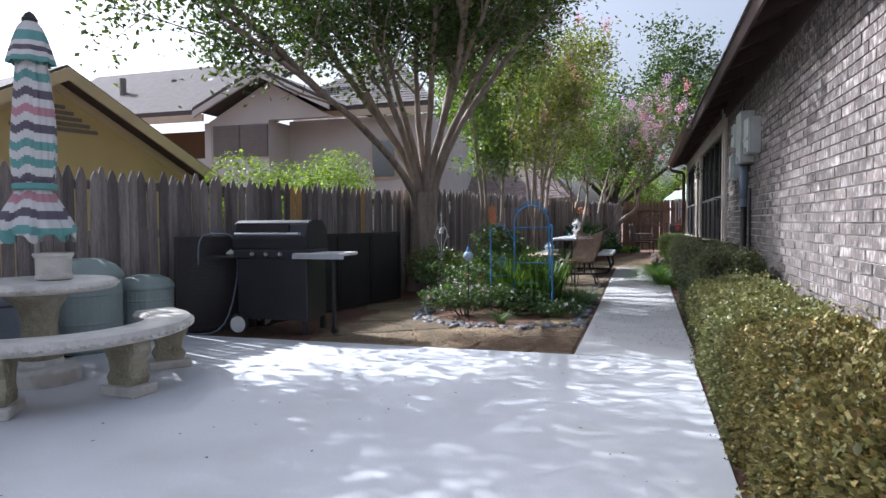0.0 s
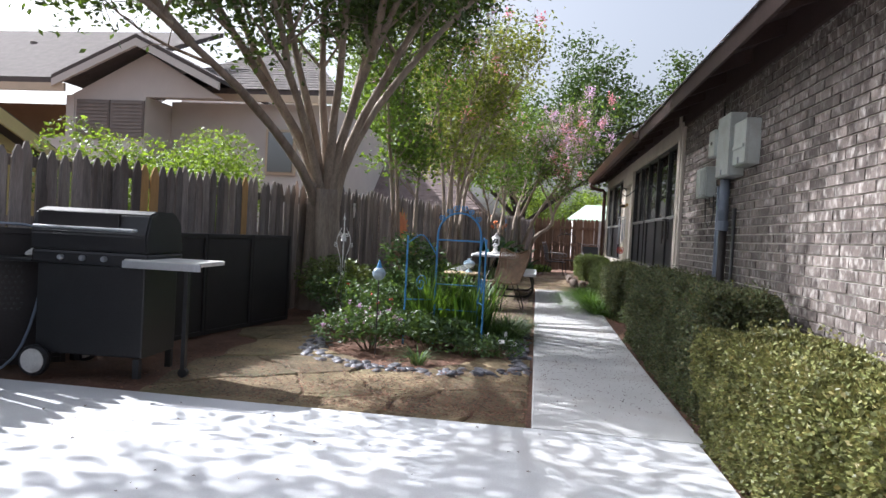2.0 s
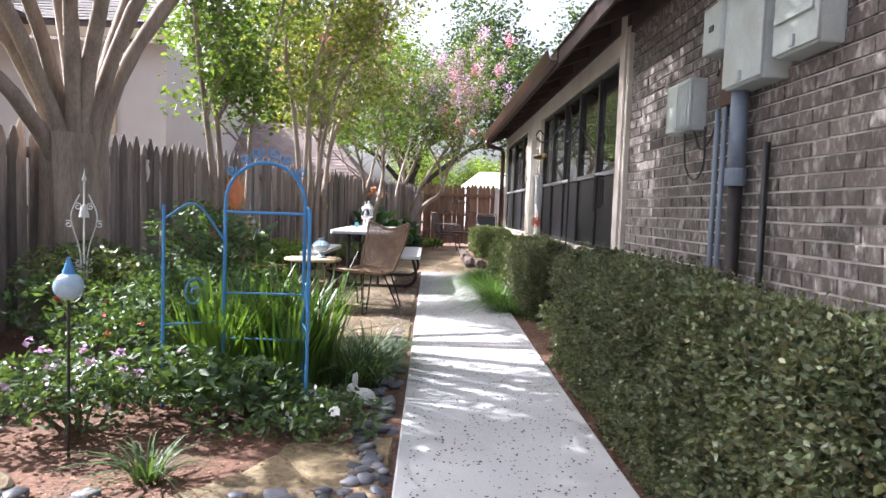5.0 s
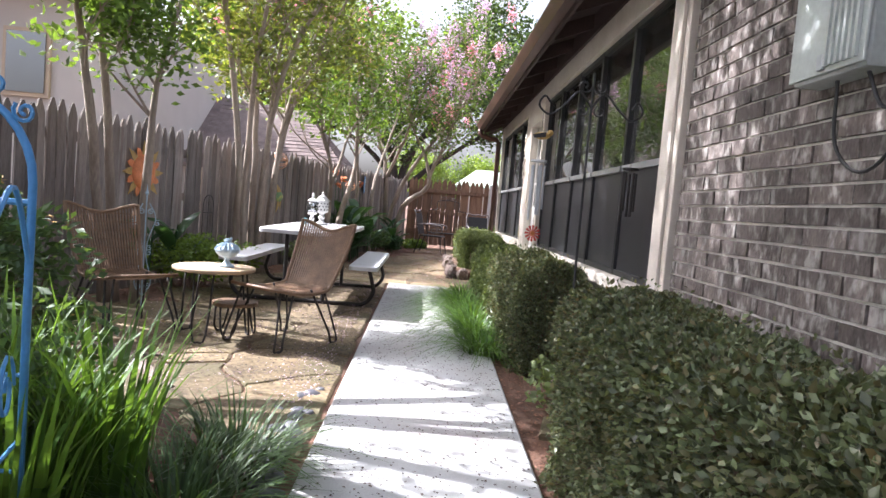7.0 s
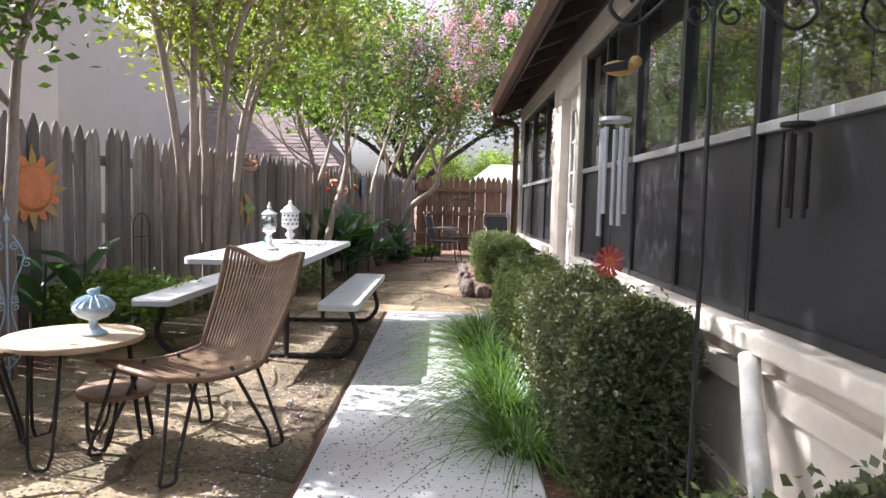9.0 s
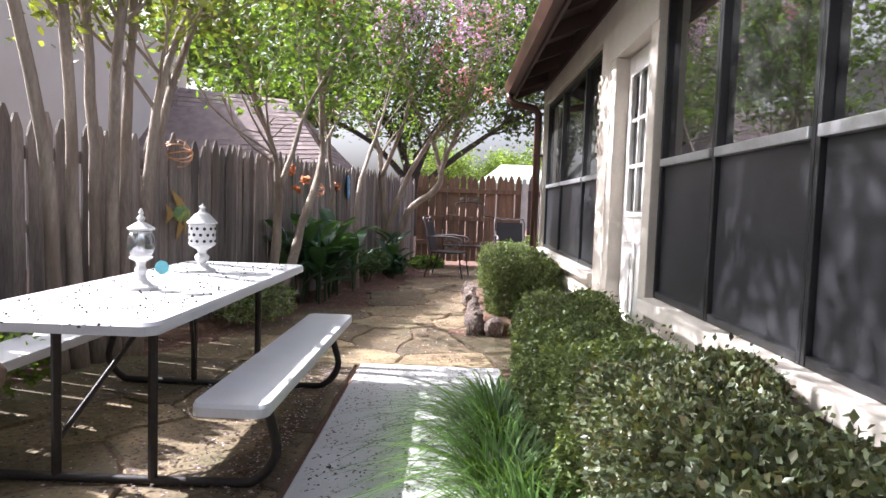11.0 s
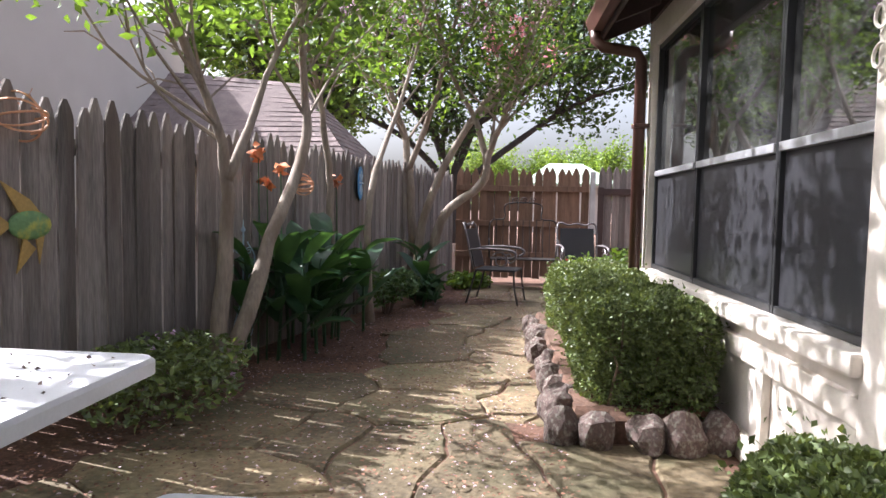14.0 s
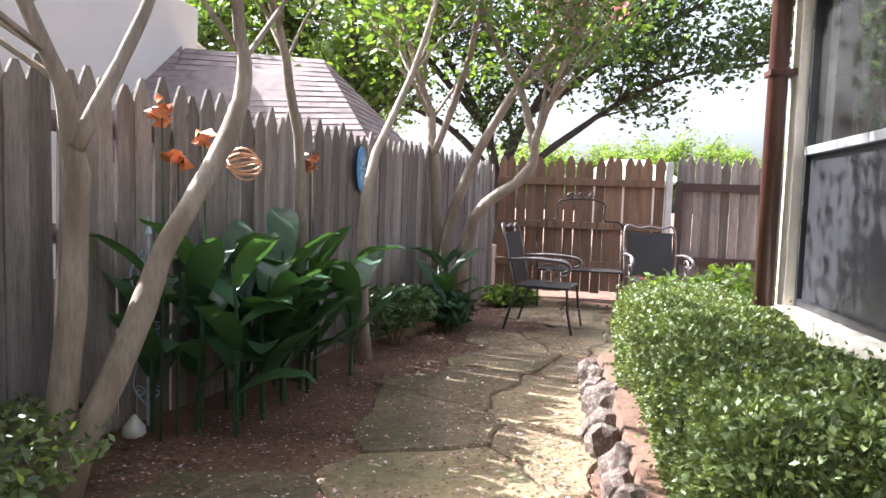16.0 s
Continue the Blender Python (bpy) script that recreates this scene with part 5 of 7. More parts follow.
for a in (-118, -56, -6, 50):
    m = Matrix.Rotation(radians(a), 4, "Z") @ Matrix.Translation((0.89, 0, 0))
    bm = bmesh.new()
    out = [(-0.10, 0.07), (0.10, 0.07), (0.12, 0.12), (0.09, 0.17), (0.10, 0.24), (0.14, 0.30), (0.13, 0.368), (-0.13, 0.368), (-0.14, 0.30), (-0.10, 0.24), (-0.09, 0.17), (-0.12, 0.12)]
    f = [bm.verts.new((x, -0.075, z)) for x, z in out]
    b = [bm.verts.new((x, 0.075, z)) for x, z in out]
    bm.faces.new(f)
    bm.faces.new(b[::-1])
    for k in range(len(out)):
        bm.faces.new((f[(k + 1) % 12], f[k], b[k], b[(k + 1) % 12]))
    for s in (-1, 1):
        for cz, r0 in ((0.30, 0.05), (0.14, 0.04)):
            pts = [(u, s * 0.078, v) for u, v in scroll(0.05, cz, r0, 0.012, 0, 1.3, 14)]
            tube(bm, pts, 0.011, 5)
    part("leg", bm, MOSSY, sb, "mossy scroll-carved leg", at=m)
    part("foot", boxed(-0.16, 0.16, -0.105, 0.105, 0, 0.069, 0.01), CASTSTONE, sb, at=m)
vase = thing("planter", "white cylindrical cast-stone planter on the garden table", "planter", pose(TC.x + 0.13, TC.y + 0.02, 0.762))
part("body", turned([(0.10, 0), (0.125, 0.012), (0.125, 0.03), (0.115, 0.05), (0.12, 0.16), (0.135, 0.18), (0.135, 0.20), (0.115, 0.20), (0.11, 0.08)], 28), CASTSTONE, vase, smooth=False)

um = thing("patio_umbrella", "closed patio umbrella in teal, white and grey striped canvas", "umbrella", Matrix.Translation(TC))
part("pole", tubed([(0, 0, 0.76), (0, 0, 2.64)], 0.019, 10), WHITE, um)
part("finial", turned([(0.02, 2.60), (0.05, 2.62), (0.055, 2.66), (0.03, 2.70), (0.005, 2.72)], 12), BLACK, um)
zs = [1.08, 1.14, 1.25, 1.38, 1.44, 1.52, 1.7, 1.9, 2.1, 2.3, 2.45]
rs = [0.24, 0.25, 0.20, 0.13, 0.10, 0.125, 0.135, 0.128, 0.115, 0.10, 0.08]
order = ["teal", "white", "grey", "white", "rose", "white", "grey", "white", "teal", "white"]
names_ = ["teal", "white", "grey", "rose"]


def canopy(z0, z1, n):
    bm = bmesh.new()
    rows = []
    for i in range(n + 1):
        z = z0 + (z1 - z0) * i / n
        r = np.interp(z, zs, rs)
        ring = []
        for k in range(64):
            a = k * math.tau / 64
            fold = 1 + 0.16 * math.cos(8 * a + z * 2.2) * (0.5 + 0.5 * math.sin(z * 3.1 + a)) + 0.07 * math.cos(16 * a + 1.3)
            low = -0.05 * math.cos(8 * a) if i == 0 else 0
            ring.append(bm.verts.new((r * fold * math.cos(a), r * fold * math.sin(a), z + low)))
        rows.append(ring)
    for i, (a, b) in enumerate(zip(rows, rows[1:])):
        for k in range(64):
            f = bm.faces.new((a[k], a[(k + 1) % 64], b[(k + 1) % 64], b[k]))
            a_ = k * math.tau / 64
            f.material_index = names_.index(order[int((i * 0.2 + 0.16 * math.cos(4 * a_ + 1) + 0.10 * math.sin(7 * a_) + 40)) % len(order)])
    return bm


part("canopy", canopy(1.08, 2.45, 110), [FABRIC[k] for k in names_], um, smooth=True)
part("tie", turned([(0.135, 1.42), (0.145, 1.43), (0.145, 1.46), (0.135, 1.47)], 32), FABRIC["teal"], um, "canvas tie strap")
bm = bmesh.new()
rows = []
for i in range(9):
    s = i / 8
    rows.append([bm.verts.new(((0.05 + 0.10 * s ** 0.6) * (1 + 0.1 * s * math.cos(8 * k * math.tau / 64)) * math.cos(k * math.tau / 64), (0.05 + 0.10 * s ** 0.6) * (1 + 0.1 * s * math.cos(8 * k * math.tau / 64)) * math.sin(k * math.tau / 64), 2.64 - 0.30 * s)) for k in range(64)])
for i, (a, b) in enumerate(zip(rows, rows[1:])):
    for k in range(64):
        f = bm.faces.new((a[k], a[(k + 1) % 64], b[(k + 1) % 64], b[k]))
        f.material_index = (1, 1, 0, 0, 1, 2, 1, 0)[i]
part("top_cap", bm, [FABRIC[k] for k in names_], um, "striped vent cap", smooth=True)


def bin_(x, y, r, h, label):
    b = thing("water_butt", label, "barrel", pose(x, y, 0), group="grey barrels by the fence")
    part("body", turned([(r * 0.94, 0), (r, 0.03), (r, h * 0.30), (r * 1.015, h * 0.31), (r, h * 0.34), (r, h * 0.60), (r * 1.015, h * 0.61), (r, h * 0.64), (r, h * 0.78)], 36), BIN, b)
    part("lid", turned([(r * 1.05, h * 0.775), (r * 1.06, h * 0.80), (r * 1.03, h * 0.84), (r * 0.85, h * 0.92), (r * 0.5, h * 0.985), (0.01, h)], 36), BIN, b, "domed lid", smooth=True)


bin_(-4.30, -0.28, 0.26, 0.66, "short grey-green barrel with a domed lid")
bin_(-4.42, -0.95, 0.33, 0.86, "tall grey-green barrel with a domed lid")
db = thing("deck_box", "blue-grey resin storage box against the fence", "storage box", pose(-4.55, -2.15, 0, 0, 0, 0))
part("body", boxed(-0.30, 0.30, -0.65, 0.65, 0, 0.52, 0.02), DECKBOX, db)
part("lid", boxed(-0.33, 0.33, -0.68, 0.68, 0.522, 0.60, 0.03), DECKBOX, db)
for z in (0.15, 0.33):
    part("groove_band", boxed(0.3005, 0.308, -0.63, 0.63, z, z + 0.09, 0.003), DECKBOX, db)
ac = thing("slatted_chair", "weathered wooden slatted chair back by the fence", "chair", pose(-4.72, -0.72, 0, 0, -8, 0))
for k in range(5):
    part("back_slat", boxed(-0.012, 0.012, -0.30 + k * 0.12, -0.20 + k * 0.12, 0.35, 1.02 + 0.03 * math.sin(k * 0.8), 0.004), PICKET, ac)
part("crossbar", boxed(-0.045, -0.014, -0.32, 0.32, 0.80, 0.88, 0.004), PICKET, ac)
part("crossbar", boxed(-0.045, -0.014, -0.32, 0.32, 0.40, 0.48, 0.004), PICKET, ac)
for y in (-0.28, 0.28):
    part("leg", boxed(-0.045, -0.014, y - 0.03, y + 0.03, 0.0, 0.398, 0.004), PICKET, ac)

# ---- grill and black panels ----
gr = thing("gas_grill", "black gas grill on a cart with side shelves and white-rimmed wheels", "grill", pose(-3.14, 0.42, 0, 0, 0, 3))
part("cart", boxed(-0.40, 0.40, -0.22, 0.24, 0.16, 0.80, 0.012), BLACK, gr)
for x in (-0.38, 0.36):
    for y in (-0.22, 0.22):
        part("leg", boxed(x - 0.014, x + 0.034, y - 0.02, y + 0.02, 0.02, 0.158, 0.004), BLACK, gr)
part("firebox", boxed(-0.43, 0.43, -0.25, 0.26, 0.802, 0.90, 0.02), BLACK, gr)
bm = bmesh.new()
out = [(-0.26, 0.902), (-0.27, 1.02), (-0.22, 1.17), (-0.14, 1.20), (0.12, 1.20), (0.22, 1.12), (0.26, 0.902)]
a = [bm.verts.new((-0.43, y, z)) for y, z in out]
b = [bm.verts.new((0.43, y, z)) for y, z in out]
bm.faces.new(a)
bm.faces.new(b[::-1])
for k in range(len(out)):
    bm.faces.new((a[(k + 1) % 7], a[k], b[k], b[(k + 1) % 7]))
bmesh.ops.bevel(bm, geom=list(bm.edges), offset=0.012, segments=2, affect="EDGES")
lid = part("lid", bm, BLACK, gr)
part("handle", tubed([(-0.36, -0.285, 1.06), (-0.36, -0.33, 1.06), (0.36, -0.33, 1.06), (0.36, -0.285, 1.06)], 0.012, 8), STEEL, lid, "steel lid handle")
part("lid_window", boxed(-0.38, 0.22, -0.262, -0.235, 1.04, 1.17, 0.004), PANEL, lid, "dark recessed lid front")
sh = part("side_shelf", boxed(0.27, 0.82, -0.27, 0.14, 0.83, 0.862, 0.008), WHITE, gr, "pale side shelf")
part("shelf_edge", boxed(0.262, 0.83, -0.278, -0.271, 0.80, 0.85, 0.003), STEEL, sh)
part("side_shelf", boxed(-0.78, -0.44, -0.24, 0.2, 0.80, 0.822, 0.006), BLACK, gr)
for x in (0.60,):
    part("shelf_leg", boxed(x - 0.016, x + 0.016, -0.02, 0.02, 0.02, 0.829, 0.003), BLACK, gr)
    part("caster", turned([(0.012, -0.02), (0.035, -0.018), (0.035, 0.018), (0.012, 0.02)], 14), BLACK, gr, at=pose(x, 0, 0.035, 90, 0, 0))
for y in (-0.27, 0.29):
    wheel = part("wheel", turned([(0.03, -0.025), (0.105, -0.025), (0.112, -0.01), (0.112, 0.01), (0.105, 0.025), (0.03, 0.025)], 24), BLACK, gr, at=pose(-0.36, y, 0.112, 90, 0, 0))
    part("rim", turned([(0.05, -0.030), (0.085, -0.030), (0.088, 0.0), (0.085, 0.030), (0.05, 0.030)], 24), WHITE, wheel, "white wheel rim")
    for k in range(6):
        part("spoke", boxed(-0.008, 0.008, 0.0, 0.08, -0.034, -0.031), BLACK, wheel, at=pose(0, 0, 0, 0, 0, 60 * k))
for i in range(3):
    part("knob", turned([(0.02, 0), (0.022, 0.012), (0.016, 0.03)], 14), STEEL, gr, at=pose(-0.2 + i * 0.16, -0.252, 0.85, 90, 0, 0))
for x, z, s in ((-0.62, 0.823, 0.05), (-0.54, 0.823, 0.035)):
    tagged(part("seashell", turned([(s * 0.5, 0), (s, 0.012), (s * 0.9, 0.03), (s * 0.4, 0.05), (0.004, 0.062)], 12), WHITE, None, at=pose(-3.14 + x, 0.40, z)), "white seashell on the grill's side shelf", "seashell")


def panel_run(p, q, label, perforated=False):
    a, b = Vector((*p, 0)), Vector((*q, 0))
    ln = (b - a).length
    t = thing("screen_panel", label, "panel", Matrix.Translation(a) @ Matrix.Rotation(math.atan2(b.y - a.y, b.x - a.x), 4, "Z"), group="black screen panels")
    h = 1.03
    part("sheet", boxed(0.03, ln - 0.03, 0.004, 0.014, 0.03, h - 0.03), PANEL, t)
    for x0, x1 in ((0.004, 0.04), (ln - 0.04, ln - 0.004)):
        part("stile", boxed(x0, x1, -0.012, 0.03, 0.0, h, 0.004), PANEL, t)
    for z0, z1 in ((0.0, 0.045), (h - 0.045, h)):
        part("rail", boxed(0.041, ln - 0.041, -0.010, 0.028, z0, z1, 0.004), PANEL, t)
    if perforated:
        bm = bmesh.new()
        for i in range(9):
            for j in range(11):
                bmesh.ops.create_cone(bm, cap_ends=True, segments=6, radius1=0.012, radius2=0.012, depth=0.004, matrix=pose(0.18 + i * 0.04 + (j % 2) * 0.02, 0.001, 0.42 + j * 0.04, 90, 0, 0))
        tagged(part("perforation", bm, BLACK, t), kind="stuff")


panel_run((-4.20, 0.03), (-3.62, 0.62), "black metal screen panel with a perforated face", True)
for i in range(4):
    y0, y1 = 0.66 + i * 0.76, 0.66 + (i + 1) * 0.76
    panel_run((-3.60 + 0.57 * i / 4, y0), (-3.60 + 0.57 * (i + 1) / 4, y1), "black folding screen panel before the fence")
hose = thing("hose", "thin grey hose looped over the screen panel", "hose")
part("tube", tubed(smooth_path([(-4.05, 0.22, 0.6), (-4.0, 0.2, 1.0), (-3.85, 0.3, 1.06), (-3.72, 0.42, 0.98), (-3.7, 0.40, 0.5), (-3.8, 0.2, 0.02), (-4.3, -0.05, 0.015)], 5), 0.010, 6), PVC, hose)

# ---- electrical boxes on the brick ----


def wall_box(name, label, y0, y1, z0, z1, depth, mat, lid=True):
    t = thing(name, label, "electrical box")
    x1 = WALLX + 0.004
    part("body", boxed(x1 - depth, x1, y0, y1, z0, z1, 0.012), mat, t)
    if lid:
        c = part("cover", boxed(x1 - depth - 0.014, x1 - depth - 0.001, y0 - 0.006, y1 + 0.006, z0 + 0.012, z1 - 0.004, 0.006), mat, t)
        part("latch", boxed(x1 - depth - 0.028, x1 - depth - 0.015, (y0 + y1) / 2 - 0.015, (y0 + y1) / 2 + 0.015, z0 + 0.02, z0 + 0.07, 0.003), STEEL, c)
    return t


mb = wall_box("electrical_box", "pale grey-green electrical service box on the brick", 2.04, 2.42, 1.80, 2.36, 0.13, METALBOX)
mt = wall_box("meter_box", "round-cornered electricity meter box with a dark window", 2.425, 2.64, 2.02, 2.27, 0.17, METALBOX, False)
part("window", boxed(WALLX - 0.172, WALLX - 0.164, 2.50, 2.55, 2.13, 2.16), BLACK, mt)
part("backplate", boxed(WALLX - 0.05, WALLX + 0.003, 2.44, 2.66, 1.76, 2.018, 0.006), GUTTER, mt, "rusty brown back plate")
cb = wall_box("cable_box", "white plastic utility box with a hinged cover", 1.64, 1.97, 1.86, 2.24, 0.11, METALBOX)
part("cover_lip", boxed(WALLX - 0.135, WALLX - 0.123, 1.66, 1.95, 2.0, 2.03, 0.004), METALBOX, cb)
ub = wall_box("phone_box", "grey-green ribbed telephone junction box", 2.92, 3.29, 1.67, 1.98, 0.10, METALBOX)
for k in range(6):
    part("rib", boxed(WALLX - 0.122, WALLX - 0.111, 2.94 + k * 0.028, 2.953 + k * 0.028, 1.70, 1.95), METALBOX, ub)


def conduit(label, pts, r, mat, name="conduit"):
    t = thing(name, label, "pipe")
    part("pipe", tubed(pts, r, 10), mat, t, smooth=True)
    return t


c = conduit("thick grey plastic conduit below the service panel", [(WALLX - 0.06, 2.38, 1.798), (WALLX - 0.06, 2.38, 1.35)], 0.045, PVC)
part("lower_pipe", tubed([(WALLX - 0.055, 2.38, 1.35), (WALLX - 0.055, 2.38, -0.03)], 0.036, 10), IRON, c, "rusty brown lower pipe", smooth=True)
part("collar", turned([(0.05, 1.32), (0.052, 1.33), (0.052, 1.40), (0.05, 1.41)], 14), PVC, c, at=pose(WALLX - 0.06, 2.38, 0))
conduit("slim blue-grey conduit down the brick wall", [(WALLX - 0.03, 2.70, 1.758), (WALLX - 0.03, 2.70, -0.03)], 0.015, PVC)
conduit("slim blue-grey conduit down the brick wall", [(WALLX - 0.03, 2.61, 1.758), (WALLX - 0.03, 2.61, -0.03)], 0.015, PVC)
conduit("black conduit rising from the hedge", [(WALLX - 0.03, 2.14, 1.52), (WALLX - 0.03, 2.14, -0.03)], 0.017, BLACK)
conduit("thin dark cable up to the eaves", [(WALLX - 0.02, 2.70, 2.58), (WALLX - 0.02, 2.71, 2.0), (WALLX - 0.03, 2.74, 1.95)], 0.007, BLACK, "cable")
cab = thing("cable", "black looping cable under the junction box", "cable")
part("wire", tubed(smooth_path([(WALLX - 0.05, 3.12, 1.68), (WALLX - 0.04, 3.11, 1.47), (WALLX - 0.03, 2.99, 1.38), (WALLX - 0.03, 2.86, 1.46), (WALLX - 0.04, 2.84, 1.68)], 5), 0.006, 6), BLACK, cab)
part("wire", tubed(smooth_path([(WALLX - 0.05, 2.98, 1.68), (WALLX - 0.03, 2.92, 1.56), (WALLX - 0.03, 2.78, 1.60), (WALLX - 0.02, 2.70, 1.75)], 5), 0.006, 6), BLACK, cab)
fl = thing("flood_light", "twin white floodlight under the eaves", "light")
part("plate", turned([(0.055, 0), (0.055, 0.02)], 16), WHITE, fl, at=pose(EX + 0.25, -2.05, EZ + 0.055, 0, 0, 0))
for y in (-2.2, -1.9):
    head = part("lamp_head", turned([(0.02, 0.10), (0.035, 0.09), (0.05, 0.04), (0.062, 0.0), (0.05, 0.005)], 18), METALBOX, fl, at=pose(EX + 0.18, y, EZ - 0.10, 0, 25, 0))
    part("arm", tubed([(EX + 0.25, -2.05, EZ + 0.055), (EX + 0.24, (y - 2.05) / 2, EZ + 0.02), (EX + 0.215, y, EZ - 0.012)], 0.01, 6), METALBOX, fl)
dp = conduit("white plastic drain pipe with an elbow in the gap between hedges", [(WALLX - 0.06, 5.35, 0.72), (WALLX - 0.10, 5.2, 0.5), (WALLX - 0.16, 4.98, 0.28)], 0.038, PVCWHITE, "drain_pipe")
part("elbow", tubed([(WALLX - 0.16, 4.98, 0.29), (WALLX - 0.17, 4.94, 0.22), (WALLX - 0.17, 4.94, -0.03)], 0.048, 12), PVCWHITE, dp, smooth=True)

# ---- seating ----


def wicker_chair(x, y, turn, label):
    t = thing("wicker_chair", label, "chair", pose(x, y, g(y) - 0.012, 0, 0, turn), group="wicker garden chairs")

    def spine(s):
        """Profile of seat and back: front edge at s=0, top of back at s=1."""
        if s < 0.45:
            u = s / 0.45
            return Vector((0, -0.30 + 0.52 * u, 0.44 - 0.045 * math.sin(u * 2.6)))
        u = (s - 0.45) / 0.55
        return Vector((0, 0.22 + 0.05 * math.sin(u * 1.6) + 0.15 * u, 0.415 + 0.47 * u))

    def half(s):
        if s < 0.45:
            return 0.25 - 0.02 * abs(s - 0.2)
        u = (s - 0.45) / 0.55
        return 0.235 + 0.02 * math.sin(u * 3) + 0.045 * u * u

    def top(k):
        return 0.02 * math.cos(k * math.pi * 2) - 0.012

    bm = bmesh.new()
    for i in range(25):
        k = -1 + 2 * (i + 0.5) / 25
        pts = []
        for j in range(27):
            s = j / 26
            p = spine(s)
            bow = 0.03 * (1 - k * k) if s > 0.45 else -0.012 * (1 - k * k)
            dz = -0.035 * math.cos(k * math.pi) * max(0, (s - 0.8) / 0.2) if s > 0.8 else 0
            pts.append((k * half(s), p.y + (bow if s > 0.45 else 0), p.z + (bow if s <= 0.45 else 0) + dz))
        part("strand", tubed(pts, 0.0078, 4), WICKER, t)
    for j in range(3, 26, 2):
        s = j / 26
        p = spine(s)
        part("cross_strand", tubed([(k * half(s), p.y + (0.03 * (1 - k * k) if s > 0.45 else 0) + 0.004, p.z - 0.006) for k in (-1, -0.5, 0, 0.5, 1)], 0.006, 4), WICKER, t)
    edge = [(-half(j / 26), spine(j / 26).y, spine(j / 26).z + (0.035 * max(0, (j / 26 - 0.8) / 0.2))) for j in range(27)]
    crest = [(k * half(1), spine(1).y + 0.03 * (1 - k * k), spine(1).z - 0.035 * math.cos(k * math.pi)) for k in (-0.9, -0.6, -0.3, 0, 0.3, 0.6, 0.9)]
    other = [(-x_, y_, z_) for x_, y_, z_ in edge][::-1]
    part("rim", tubed(edge + crest + other, 0.014, 6, True), WICKER, t, smooth=True)
    for sx in (-1, 1):
        for fy, ty in ((-0.24, -0.34), (0.20, 0.32)):
            x0, x1 = sx * 0.20, sx * 0.27
            d = 0.09 * (1 if fy > 0 else -1)
            pts = [(x0, fy, 0.42), (x1 - sx * 0.01, ty - d * 0.3, 0.10), (x1, ty - d * 0.1, 0.02), (x1, ty - d * 0.5, 0.008), (x1, ty - d * 0.9, 0.02), (x1 - sx * 0.01, ty - d * 1.1, 0.10), (x0, fy - d * 1.5, 0.42)]
            part("leg", tubed(smooth_path(pts, 3), 0.009, 6), IRON, t, "dark iron hairpin leg", smooth=True)
    return t


wicker_chair(-0.58, 6.02, -34, "brown wicker chair with a wavy back on iron hairpin legs")
wicker_chair(-1.78, 6.02, 51, "brown wicker chair with a wavy back facing the side table")


def hairpin_table(x, y, r, h, top_mat, label, name):
    t = thing(name, label, "table", pose(x, y, g(y) - 0.012))
    part("tabletop", turned([(r * 0.97, h - 0.028), (r, h - 0.02), (r, h - 0.006), (r * 0.985, h), (0.001, h + 0.001)], 40), top_mat, t)
    for k in range(3):
        a = radians(30 + 120 * k)
        c, s = math.cos(a), math.sin(a)
        tx, ty = -s, c
        pts = [(c * r * 0.75 + tx * 0.07, s * r * 0.75 + ty * 0.07, h - 0.03), (c * r * 0.9 + tx * 0.05, s * r * 0.9 + ty * 0.05, 0.06), (c * r * 0.92, s * r * 0.92, 0.008), (c * r * 0.9 - tx * 0.05, s * r * 0.9 - ty * 0.05, 0.06), (c * r * 0.75 - tx * 0.07, s * r * 0.75 - ty * 0.07, h - 0.03)]
        part("leg", tubed(smooth_path(pts, 3), 0.008, 6), IRON, t, smooth=True)
    return t


hairpin_table(-1.12, 6.02, 0.30, 0.53, WOODTOP, "round tan-topped side table on iron hairpin legs", "side_table")
hairpin_table(-0.98, 6.12, 0.17, 0.26, WICKER, "small round wicker stool beneath the side table", "stool")
ur = thing("lidded_urn", "pale blue fluted lidded urn with a bird finial", "urn", pose(-1.04, 6.04, g(6) - 0.012 + 0.531))
prof = [(0.058, 0), (0.06, 0.012), (0.03, 0.03), (0.018, 0.05), (0.022, 0.07), (0.06, 0.085), (0.085, 0.11), (0.09, 0.125)]
part("bowl", turned(prof, 20), PALEBLUE, ur)
part("lid", turned([(0.092, 0.126), (0.088, 0.14), (0.06, 0.165), (0.03, 0.18), (0.012, 0.185)], 20), PALEBLUE, ur)
bm = bmesh.new()
bmesh.ops.create_uvsphere(bm, u_segments=10, v_segments=6, radius=0.02, matrix=Matrix.Translation((0, 0, 0.20)) @ Matrix.Diagonal((1.5, 0.8, 0.9, 1)))
bmesh.ops.create_uvsphere(bm, u_segments=8, v_segments=6, radius=0.011, matrix=Matrix.Translation((0.024, 0, 0.215)))
part("bird_finial", bm, PALEBLUE, ur, smooth=True)
for k in range(16):
    a = k * math.tau / 16
    part("flute", tubed([(0.03 * math.cos(a), 0.03 * math.sin(a), 0.181), (0.064 * math.cos(a), 0.064 * math.sin(a), 0.166), (0.091 * math.cos(a), 0.091 * math.sin(a), 0.138)], 0.006, 5), PALEBLUE, ur)

# picnic table
TZ = 0.84
pt = thing("picnic_table", "grey-white plastic picnic table with attached benches on dark steel tube legs", "picnic table")


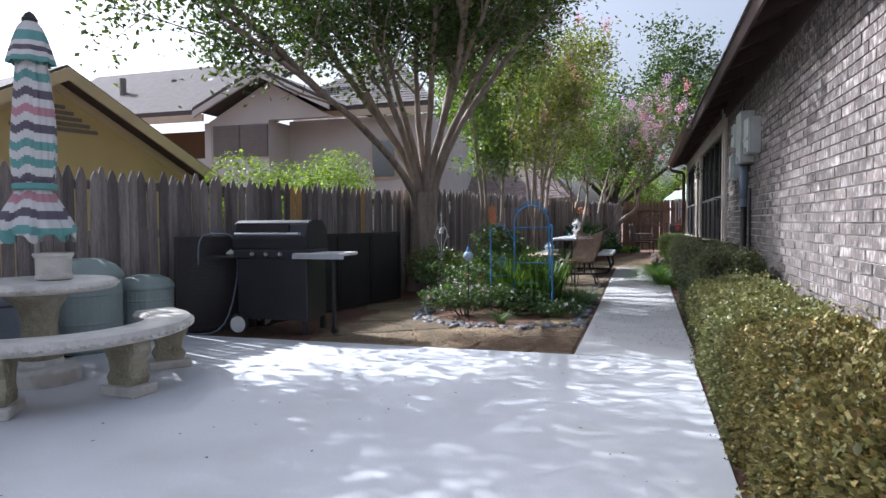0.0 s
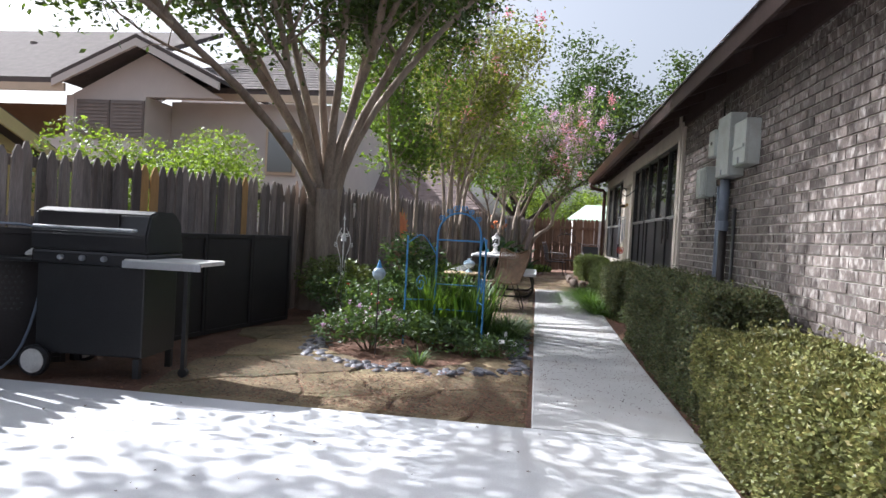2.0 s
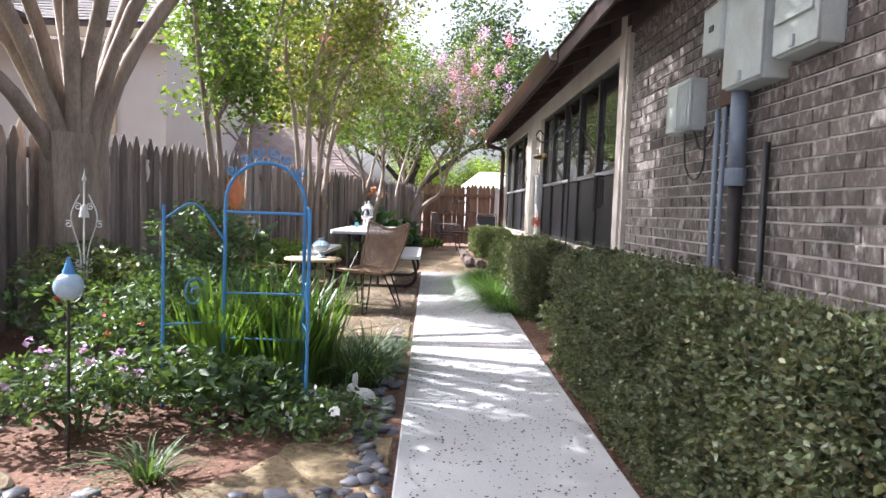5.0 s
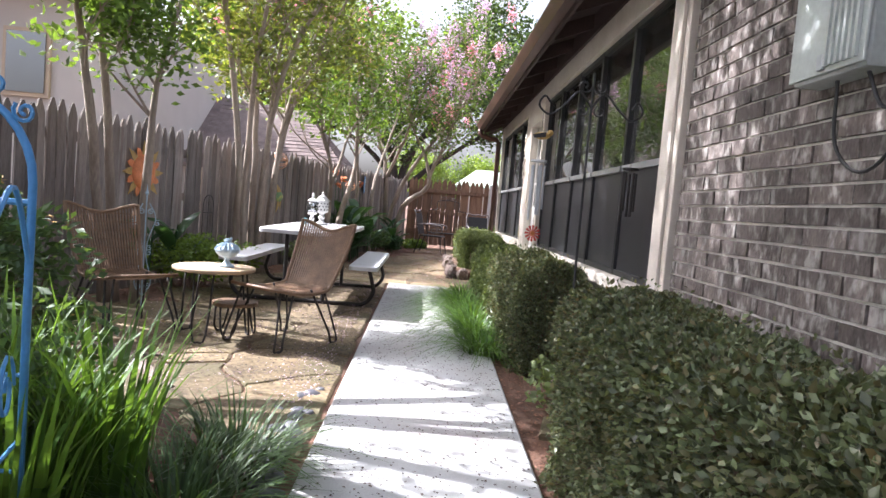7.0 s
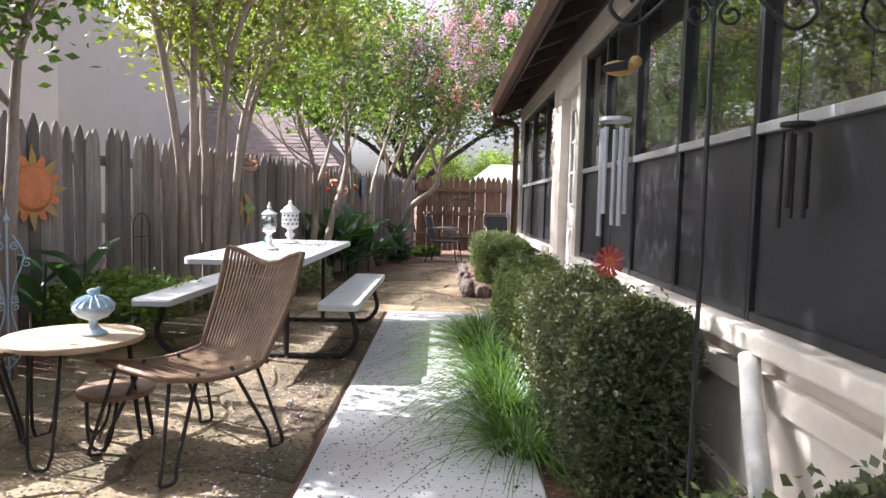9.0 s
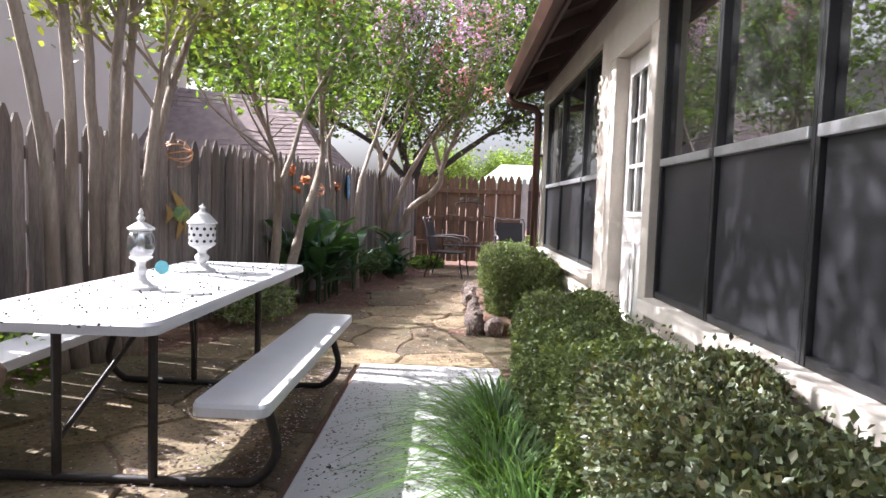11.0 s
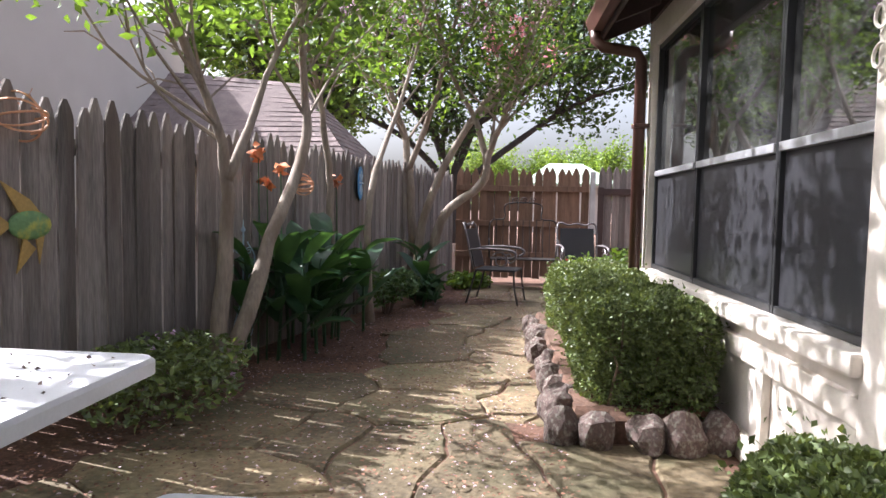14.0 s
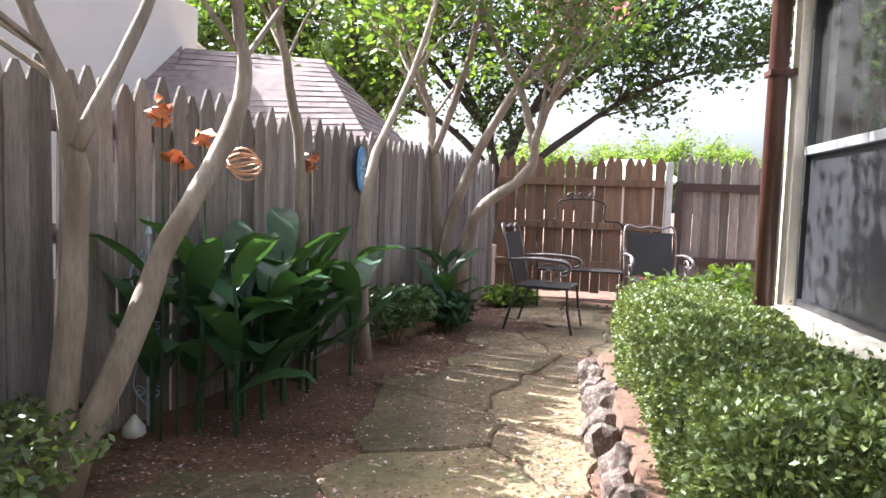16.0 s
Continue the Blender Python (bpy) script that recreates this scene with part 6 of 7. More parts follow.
def slab_top(x0, x1, y0, y1, z0, z1, r=0.06):
    pts = []
    for cx, cy, a in ((x1 - r, y0 + r, -90), (x1 - r, y1 - r, 0), (x0 + r, y1 - r, 90), (x0 + r, y0 + r, 180)):
        pts += [(cx + r * math.cos(radians(a + 15 * k)), cy + r * math.sin(radians(a + 15 * k))) for k in range(7)]
    bm = bmesh.new()
    prism(bm, pts, z0, z1, 0.012)
    return bm


part("tabletop", slab_top(-1.15, -0.36, 7.32, 9.58, TZ - 0.045, TZ), PLASTIC, pt)
part("bench", slab_top(-0.28, 0.0, 7.42, 9.42, 0.49, 0.535, 0.05), PLASTIC, pt)
part("bench", slab_top(-1.55, -1.27, 7.42, 9.42, 0.49, 0.535, 0.05), PLASTIC, pt)
for y in (7.75, 9.18):
    z = g(y) + 0.012
    part("skid", tubed(smooth_path([(-1.44, y, 0.488), (-1.48, y, 0.36), (-1.50, y, z + 0.13), (-1.42, y, z + 0.02), (-1.25, y, z), (-0.3, y, z), (-0.13, y, z + 0.02), (-0.05, y, z + 0.13), (-0.07, y, 0.36), (-0.11, y, 0.488)], 4), 0.021, 8), IRON, pt, "bent dark steel tube", smooth=True)
    for x in (-0.96, -0.56):
        part("leg", tubed([(x, y, z), (x, y, TZ - 0.046)], 0.02, 8), IRON, pt)
part("brace", tubed([(-0.96, 7.75, 0.25), (-0.76, 8.3, TZ - 0.05)], 0.012, 6), IRON, pt)
part("brace", tubed([(-0.96, 9.18, 0.25), (-0.76, 8.6, TZ - 0.05)], 0.012, 6), IRON, pt)

ln1 = thing("glass_lantern", "white footed candle lantern with a clear glass globe and cap", "lantern", pose(-0.79, 8.12, TZ))
part("foot", turned([(0.075, 0), (0.077, 0.018), (0.05, 0.028), (0.03, 0.045), (0.02, 0.07), (0.028, 0.09), (0.018, 0.11), (0.022, 0.13), (0.05, 0.145), (0.052, 0.152)], 20), WHITE, ln1)
gl = part("globe", turned([(0.042, 0.153), (0.056, 0.18), (0.062, 0.215), (0.056, 0.25), (0.045, 0.275)], 20), CLEARGLASS, ln1, "clear glass globe", smooth=True)
gl.visible_shadow = False
part("cap", turned([(0.058, 0.276), (0.06, 0.285), (0.03, 0.305), (0.012, 0.315), (0.02, 0.33), (0.008, 0.345), (0.012, 0.355), (0.003, 0.375)], 20), WHITE, ln1)
ln2 = thing("pierced_lantern", "white pierced metal candle lantern with a domed cap", "lantern", pose(-0.82, 8.93, TZ))
part("foot", turned([(0.078, 0), (0.08, 0.016), (0.045, 0.03), (0.022, 0.05), (0.04, 0.075), (0.042, 0.09), (0.022, 0.11), (0.03, 0.13), (0.06, 0.148), (0.072, 0.156)], 20), WHITE, ln2)
body = part("pierced_body", turned([(0.07, 0.157), (0.075, 0.16), (0.075, 0.275), (0.07, 0.28)], 24), WHITE, ln2)
for k in range(12):
    for j in range(3):
        a = (k + 0.5 * (j % 2)) * math.tau / 12
        bm = bmesh.new()
        bmesh.ops.create_cone(bm, cap_ends=True, segments=8, radius1=0.0095, radius2=0.0095, depth=0.004)
        part("hole", bm, BLACK, body, at=Matrix.Translation((0.0745 * math.cos(a), 0.0745 * math.sin(a), 0.182 + j * 0.036)) @ Matrix.Rotation(a, 4, "Z") @ Matrix.Rotation(radians(90), 4, "Y"))
part("cap", turned([(0.085, 0.281), (0.087, 0.29), (0.065, 0.31), (0.045, 0.335), (0.02, 0.35), (0.014, 0.365), (0.02, 0.378), (0.006, 0.39), (0.002, 0.402)], 24), WHITE, ln2)
dish = thing("glass_coaster", "small teal glass disc leaning on the picnic table", "ornament", pose(-0.97, 8.74, TZ + 0.038, 80, 0, 40))
part("disc", turned([(0.034, -0.003), (0.038, 0.0), (0.034, 0.003)], 24), TEAL, dish)

# ---- garden bed ornaments ----
ar = thing("garden_arch", "blue painted iron garden arch trellis among the plants", "trellis")
AY = 2.86
XL, XR = -1.07, -0.61
cxm, rr_ = (XL + XR) / 2, (XR - XL) / 2
part("arch_bar", tubed([(XL, AY, -0.04), (XL, AY, 1.12)] + [(cxm - rr_ * math.cos(radians(a)), AY, 1.14 + rr_ * 1.05 * math.sin(radians(a))) for a in range(0, 181, 12)] + [(XR, AY, 1.12), (XR, AY, -0.04)], 0.011, 8), BLUE, ar, smooth=True)
part("crossbar", tubed([(XL, AY, 1.09), (XR, AY, 1.09)], 0.009, 6), BLUE, ar)
for z in (0.35, 0.62):
    part("crossbar", tubed([(XL, AY, z), (XR, AY, z)], 0.006, 6), BLUE, ar)
for s in (-1, 1):
    for k, (cx, cz, r0) in enumerate(((0.05, 1.435, 0.038), (0.12, 1.40, 0.032), (0.20, 1.33, 0.032))):
        part("scroll", tubed([(cxm + s * u, AY, v) for u, v in scroll(cx, cz, r0, 0.006, 2.4, 1.4, 16)], 0.006, 5), BLUE, ar)
for xw, yw, x0 in ((-1.36, 2.70, XL), (-0.53, 2.58, XR)):
    part("wing_post", tubed([(xw, yw, -0.04), (xw, yw, 1.12)], 0.010, 8), BLUE, ar)
    part("wing_bar", tubed(smooth_path([(xw, yw, 1.04), ((xw + x0) / 2, (yw + AY) / 2, 1.13), (x0, AY, 0.92)], 5), 0.007, 6), BLUE, ar)
    part("wing_bar", tubed([(xw, yw, 0.45), (x0, AY, 0.45)], 0.006, 6), BLUE, ar)
    part("scroll", tubed([(xw + (x0 - xw) * (0.5 + u * 2), yw + (AY - yw) * (0.5 + u * 2), v) for u, v in scroll(0, 0.62, 0.10, 0.02, 0, 1.5, 18)], 0.006, 5), BLUE, ar)
gg = thing("gazing_globe", "pale milky glass ball on a dark garden stake", "ornament", pose(-1.47, 1.95, g(1.95) - 0.05))
part("stake", tubed([(0, 0, 0), (0, 0, 0.74)], 0.007, 6), IRON, gg)
bm = bmesh.new()
bmesh.ops.create_uvsphere(bm, u_segments=20, v_segments=12, radius=0.062, matrix=Matrix.Translation((0, 0, 0.80)))
part("ball", bm, PALEBLUE, gg, "milky pale ball", smooth=True)
part("cap", turned([(0.03, 0.852), (0.02, 0.88), (0.004, 0.93)], 10), BLUE, gg)


def scroll_stake(name, label, x, y, h, mat, turn, bell=False):
    t = thing(name, label, "garden stake", pose(x, y, g(y) - 0.05, 0, 0, turn))
    part("rod", tubed([(0, 0, 0), (0, 0, h)], 0.007, 6), mat, t)
    part("finial", turned([(0.004, h), (0.018, h + 0.02), (0.006, h + 0.05), (0.001, h + 0.10)], 8), mat, t)
    for s in (-1, 1):
        part("side_bar", tubed(smooth_path([(s * 0.0, 0, h * 0.12), (s * 0.07, 0, h * 0.24), (s * 0.02, 0, h * 0.46), (s * 0.03, 0, h * 0.62), (s * 0.085, 0, h * 0.80), (s * 0.03, 0, h * 0.93)], 5), 0.005, 5), mat, t)
        for z, r in ((0.20, 0.03), (0.50, 0.03), (0.54, 0.025), (0.76, 0.03), (0.86, 0.028)):
            part("scroll", tubed([(s * u, 0, v) for u, v in scroll(0.04 if z != 0.76 else 0.10, h * z, r, 0.005, 1.0, 1.3, 14)], 0.0045, 5), mat, t)
    if bell:
        part("bell", turned([(0.035, h * 0.80), (0.03, h * 0.83), (0.018, h * 0.86), (0.003, h * 0.88)], 12), mat, t)
    return t


scroll_stake("scroll_stake", "white scrolled iron stake with a hanging bell among the plants", -2.40, 3.85, 1.28, WHITE, 20, True)
scroll_stake("scroll_stake", "pale blue scrolled iron trellis stake before the cannas", -1.38, 12.72, 0.98, PALEBLUE, 15)
scroll_stake("scroll_stake", "pale blue scrolled iron stake behind the wicker chair", -2.05, 6.95, 1.02, PALEBLUE, 40)
rb = thing("rock", "pale pear-shaped stone at the foot of the stake", "stone", pose(-1.36, 12.58, g(12.6) - 0.045))
part("stone", turned([(0.03, 0), (0.055, 0.02), (0.05, 0.06), (0.02, 0.10), (0.006, 0.12)], 12), WHITE, rb, smooth=True)


def rabbit(x, y, turn):
    bm = bmesh.new()
    for cx, cy, cz, sx, sy, sz in ((0, 0, 0.06, 0.075, 0.05, 0.055), (0.075, 0, 0.10, 0.038, 0.032, 0.034), (0.06, 0.016, 0.155, 0.011, 0.009, 0.045), (0.06, -0.016, 0.155, 0.011, 0.009, 0.045), (-0.075, 0, 0.05, 0.02, 0.02, 0.02), (0.05, 0.03, 0.02, 0.035, 0.014, 0.016), (0.05, -0.03, 0.02, 0.035, 0.014, 0.016)):
        bmesh.ops.create_uvsphere(bm, u_segments=12, v_segments=8, radius=1, matrix=Matrix.Translation((cx, cy, cz)) @ Matrix.Diagonal((sx, sy, sz, 1)))
    ob = part("rabbit_statue", bm, WHITE, None, smooth=True, at=pose(x, y, g(y) - 0.045, 0, 0, turn))
    tagged(ob, "small white rabbit figurine in the pebble border", "statue")


rabbit(-0.24, 2.86, 160)


def sun_face(y, z, r):
    t = thing("sun_ornament", "orange metal sun with ochre rays hung on the fence", "ornament", Matrix.Translation((fx(y) + 0.035, y, z)) @ Matrix.Rotation(math.atan2(0.232, 1) * -1, 4, "Z") @ Matrix.Rotation(radians(90), 4, "Y"))
    bm = bmesh.new()
    lathe(bm, [(r * 0.56, 0.0), (r * 0.55, 0.012), (r * 0.42, 0.028), (r * 0.2, 0.036), (0.002, 0.038)], 28)
    part("disc", bm, ORANGE, t, smooth=True)
    for k in range(16):
        a = k * math.tau / 16
        ln = r * (1.0 if k % 2 == 0 else 0.82)
        bm = bmesh.new()
        ps = [(r * 0.52, -0.04), (r * 0.72, -0.028), (ln, 0.012), (r * 0.74, 0.03), (r * 0.52, 0.04)]
        top_ = [bm.verts.new((u * math.cos(a) - v * math.sin(a), u * math.sin(a) + v * math.cos(a), 0.008)) for u, v in ps]
        bot_ = [bm.verts.new((q.co.x, q.co.y, 0.003)) for q in top_]
        bm.faces.new(top_)
        bm.faces.new(bot_[::-1])
        for i in range(5):
            bm.faces.new((top_[(i + 1) % 5], top_[i], bot_[i], bot_[(i + 1) % 5]))
        part("ray", bm, GOLD if k % 2 == 0 else ORANGE, t)
    return t


sun_face(7.98, 1.27, 0.33)


def wire_ball(x, y, z, r, label):
    t = thing("wire_ball", label, "ornament", pose(x, y, z, 20, 35, 10))
    for k in range(5):
        m = Matrix.Rotation(k * 0.63, 3, "Z") @ Matrix.Rotation(0.35 * k, 3, "X")
        part("hoop", tubed([m @ Vector((r * math.cos(a * math.tau / 28), 0, r * math.sin(a * math.tau / 28))) for a in range(28)], 0.006, 5, True), COPPER, t)
    part("hanger", tubed([(0, 0, r), (0, 0.0, r + 0.05)], 0.002, 4), COPPER, t)
    return t


wire_ball(fx(11.0) + 0.03, 11.0, 1.66, 0.125, "open copper wire ball hung on the fence")
wire_ball(-0.99, 12.95, 1.41, 0.085, "small copper wire ball hung by the leaning stem")
dc = thing("wall_disc", "blue oval patterned plaque on the fence", "ornament", Matrix.Translation((fx(14.9) + 0.03, 14.9, 1.50)) @ Matrix.Rotation(radians(90), 4, "Y") @ Matrix.Diagonal((1.35, 1, 1, 1)))
part("plate", turned([(0.13, 0), (0.135, 0.006), (0.12, 0.012), (0.1, 0.008), (0.002, 0.010)], 28), BLUE, dc)
for k in range(8):
    part("petal_relief", tubed([(0.03 * math.cos(k * 0.785), 0.03 * math.sin(k * 0.785), 0.012), (0.095 * math.cos(k * 0.785), 0.095 * math.sin(k * 0.785), 0.012)], 0.008, 5), PALEBLUE, dc)
fi = thing("fish_ornament", "green and yellow metal fish hung on the fence", "ornament", Matrix.Translation((fx(11.0) + 0.06, 11.02, 1.12)) @ Matrix.Rotation(math.atan2(1, 0.232), 4, "Z"))
bm = bmesh.new()
bmesh.ops.create_uvsphere(bm, u_segments=16, v_segments=10, radius=0.1, matrix=Matrix.Diagonal((1.25, 0.2, 0.75, 1)))
part("body", bm, material("green_metal", (0.14, 0.26, 0.10), 0.5, 0.6, 1.4, 12, 40, 0.1, third=(0.5, 0.45, 0.08), third_amount=0.9, third_scale=14), fi, smooth=True)
for pts in ([(-0.10, 0), (-0.22, 0.09), (-0.20, 0), (-0.22, -0.09)], [(-0.06, 0.06), (-0.16, 0.22), (0.0, 0.13), (0.06, 0.06)], [(-0.04, -0.06), (-0.08, -0.24), (0.03, -0.12)], [(0.03, -0.06), (0.05, -0.20), (0.08, -0.05)]):
    part("fin", solid([(u, -0.004, v) for u, v in pts], 0.008, (0, 1, 0)), GOLD, fi)
for i, (x, y, z) in enumerate(((-1.2, 12.55, 1.62), (-1.1, 12.75, 1.52), (-1.16, 12.62, 1.40), (-0.88, 13.6, 1.45))):
    rng_ = np.random.default_rng(200 + i)
    f = thing("canna_flower", "orange canna flower on a tall green stalk", "flower", group="canna flowers")
    part("stalk", tubed([(x, y, g(y) - 0.05), (x + 0.01, y, z * 0.6), (x, y, z)], [0.008, 0.007, 0.004], 5), CANNA, f)
    leaf_part("petals", rng_, np.repeat([[x, y, z]], 12, 0) + rng_.normal(size=(12, 3)) * 0.02, 0.085, 0.05, ORANGE if i != 9 else GOLD, f)
lz = thing("lizard_ornament", "small pale metal lizard on the fence", "ornament", Matrix.Translation((fx(6.2) + 0.03, 6.2, 1.45)))
part("body", tubed(smooth_path([(0, 0, -0.12), (0, 0.02, -0.03), (0, 0.0, 0.06), (0, 0.01, 0.12)], 4), [0.004, 0.008, 0.012, 0.016, 0.02, 0.022, 0.022, 0.02, 0.016, 0.014, 0.018, 0.02, 0.012], 6), WHITE, lz)
tr = thing("wire_trellis", "small dark wire arch trellis against the fence", "trellis", Matrix.Translation((fx(8.95) + 0.18, 8.95, g(9) - 0.05)) @ Matrix.Rotation(math.atan2(1, 0.232), 4, "Z"))
part("hoop", tubed([(-0.11, 0, 0), (-0.11, 0, 0.9)] + [(-0.11 * math.cos(radians(a)), 0, 0.9 + 0.13 * math.sin(radians(a))) for a in range(15, 180, 15)] + [(0.11, 0, 0.9), (0.11, 0, 0)], 0.006, 5), IRON, tr)
for z in (0.45, 0.82):
    part("bar", tubed([(-0.11, 0, z), (0.11, 0, z)], 0.005, 5), IRON, tr)
part("bar", tubed([(0, 0, 0), (0, 0, 1.02)], 0.005, 5), IRON, tr)

# ---- shepherd hook and chimes by the porch ----
hk = thing("shepherd_hook", "tall black iron plant hook with scrolled arms", "plant hanger", pose(1.39, 5.12, g(5.1) - 0.05))
part("rod", tubed([(0, 0, 0), (0, 0, 2.07)], 0.008, 8), BLACK, hk)
part("foot_bar", tubed([(-0.06, 0, 0.10), (0.06, 0, 0.10)], 0.006, 6), BLACK, hk)
for s in (-1, 1):
    part("arm", tubed(smooth_path([(0, 0, 1.86), (s * 0.08, 0, 1.95), (s * 0.16, 0, 1.87), (s * 0.25, 0, 1.80), (s * 0.32, 0, 1.85), (s * 0.29, 0, 1.91), (s * 0.25, 0, 1.87)], 5), 0.007, 6), BLACK, hk)
    part("scroll", tubed([(s * u, 0, v) for u, v in scroll(0.05, 1.99, 0.045, 0.01, 3.3, 1.2, 16)], 0.006, 5), BLACK, hk)
    part("scroll", tubed([(s * u, 0, v) for u, v in scroll(0.055, 1.84, 0.04, 0.01, 2.0, 1.2, 16)], 0.006, 5), BLACK, hk)


def chime(x, y, z, n, ln, mat, name, label):
    t = thing(name, label, "wind chime", pose(x, y, z))
    part("cord", tubed([(0, 0, 0.30), (0, 0, 0.0)], 0.002, 4), BLACK, t)
    part("disc", turned([(0.05, 0), (0.05, 0.012)], 16), mat, t)
    for k in range(n):
        a = k * math.tau / n
        part("pipe", tubed([(0.04 * math.cos(a), 0.04 * math.sin(a), -0.02), (0.04 * math.cos(a), 0.04 * math.sin(a), -ln * (0.8 + 0.2 * (k % 3) / 2))], 0.008, 8), mat, t)
    return t


chime(1.10, 5.12, 1.50, 5, 0.36, STEEL, "wind_chime", "silver tube wind chime hanging from the iron hook")
chime(1.67, 5.12, 1.50, 5, 0.32, IRON, "wind_chime", "dark tube wind chime hanging from the iron hook")
bf = thing("bird_ornament", "small yellow and black bird ornament hanging on the hook", "ornament", pose(1.10, 5.10, 1.66))
bm = bmesh.new()
bmesh.ops.create_uvsphere(bm, u_segments=12, v_segments=8, radius=0.03, matrix=Matrix.Diagonal((1.7, 0.8, 0.8, 1)))
part("body", bm, GOLD, bf, smooth=True)
bm = bmesh.new()
bmesh.ops.create_uvsphere(bm, u_segments=10, v_segments=8, radius=0.02, matrix=Matrix.Translation((0.05, 0, 0.02)))
part("head", bm, GOLD, bf, smooth=True)
part("wing", solid([(-0.06, -0.026, 0.0), (0.02, -0.026, 0.02), (0.02, -0.026, -0.01), (-0.05, -0.026, -0.02)], 0.004, (0, -1, 0)), BLACK, bf)
rf = thing("red_flower_ornament", "faded red tin flower hanging below the chime", "ornament", pose(1.10, 5.12, 1.06, 90, 0, 12) @ Matrix.Scale(0.75, 4))
part("centre", turned([(0.02, -0.006), (0.024, 0.0), (0.018, 0.01)], 12), ORANGE, rf)
for k in range(12):
    a = k * math.tau / 12
    part("petal", solid([(0.02 * math.cos(a - 0.2), 0.02 * math.sin(a - 0.2), 0), (0.065 * math.cos(a - 0.2), 0.065 * math.sin(a - 0.2), 0), (0.07 * math.cos(a + 0.1), 0.07 * math.sin(a + 0.1), 0), (0.02 * math.cos(a + 0.2), 0.02 * math.sin(a + 0.2), 0)], 0.004, (0, 0, 1)), RED, rf)
part("cord", tubed([(0, 0.06, 0), (0, 0.14, 0)], 0.002, 4), BLACK, rf)
for zz in (1.80, 2.12):
    ws = thing("wall_scroll", "cream scrolled iron bracket on the porch post", "ornament", pose(WALLX - 0.045, 9.92, zz))
    for s in (-1, 1):
        part("scroll", tubed([(0, u + 0.10, v) for u, v in scroll(0, s * 0.07, 0.07, 0.012, s * 1.57, 1.25 * s, 18)], 0.006, 5), TRIM, ws)
    part("stem", tubed([(0.01, 0.0, -0.12), (0, 0.10, 0), (0.01, 0.0, 0.12)], 0.006, 5), TRIM, ws)

# ---- far seating ----


CASTMETAL = material("dark_cast_metal", (0.16, 0.14, 0.14), 0.45, 0.7, 1.3, 8, 60, 0.05, metal=0.4)


def patio_chair(x, y, turn, label):
    t = thing("patio_chair", label, "chair", pose(x, y, g(y) - 0.012, 0, 0, turn), group="dark patio chairs")
    part("seat", boxed(-0.25, 0.25, -0.26, 0.24, 0.40, 0.425, 0.008), IRON, t)
    part("backrest", boxed(-0.24, 0.24, -0.012, 0.012, 0.0, 0.48, 0.006), BLACK, t, "dark mesh back", at=pose(0, 0.25, 0.44, -14, 0, 0))
    part("crest", tubed(smooth_path([(-0.27, 0.255, 0.42), (-0.28, 0.35, 0.86), (-0.24, 0.39, 0.98), (-0.12, 0.38, 0.95), (0, 0.39, 0.97), (0.12, 0.38, 0.95), (0.24, 0.39, 0.98), (0.28, 0.35, 0.86), (0.27, 0.255, 0.42)], 4), 0.014, 6), CASTMETAL, t, "cast-metal top rail", smooth=True)
    for s in (-1, 1):
        part("arm", tubed(smooth_path([(s * 0.28, 0.30, 0.66), (s * 0.30, 0.05, 0.68), (s * 0.30, -0.22, 0.66), (s * 0.30, -0.27, 0.60), (s * 0.29, -0.2, 0.56)], 4), 0.016, 6), CASTMETAL, t, smooth=True)
        part("arm_scroll", tubed([(s * 0.29, u, v) for u, v in scroll(-0.08, 0.54, 0.11, 0.03, 0.6, 1.3, 18)], 0.010, 5), CASTMETAL, t)
        part("leg", tubed([(s * 0.26, -0.24, 0.42), (s * 0.28, -0.26, 0.2), (s * 0.27, -0.30, 0.0)], 0.013, 6), IRON, t)
        part("leg", tubed([(s * 0.26, 0.22, 0.42), (s * 0.27, 0.28, 0.2), (s * 0.27, 0.34, 0.0)], 0.013, 6), IRON, t)
    part("stretcher", tubed(smooth_path([(-0.27, -0.27, 0.16), (0, -0.2, 0.2), (0.27, -0.27, 0.16)], 4), 0.009, 6), CASTMETAL, t)
    return t


patio_chair(0.58, 16.05, 78, "dark metal patio chair with scrolled arms near the fence")
patio_chair(1.72, 16.95, 5, "dark metal patio chair before the back gate")
ib = thing("iron_bench", "dark scrolled iron garden bench before the back fence", "bench", pose(0.95, 17.62, g(17) - 0.012))
part("seat", boxed(-0.48, 0.48, -0.22, 0.20, 0.42, 0.44, 0.006), IRON, ib)
part("back_frame", tubed(smooth_path([(-0.5, 0.2, 0.42), (-0.5, 0.24, 0.95), (-0.28, 0.25, 1.02), (-0.25, 0.25, 1.24), (0.25, 0.25, 1.24), (0.28, 0.25, 1.02), (0.5, 0.24, 0.95), (0.5, 0.2, 0.42)], 4), 0.011, 6), IRON, ib)
for k in range(9):
    x = -0.4 + k * 0.1
    part("back_bar", tubed([(x, 0.2, 0.44), (x, 0.245, 1.0)], 0.006, 5), IRON, ib)
for s in (-1, 0, 1):
    part("scroll", tubed([(u, 0.25, v) for u, v in scroll(s * 0.13, 1.29, 0.055, 0.01, 0.2, 1.5, 18)], 0.007, 5), IRON, ib)
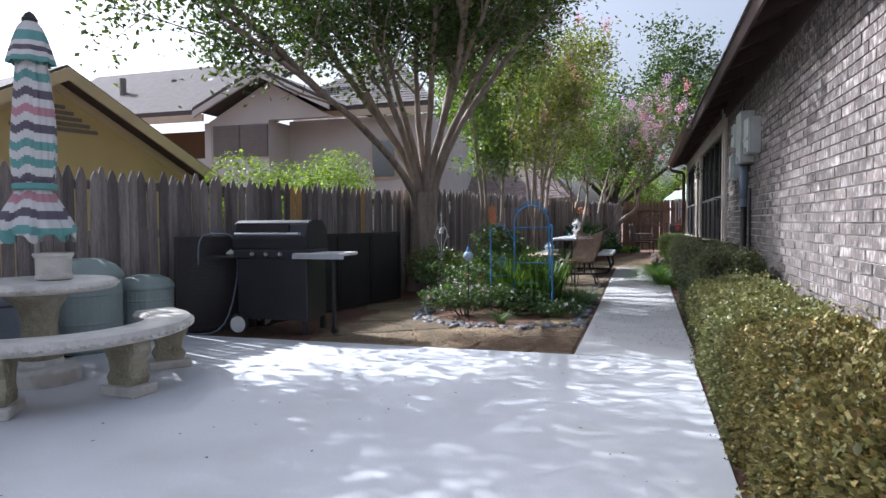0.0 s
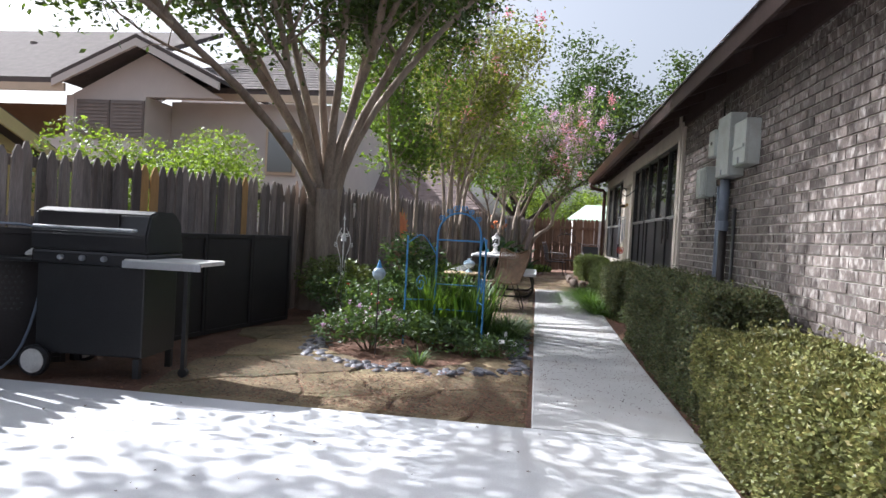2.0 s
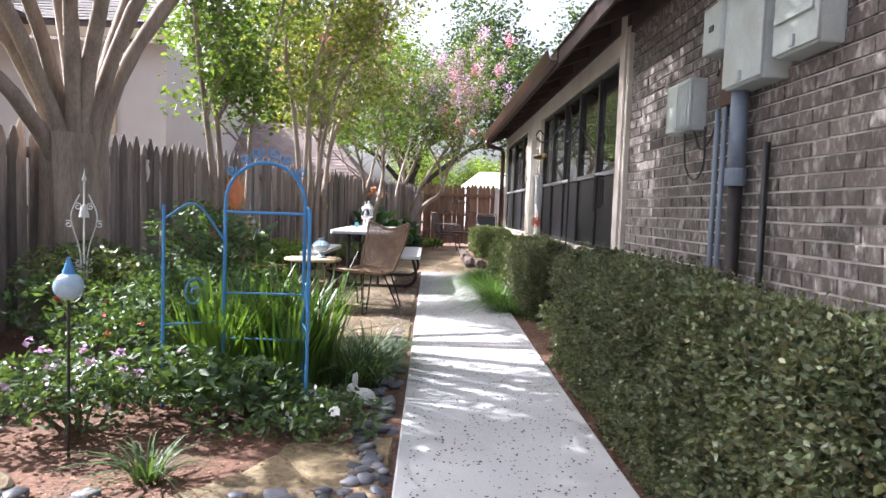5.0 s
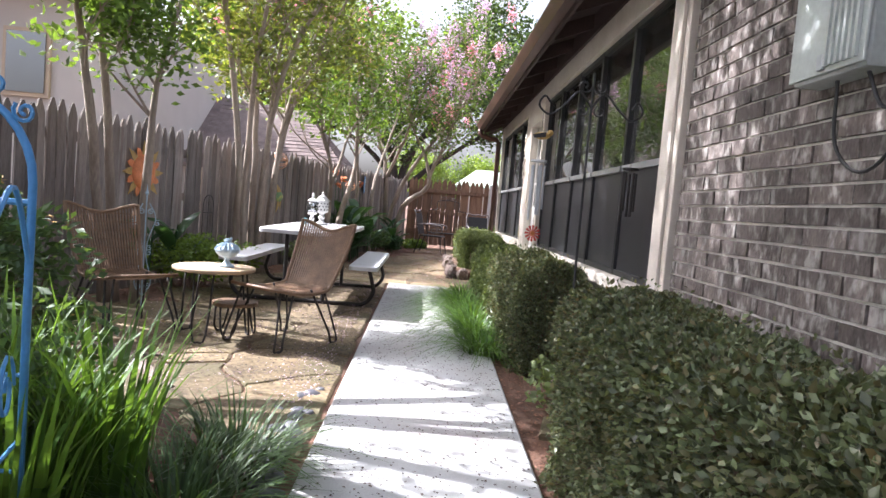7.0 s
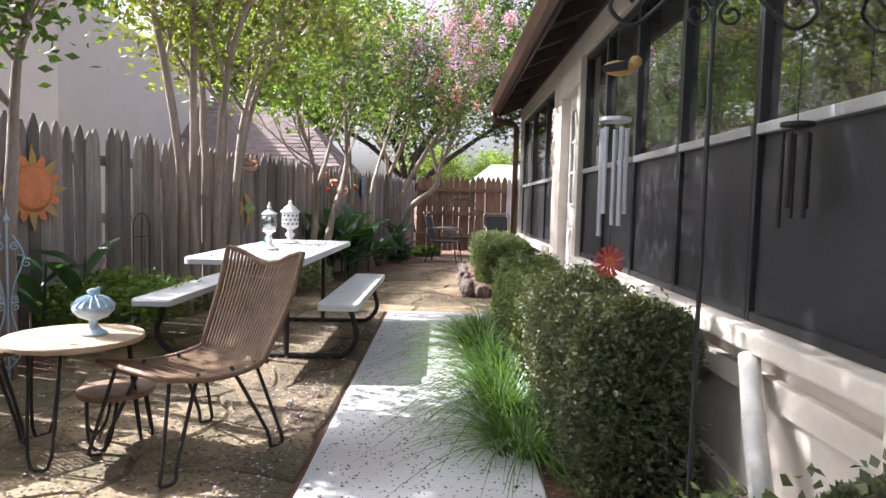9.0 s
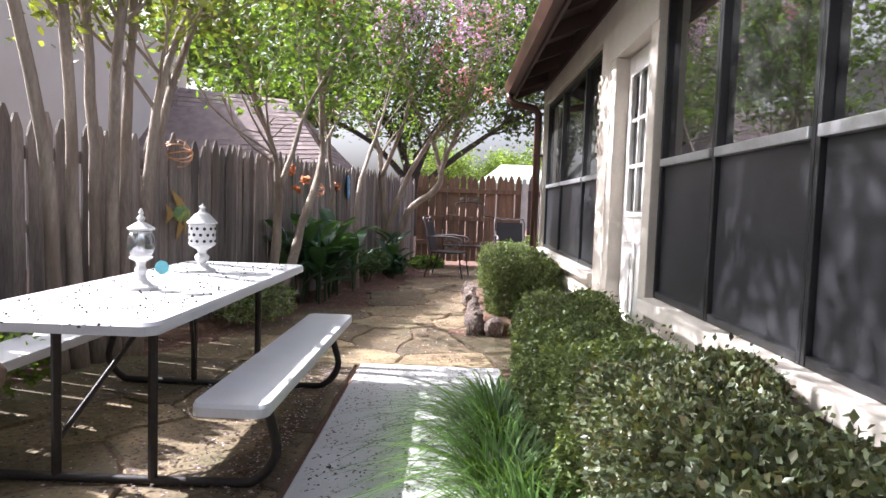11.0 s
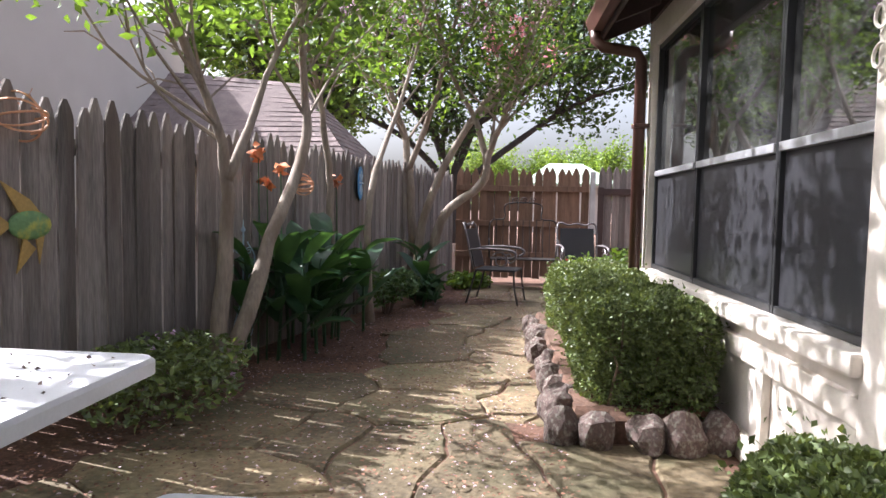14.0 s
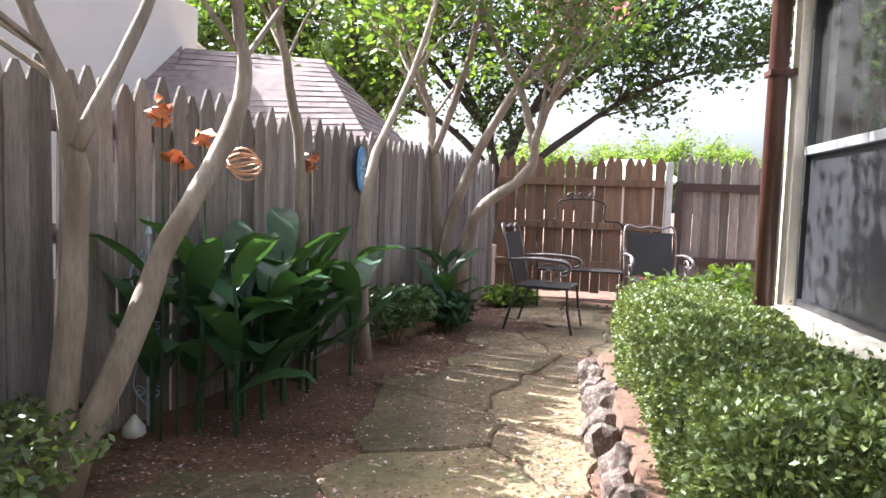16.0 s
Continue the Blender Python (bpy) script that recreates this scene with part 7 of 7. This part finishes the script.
for s in (-1, 1):
    part("leg", tubed([(s * 0.47, -0.2, 0.43), (s * 0.48, -0.22, 0.0)], 0.012, 6), IRON, ib)
    part("leg", tubed([(s * 0.47, 0.19, 0.43), (s * 0.48, 0.22, 0.0)], 0.012, 6), IRON, ib)
    part("arm", tubed(smooth_path([(s * 0.5, 0.23, 0.70), (s * 0.51, 0.0, 0.72), (s * 0.50, -0.2, 0.66), (s * 0.49, -0.21, 0.44)], 4), 0.010, 6), IRON, ib)
fp = thing("flower_pot", "terracotta pot of red and green succulents behind the hedge", "plant pot", pose(1.45, 14.75, g(14) - 0.05))
part("pot", turned([(0.09, 0), (0.13, 0.5), (0.145, 0.50), (0.145, 0.55), (0.12, 0.55), (0.11, 0.50)], 20), TERRA, fp)
rng_ = np.random.default_rng(77)
leaf_part("foliage", rng_, rng_.normal(size=(260, 3)) * (0.10, 0.10, 0.05) + (0, 0, 0.62), 0.07, 0.035, LEAF_LIGHT, fp)
leaf_part("red_leaves", rng_, rng_.normal(size=(120, 3)) * (0.10, 0.10, 0.03) + (-0.05, -0.05, 0.57), 0.06, 0.03, RED, fp)

# ---- rocks round the raised hedge bed ----


def rock_mesh(seed):
    bm = bmesh.new()
    bmesh.ops.create_icosphere(bm, subdivisions=2, radius=1)
    for v in bm.verts:
        n_ = noise.noise(v.co * 1.3 + Vector((seed * 7.1, 0, 0))) * 0.35 + noise.noise(v.co * 3.1 + Vector((0, seed * 3.3, 0))) * 0.14
        v.co *= 1 + n_
        v.co.z = max(-0.8, min(0.9, v.co.z))
    return finish(bm, ROCK)


ROCKS = [rock_mesh(k) for k in range(6)]
rng_ = random.Random(9)
spots = [(0.90, 14.2 - 0.23 * k) for k in range(13)] + [(0.90 + 0.19 * k, 11.14) for k in range(5)]
for i, (x, y) in enumerate(spots):
    s = rng_.uniform(0.075, 0.105) * (1.0 if y > 11.6 else 1.2)
    ob = part("border_rock", rng_.choice(ROCKS), None, None, at=Matrix.Translation((x + rng_.uniform(-0.04, 0.04), y + rng_.uniform(-0.04, 0.04), g(y) + s * 0.45)) @ Euler((rng_.uniform(-0.2, 0.2), rng_.uniform(-0.2, 0.2), rng_.uniform(0, 6))).to_matrix().to_4x4() @ Matrix.Diagonal((s * 0.95, s * 1.0, s * 1.25, 1)))
    tagged(ob, "rough brown edging rock with pale lichen", "rock", group="edging rocks")
bm = bmesh.new()
prism(bm, [(0.95, 11.2), (1.72, 11.2), (1.72, 14.4), (0.95, 14.4)], g(12) - 0.05, g(12) + 0.14, 0.05)
tagged(part("raised_bed", bm, SOIL), "raised soil bed behind the rocks", "soil", kind="structure")
ss = thing("step_stone", "flat grey stone slab under the iron hook", "stone")
bm = bmesh.new()
prism(bm, [(1.12, 4.42), (1.52, 4.36), (1.66, 4.58), (1.5, 4.82), (1.2, 4.74)], g(4.5) - 0.05, g(4.5) + 0.0, 0.01)
part("slab", bm, FLAG, ss)

# ---- fallen bark ----
boot = thing("fallen_branch", "curled grey-tan dead branch lying on the flagstones", "branch")
bm = tubed(smooth_path([(-1.92, 5.72, 0.10), (-1.72, 5.58, 0.05), (-1.45, 5.36, 0.035), (-1.25, 5.14, 0.03), (-1.05, 4.9, 0.02), (-0.93, 4.76, 0.012)], 5), [0.03 + 0.035 * abs(math.sin(k * 0.33)) * (1 - k / 30) for k in range(26)], 10)
for v in bm.verts:
    v.co.z = 0.03 + (v.co.z - 0.03) * 0.45 + 0.012 * noise.noise(v.co * 14)
    v.co.x += 0.02 * noise.noise(v.co * 7)
part("wood", bm, BARK, boot, smooth=True)
part("twig", tubed([(-1.45, 5.36, 0.05), (-1.22, 5.36, 0.05), (-1.06, 5.28, 0.03)], [0.014, 0.01, 0.004], 6), BARK, boot, smooth=True)

# ---- flagstones ----


def clip(poly_, a, b, c):
    """The part of a polygon where a x + b y <= c."""
    out = []
    for i, p in enumerate(poly_):
        q = poly_[(i + 1) % len(poly_)]
        dp_, dq = a * p[0] + b * p[1] - c, a * q[0] + b * q[1] - c
        if dp_ <= 0:
            out.append(p)
        if dp_ * dq < 0:
            t = dp_ / (dp_ - dq)
            out.append((p[0] + (q[0] - p[0]) * t, p[1] + (q[1] - p[1]) * t))
    return out


def in_bed(x, y):
    return ((x + 1.10) / 1.18) ** 2 + ((y - 3.15) / 1.75) ** 2 < 1


def paved(x, y):
    if in_bed(x, y):
        return False
    if y < 9.9 and not (y > 9.4 and x > 0.4):
        return -3.3 + 0.15 * y < x < 0.4 and (x > fx(y) + 0.6)
    return fx(y) + 0.95 < x < (1.3 if y > 14.4 else 1.2 if y > 11.6 else 1.75) and y < 17.2


paving = tagged(new("flagstone_paving"), "irregular tan and brown flagstones set in red mulch", "paving", kind="structure")
rng_ = random.Random(4)
seeds = []
for j in range(29):
    for i in range(9):
        seeds.append((-4.2 + (i + 0.5 * (j % 2)) * 0.70 + rng_.uniform(-0.34, 0.34), 0.25 + j * 0.58 + rng_.uniform(-0.3, 0.3)))
seeds = [p for p in seeds if rng_.random() > 0.14]
for sx_, sy_ in seeds:
    if not paved(sx_, sy_):
        continue
    cell = [(sx_ - 1.2, sy_ - 1.2), (sx_ + 1.2, sy_ - 1.2), (sx_ + 1.2, sy_ + 1.2), (sx_ - 1.2, sy_ + 1.2)]
    gap = rng_.uniform(0.003, 0.009)
    for ox, oy in seeds:
        d2 = math.hypot(ox - sx_, oy - sy_)
        if 0 < d2 < 2.4:
            nx, ny = (ox - sx_) / d2, (oy - sy_) / d2
            cell = clip(cell, nx, ny, nx * (sx_ + ox) / 2 + ny * (sy_ + oy) / 2 - gap)
    back = sy_ > 9.9 or (sy_ > 9.4 and sx_ > 0.4)
    if not back:
        cell = clip(cell, 1, 0, -0.03)
    cell = clip(cell, 0, -1, -0.03)
    if back:
        cell = clip(cell, 0, -1, -9.88)
        cell = clip(cell, 1, 0, 1.62 if sy_ < 11.6 and sx_ > 0.6 or sy_ < 11.0 else 0.84 if sy_ < 14.6 else 1.2)
        if sy_ < 11.6 and sx_ > 0.6:
            cell = clip(cell, 0, 1, 11.14)
    if len(cell) < 3:
        continue
    # broken, wandering edges
    out = []
    for k, p in enumerate(cell):
        q = cell[(k + 1) % len(cell)]
        n_ = max(1, int(math.hypot(q[0] - p[0], q[1] - p[1]) / 0.09))
        for s in range(n_):
            x_, y_ = p[0] + (q[0] - p[0]) * s / n_, p[1] + (q[1] - p[1]) * s / n_
            wx = noise.noise(Vector((x_ * 2.6, y_ * 2.6, 0))) * 0.09 + noise.noise(Vector((x_ * 9, y_ * 9, 3))) * 0.022
            wy = noise.noise(Vector((x_ * 2.6, y_ * 2.6, 7))) * 0.09 + noise.noise(Vector((x_ * 9, y_ * 9, 9))) * 0.022
            if x_ > -0.12 and y_ < 9.9:
                wx = min(0, wx) * 0.5
            out.append((x_ + wx, max(0.025 if y_ < 9 else 9.87 if y_ < 10.2 else 0, y_ + wy)))
    bm = bmesh.new()
    lift = rng_.uniform(-0.006, 0.006)
    prism(bm, [(x_ - sx_, y_ - sy_) for x_, y_ in out], -0.06, 0.0, 0.012)
    slope = math.degrees(math.atan((g(sy_ + 0.3) - g(sy_ - 0.3)) / 0.6))
    part("flagstone", bm, FLAG, paving, at=pose(sx_, sy_, g(sy_) - 0.012 + lift, slope + rng_.uniform(-0.4, 0.4), rng_.uniform(-0.5, 0.5), 0))

# ---- pebbles round the bed ----
border = thing("pebble_border", "dark grey river pebbles edging the garden bed", "pebbles")


def pebble_mesh(seed):
    bm = bmesh.new()
    bmesh.ops.create_icosphere(bm, subdivisions=1, radius=1)
    r_ = random.Random(seed)
    for v in bm.verts:
        v.co *= r_.uniform(0.92, 1.06)
    return finish(bm, PEBBLE, True)


PEB = [pebble_mesh(k) for k in range(5)]
line = smooth_path([(-0.14, 4.9, 0), (-0.13, 3.6, 0), (-0.13, 2.2, 0), (-0.22, 1.62, 0), (-0.75, 1.42, 0), (-1.4, 1.42, 0), (-1.85, 1.66, 0), (-2.1, 2.1, 0), (-2.25, 2.6, 0)], 12)
rng_ = random.Random(6)
for i in range(290):
    p = line[rng_.randrange(len(line))]
    x, y = p.x + rng_.gauss(0, 0.06), p.y + rng_.gauss(0, 0.06)
    if x > -0.05:
        x = -0.05 - rng_.random() * 0.08
    s = rng_.uniform(0.026, 0.05)
    part("pebble", rng_.choice(PEB), None, border, at=Matrix.Translation((x, y, g(y) - 0.05 + s * 0.45 + rng_.random() * 0.03)) @ Euler((rng_.uniform(-0.3, 0.3), rng_.uniform(-0.3, 0.3), rng_.uniform(0, 6))).to_matrix().to_4x4() @ Matrix.Diagonal((s * 1.35, s, s * 0.6, 1)))

# ---- fallen petals and leaf litter ----


def litter(name, label, n, seed, area, size, mat, rough=0.0):
    rng = np.random.default_rng(seed)
    pos = []
    while len(pos) < n:
        x, y = area(rng)
        pos.append((x, y, g(y) + 0.004 + rng.random() * rough))
    pos = np.array(pos)
    a = rng.uniform(0, math.tau, n)
    s = size * rng.uniform(0.5, 1.4, (n, 1))
    u = np.stack([np.cos(a), np.sin(a), rng.uniform(-0.2, 0.2, n)], 1) * s * 0.5
    v = np.stack([-np.sin(a), np.cos(a), rng.uniform(-0.2, 0.2, n)], 1) * s * 0.35
    me = quad_mesh(pos, u, v)
    me.materials.append(mat)
    return tagged(part(name, me, mat), label, "litter", kind="stuff")


DRY = material("dry_litter", (0.10, 0.07, 0.06), 0.9, 0.5, 1.4, 5, 60, 0, spread=0.6)
CHIP = material("mulch_chip", (0.20, 0.10, 0.065), 0.95, 0.5, 1.4, 5, 60, 0, spread=0.55)
litter("fallen_blossom", "dark dried blossoms scattered on the walk", 5200, 1, lambda r: (r.uniform(0.03, 1.0), 0.3 + 9.5 * r.random() ** 0.7), 0.015, DRY)
litter("fallen_petals", "lilac petals scattered over the flagstones", 2600, 2, lambda r: (r.uniform(-2.0, -0.03) if r.random() < 0.6 else -0.12 - abs(r.normal()) * 0.12, r.uniform(4.6, 9.8)), 0.016, PETAL)
litter("fallen_petals", "pink petals scattered along the back path", 3000, 3, lambda r: (lambda y: (r.uniform(fx(y) + 0.4, 0.95), y))(r.uniform(9.9, 17)), 0.017, PETAL)
litter("leaf_litter", "brown dried leaf litter on the flagstones", 6500, 8, lambda r: (-0.03 - abs(r.normal()) * 0.9, r.uniform(4.9, 9.8)), 0.02, DRY)
litter("leaf_litter", "brown dried leaf litter on the back path", 9000, 9, lambda r: (lambda y: (r.uniform(fx(y) + 0.4, 0.9), y))(r.uniform(9.9, 17)), 0.02, CHIP)
litter("leaf_litter", "brown dried leaves and mulch over the front flagstones", 5200, 10, lambda r: (-0.03 - abs(r.normal()) * 1.3, 0.05 + abs(r.normal()) * 0.8), 0.02, CHIP, 0.004)
litter("leaf_litter", "dark dried leaves over the front flagstones", 2600, 11, lambda r: (r.uniform(-3.0, -0.05), r.uniform(0.05, 1.6)), 0.018, DRY, 0.004)
litter("patio_specks", "few dry leaves on the patio slab", 110, 4, lambda r: (r.uniform(-3, 0.95), r.uniform(-5.5, -0.1)), 0.02, DRY)
litter("mulch_chips", "reddish mulch chips between walk and hedge", 9000, 5, lambda r: (r.uniform(1.02, 1.7), r.uniform(0.2, 9.9)), 0.022, CHIP, 0.012).location.z = -0.031
litter("mulch_chips", "reddish mulch chips under the fence trees", 12000, 6, lambda r: (lambda y: (r.uniform(fx(y) + 0.02, fx(y) + 1.25), y))(r.uniform(4, 18)), 0.024, CHIP, 0.012).location.z = -0.031
litter("mulch_chips", "mulch chips in the garden bed", 6000, 7, lambda r: (r.uniform(-3.0, -0.02), r.uniform(0.05, 5.2)), 0.022, CHIP, 0.01).location.z = -0.032
rng_ = np.random.default_rng(12)
pos = np.stack([rng_.uniform(-1.12, -0.4, 420), rng_.uniform(7.2, 9.5, 420), np.full(420, TZ + 0.004)], 1)
me = leaves(rng_, pos, 0.014, 0.01)
me.materials.append(DRY)
tagged(part("table_litter", me, DRY), "dried blossoms scattered on the picnic table", "litter", kind="stuff")

# ---- bricks ----
COURSE, BL = 0.0705, 0.244


def brick_mesh(ln, seed):
    bm = bmesh.new()
    r_ = random.Random(seed)
    h_ = COURSE - 0.011
    box(bm, 0, 0.05, 0, ln - 0.011, 0, h_)
    for v in bm.verts:
        if v.co.x < 0.01:
            v.co += Vector((r_.uniform(-0.002, 0.003), r_.uniform(-0.0015, 0.0015), r_.uniform(-0.0015, 0.0015)))
    return finish(bm, BRICK)


BRICKS = [brick_mesh(BL, k) for k in range(6)]
rng_ = random.Random(5)
verts, faces = [], []
count = 0
for j in range(41):
    z = -0.05 + j * COURSE
    y = -10 + (0.5 * BL if j % 2 else 0)
    while y < 4.44 - 0.03:
        ln = min(BL, 4.44 - y)
        x = WALLX + rng_.uniform(-0.003, 0.002)
        near = 0.9 < y < 4.2 and 0.85 < z < 2.5 and ln > BL - 0.01
        if near and count < 300:
            part("brick", rng_.choice(BRICKS), None, wall_house, at=Matrix.Translation((x, y, z)))
            count += 1
        else:
            b0 = len(verts)
            y1, z1, x1 = y + ln - 0.011, z + COURSE - 0.011, x + 0.05
            verts += [(x, y, z), (x, y1, z), (x, y1, z1), (x, y, z1), (x1, y, z), (x1, y1, z), (x1, y1, z1), (x1, y, z1)]
            faces += [(b0, b0 + 3, b0 + 2, b0 + 1), (b0, b0 + 1, b0 + 5, b0 + 4), (b0 + 3, b0 + 7, b0 + 6, b0 + 2), (b0, b0 + 4, b0 + 7, b0 + 3), (b0 + 1, b0 + 2, b0 + 6, b0 + 5)]
        y += BL
me = bpy.data.meshes.new("bricks")
me.from_pydata(verts, [], faces)
me.materials.append(BRICK)
tagged(part("brick_rest", me, BRICK, wall_house), kind="stuff")
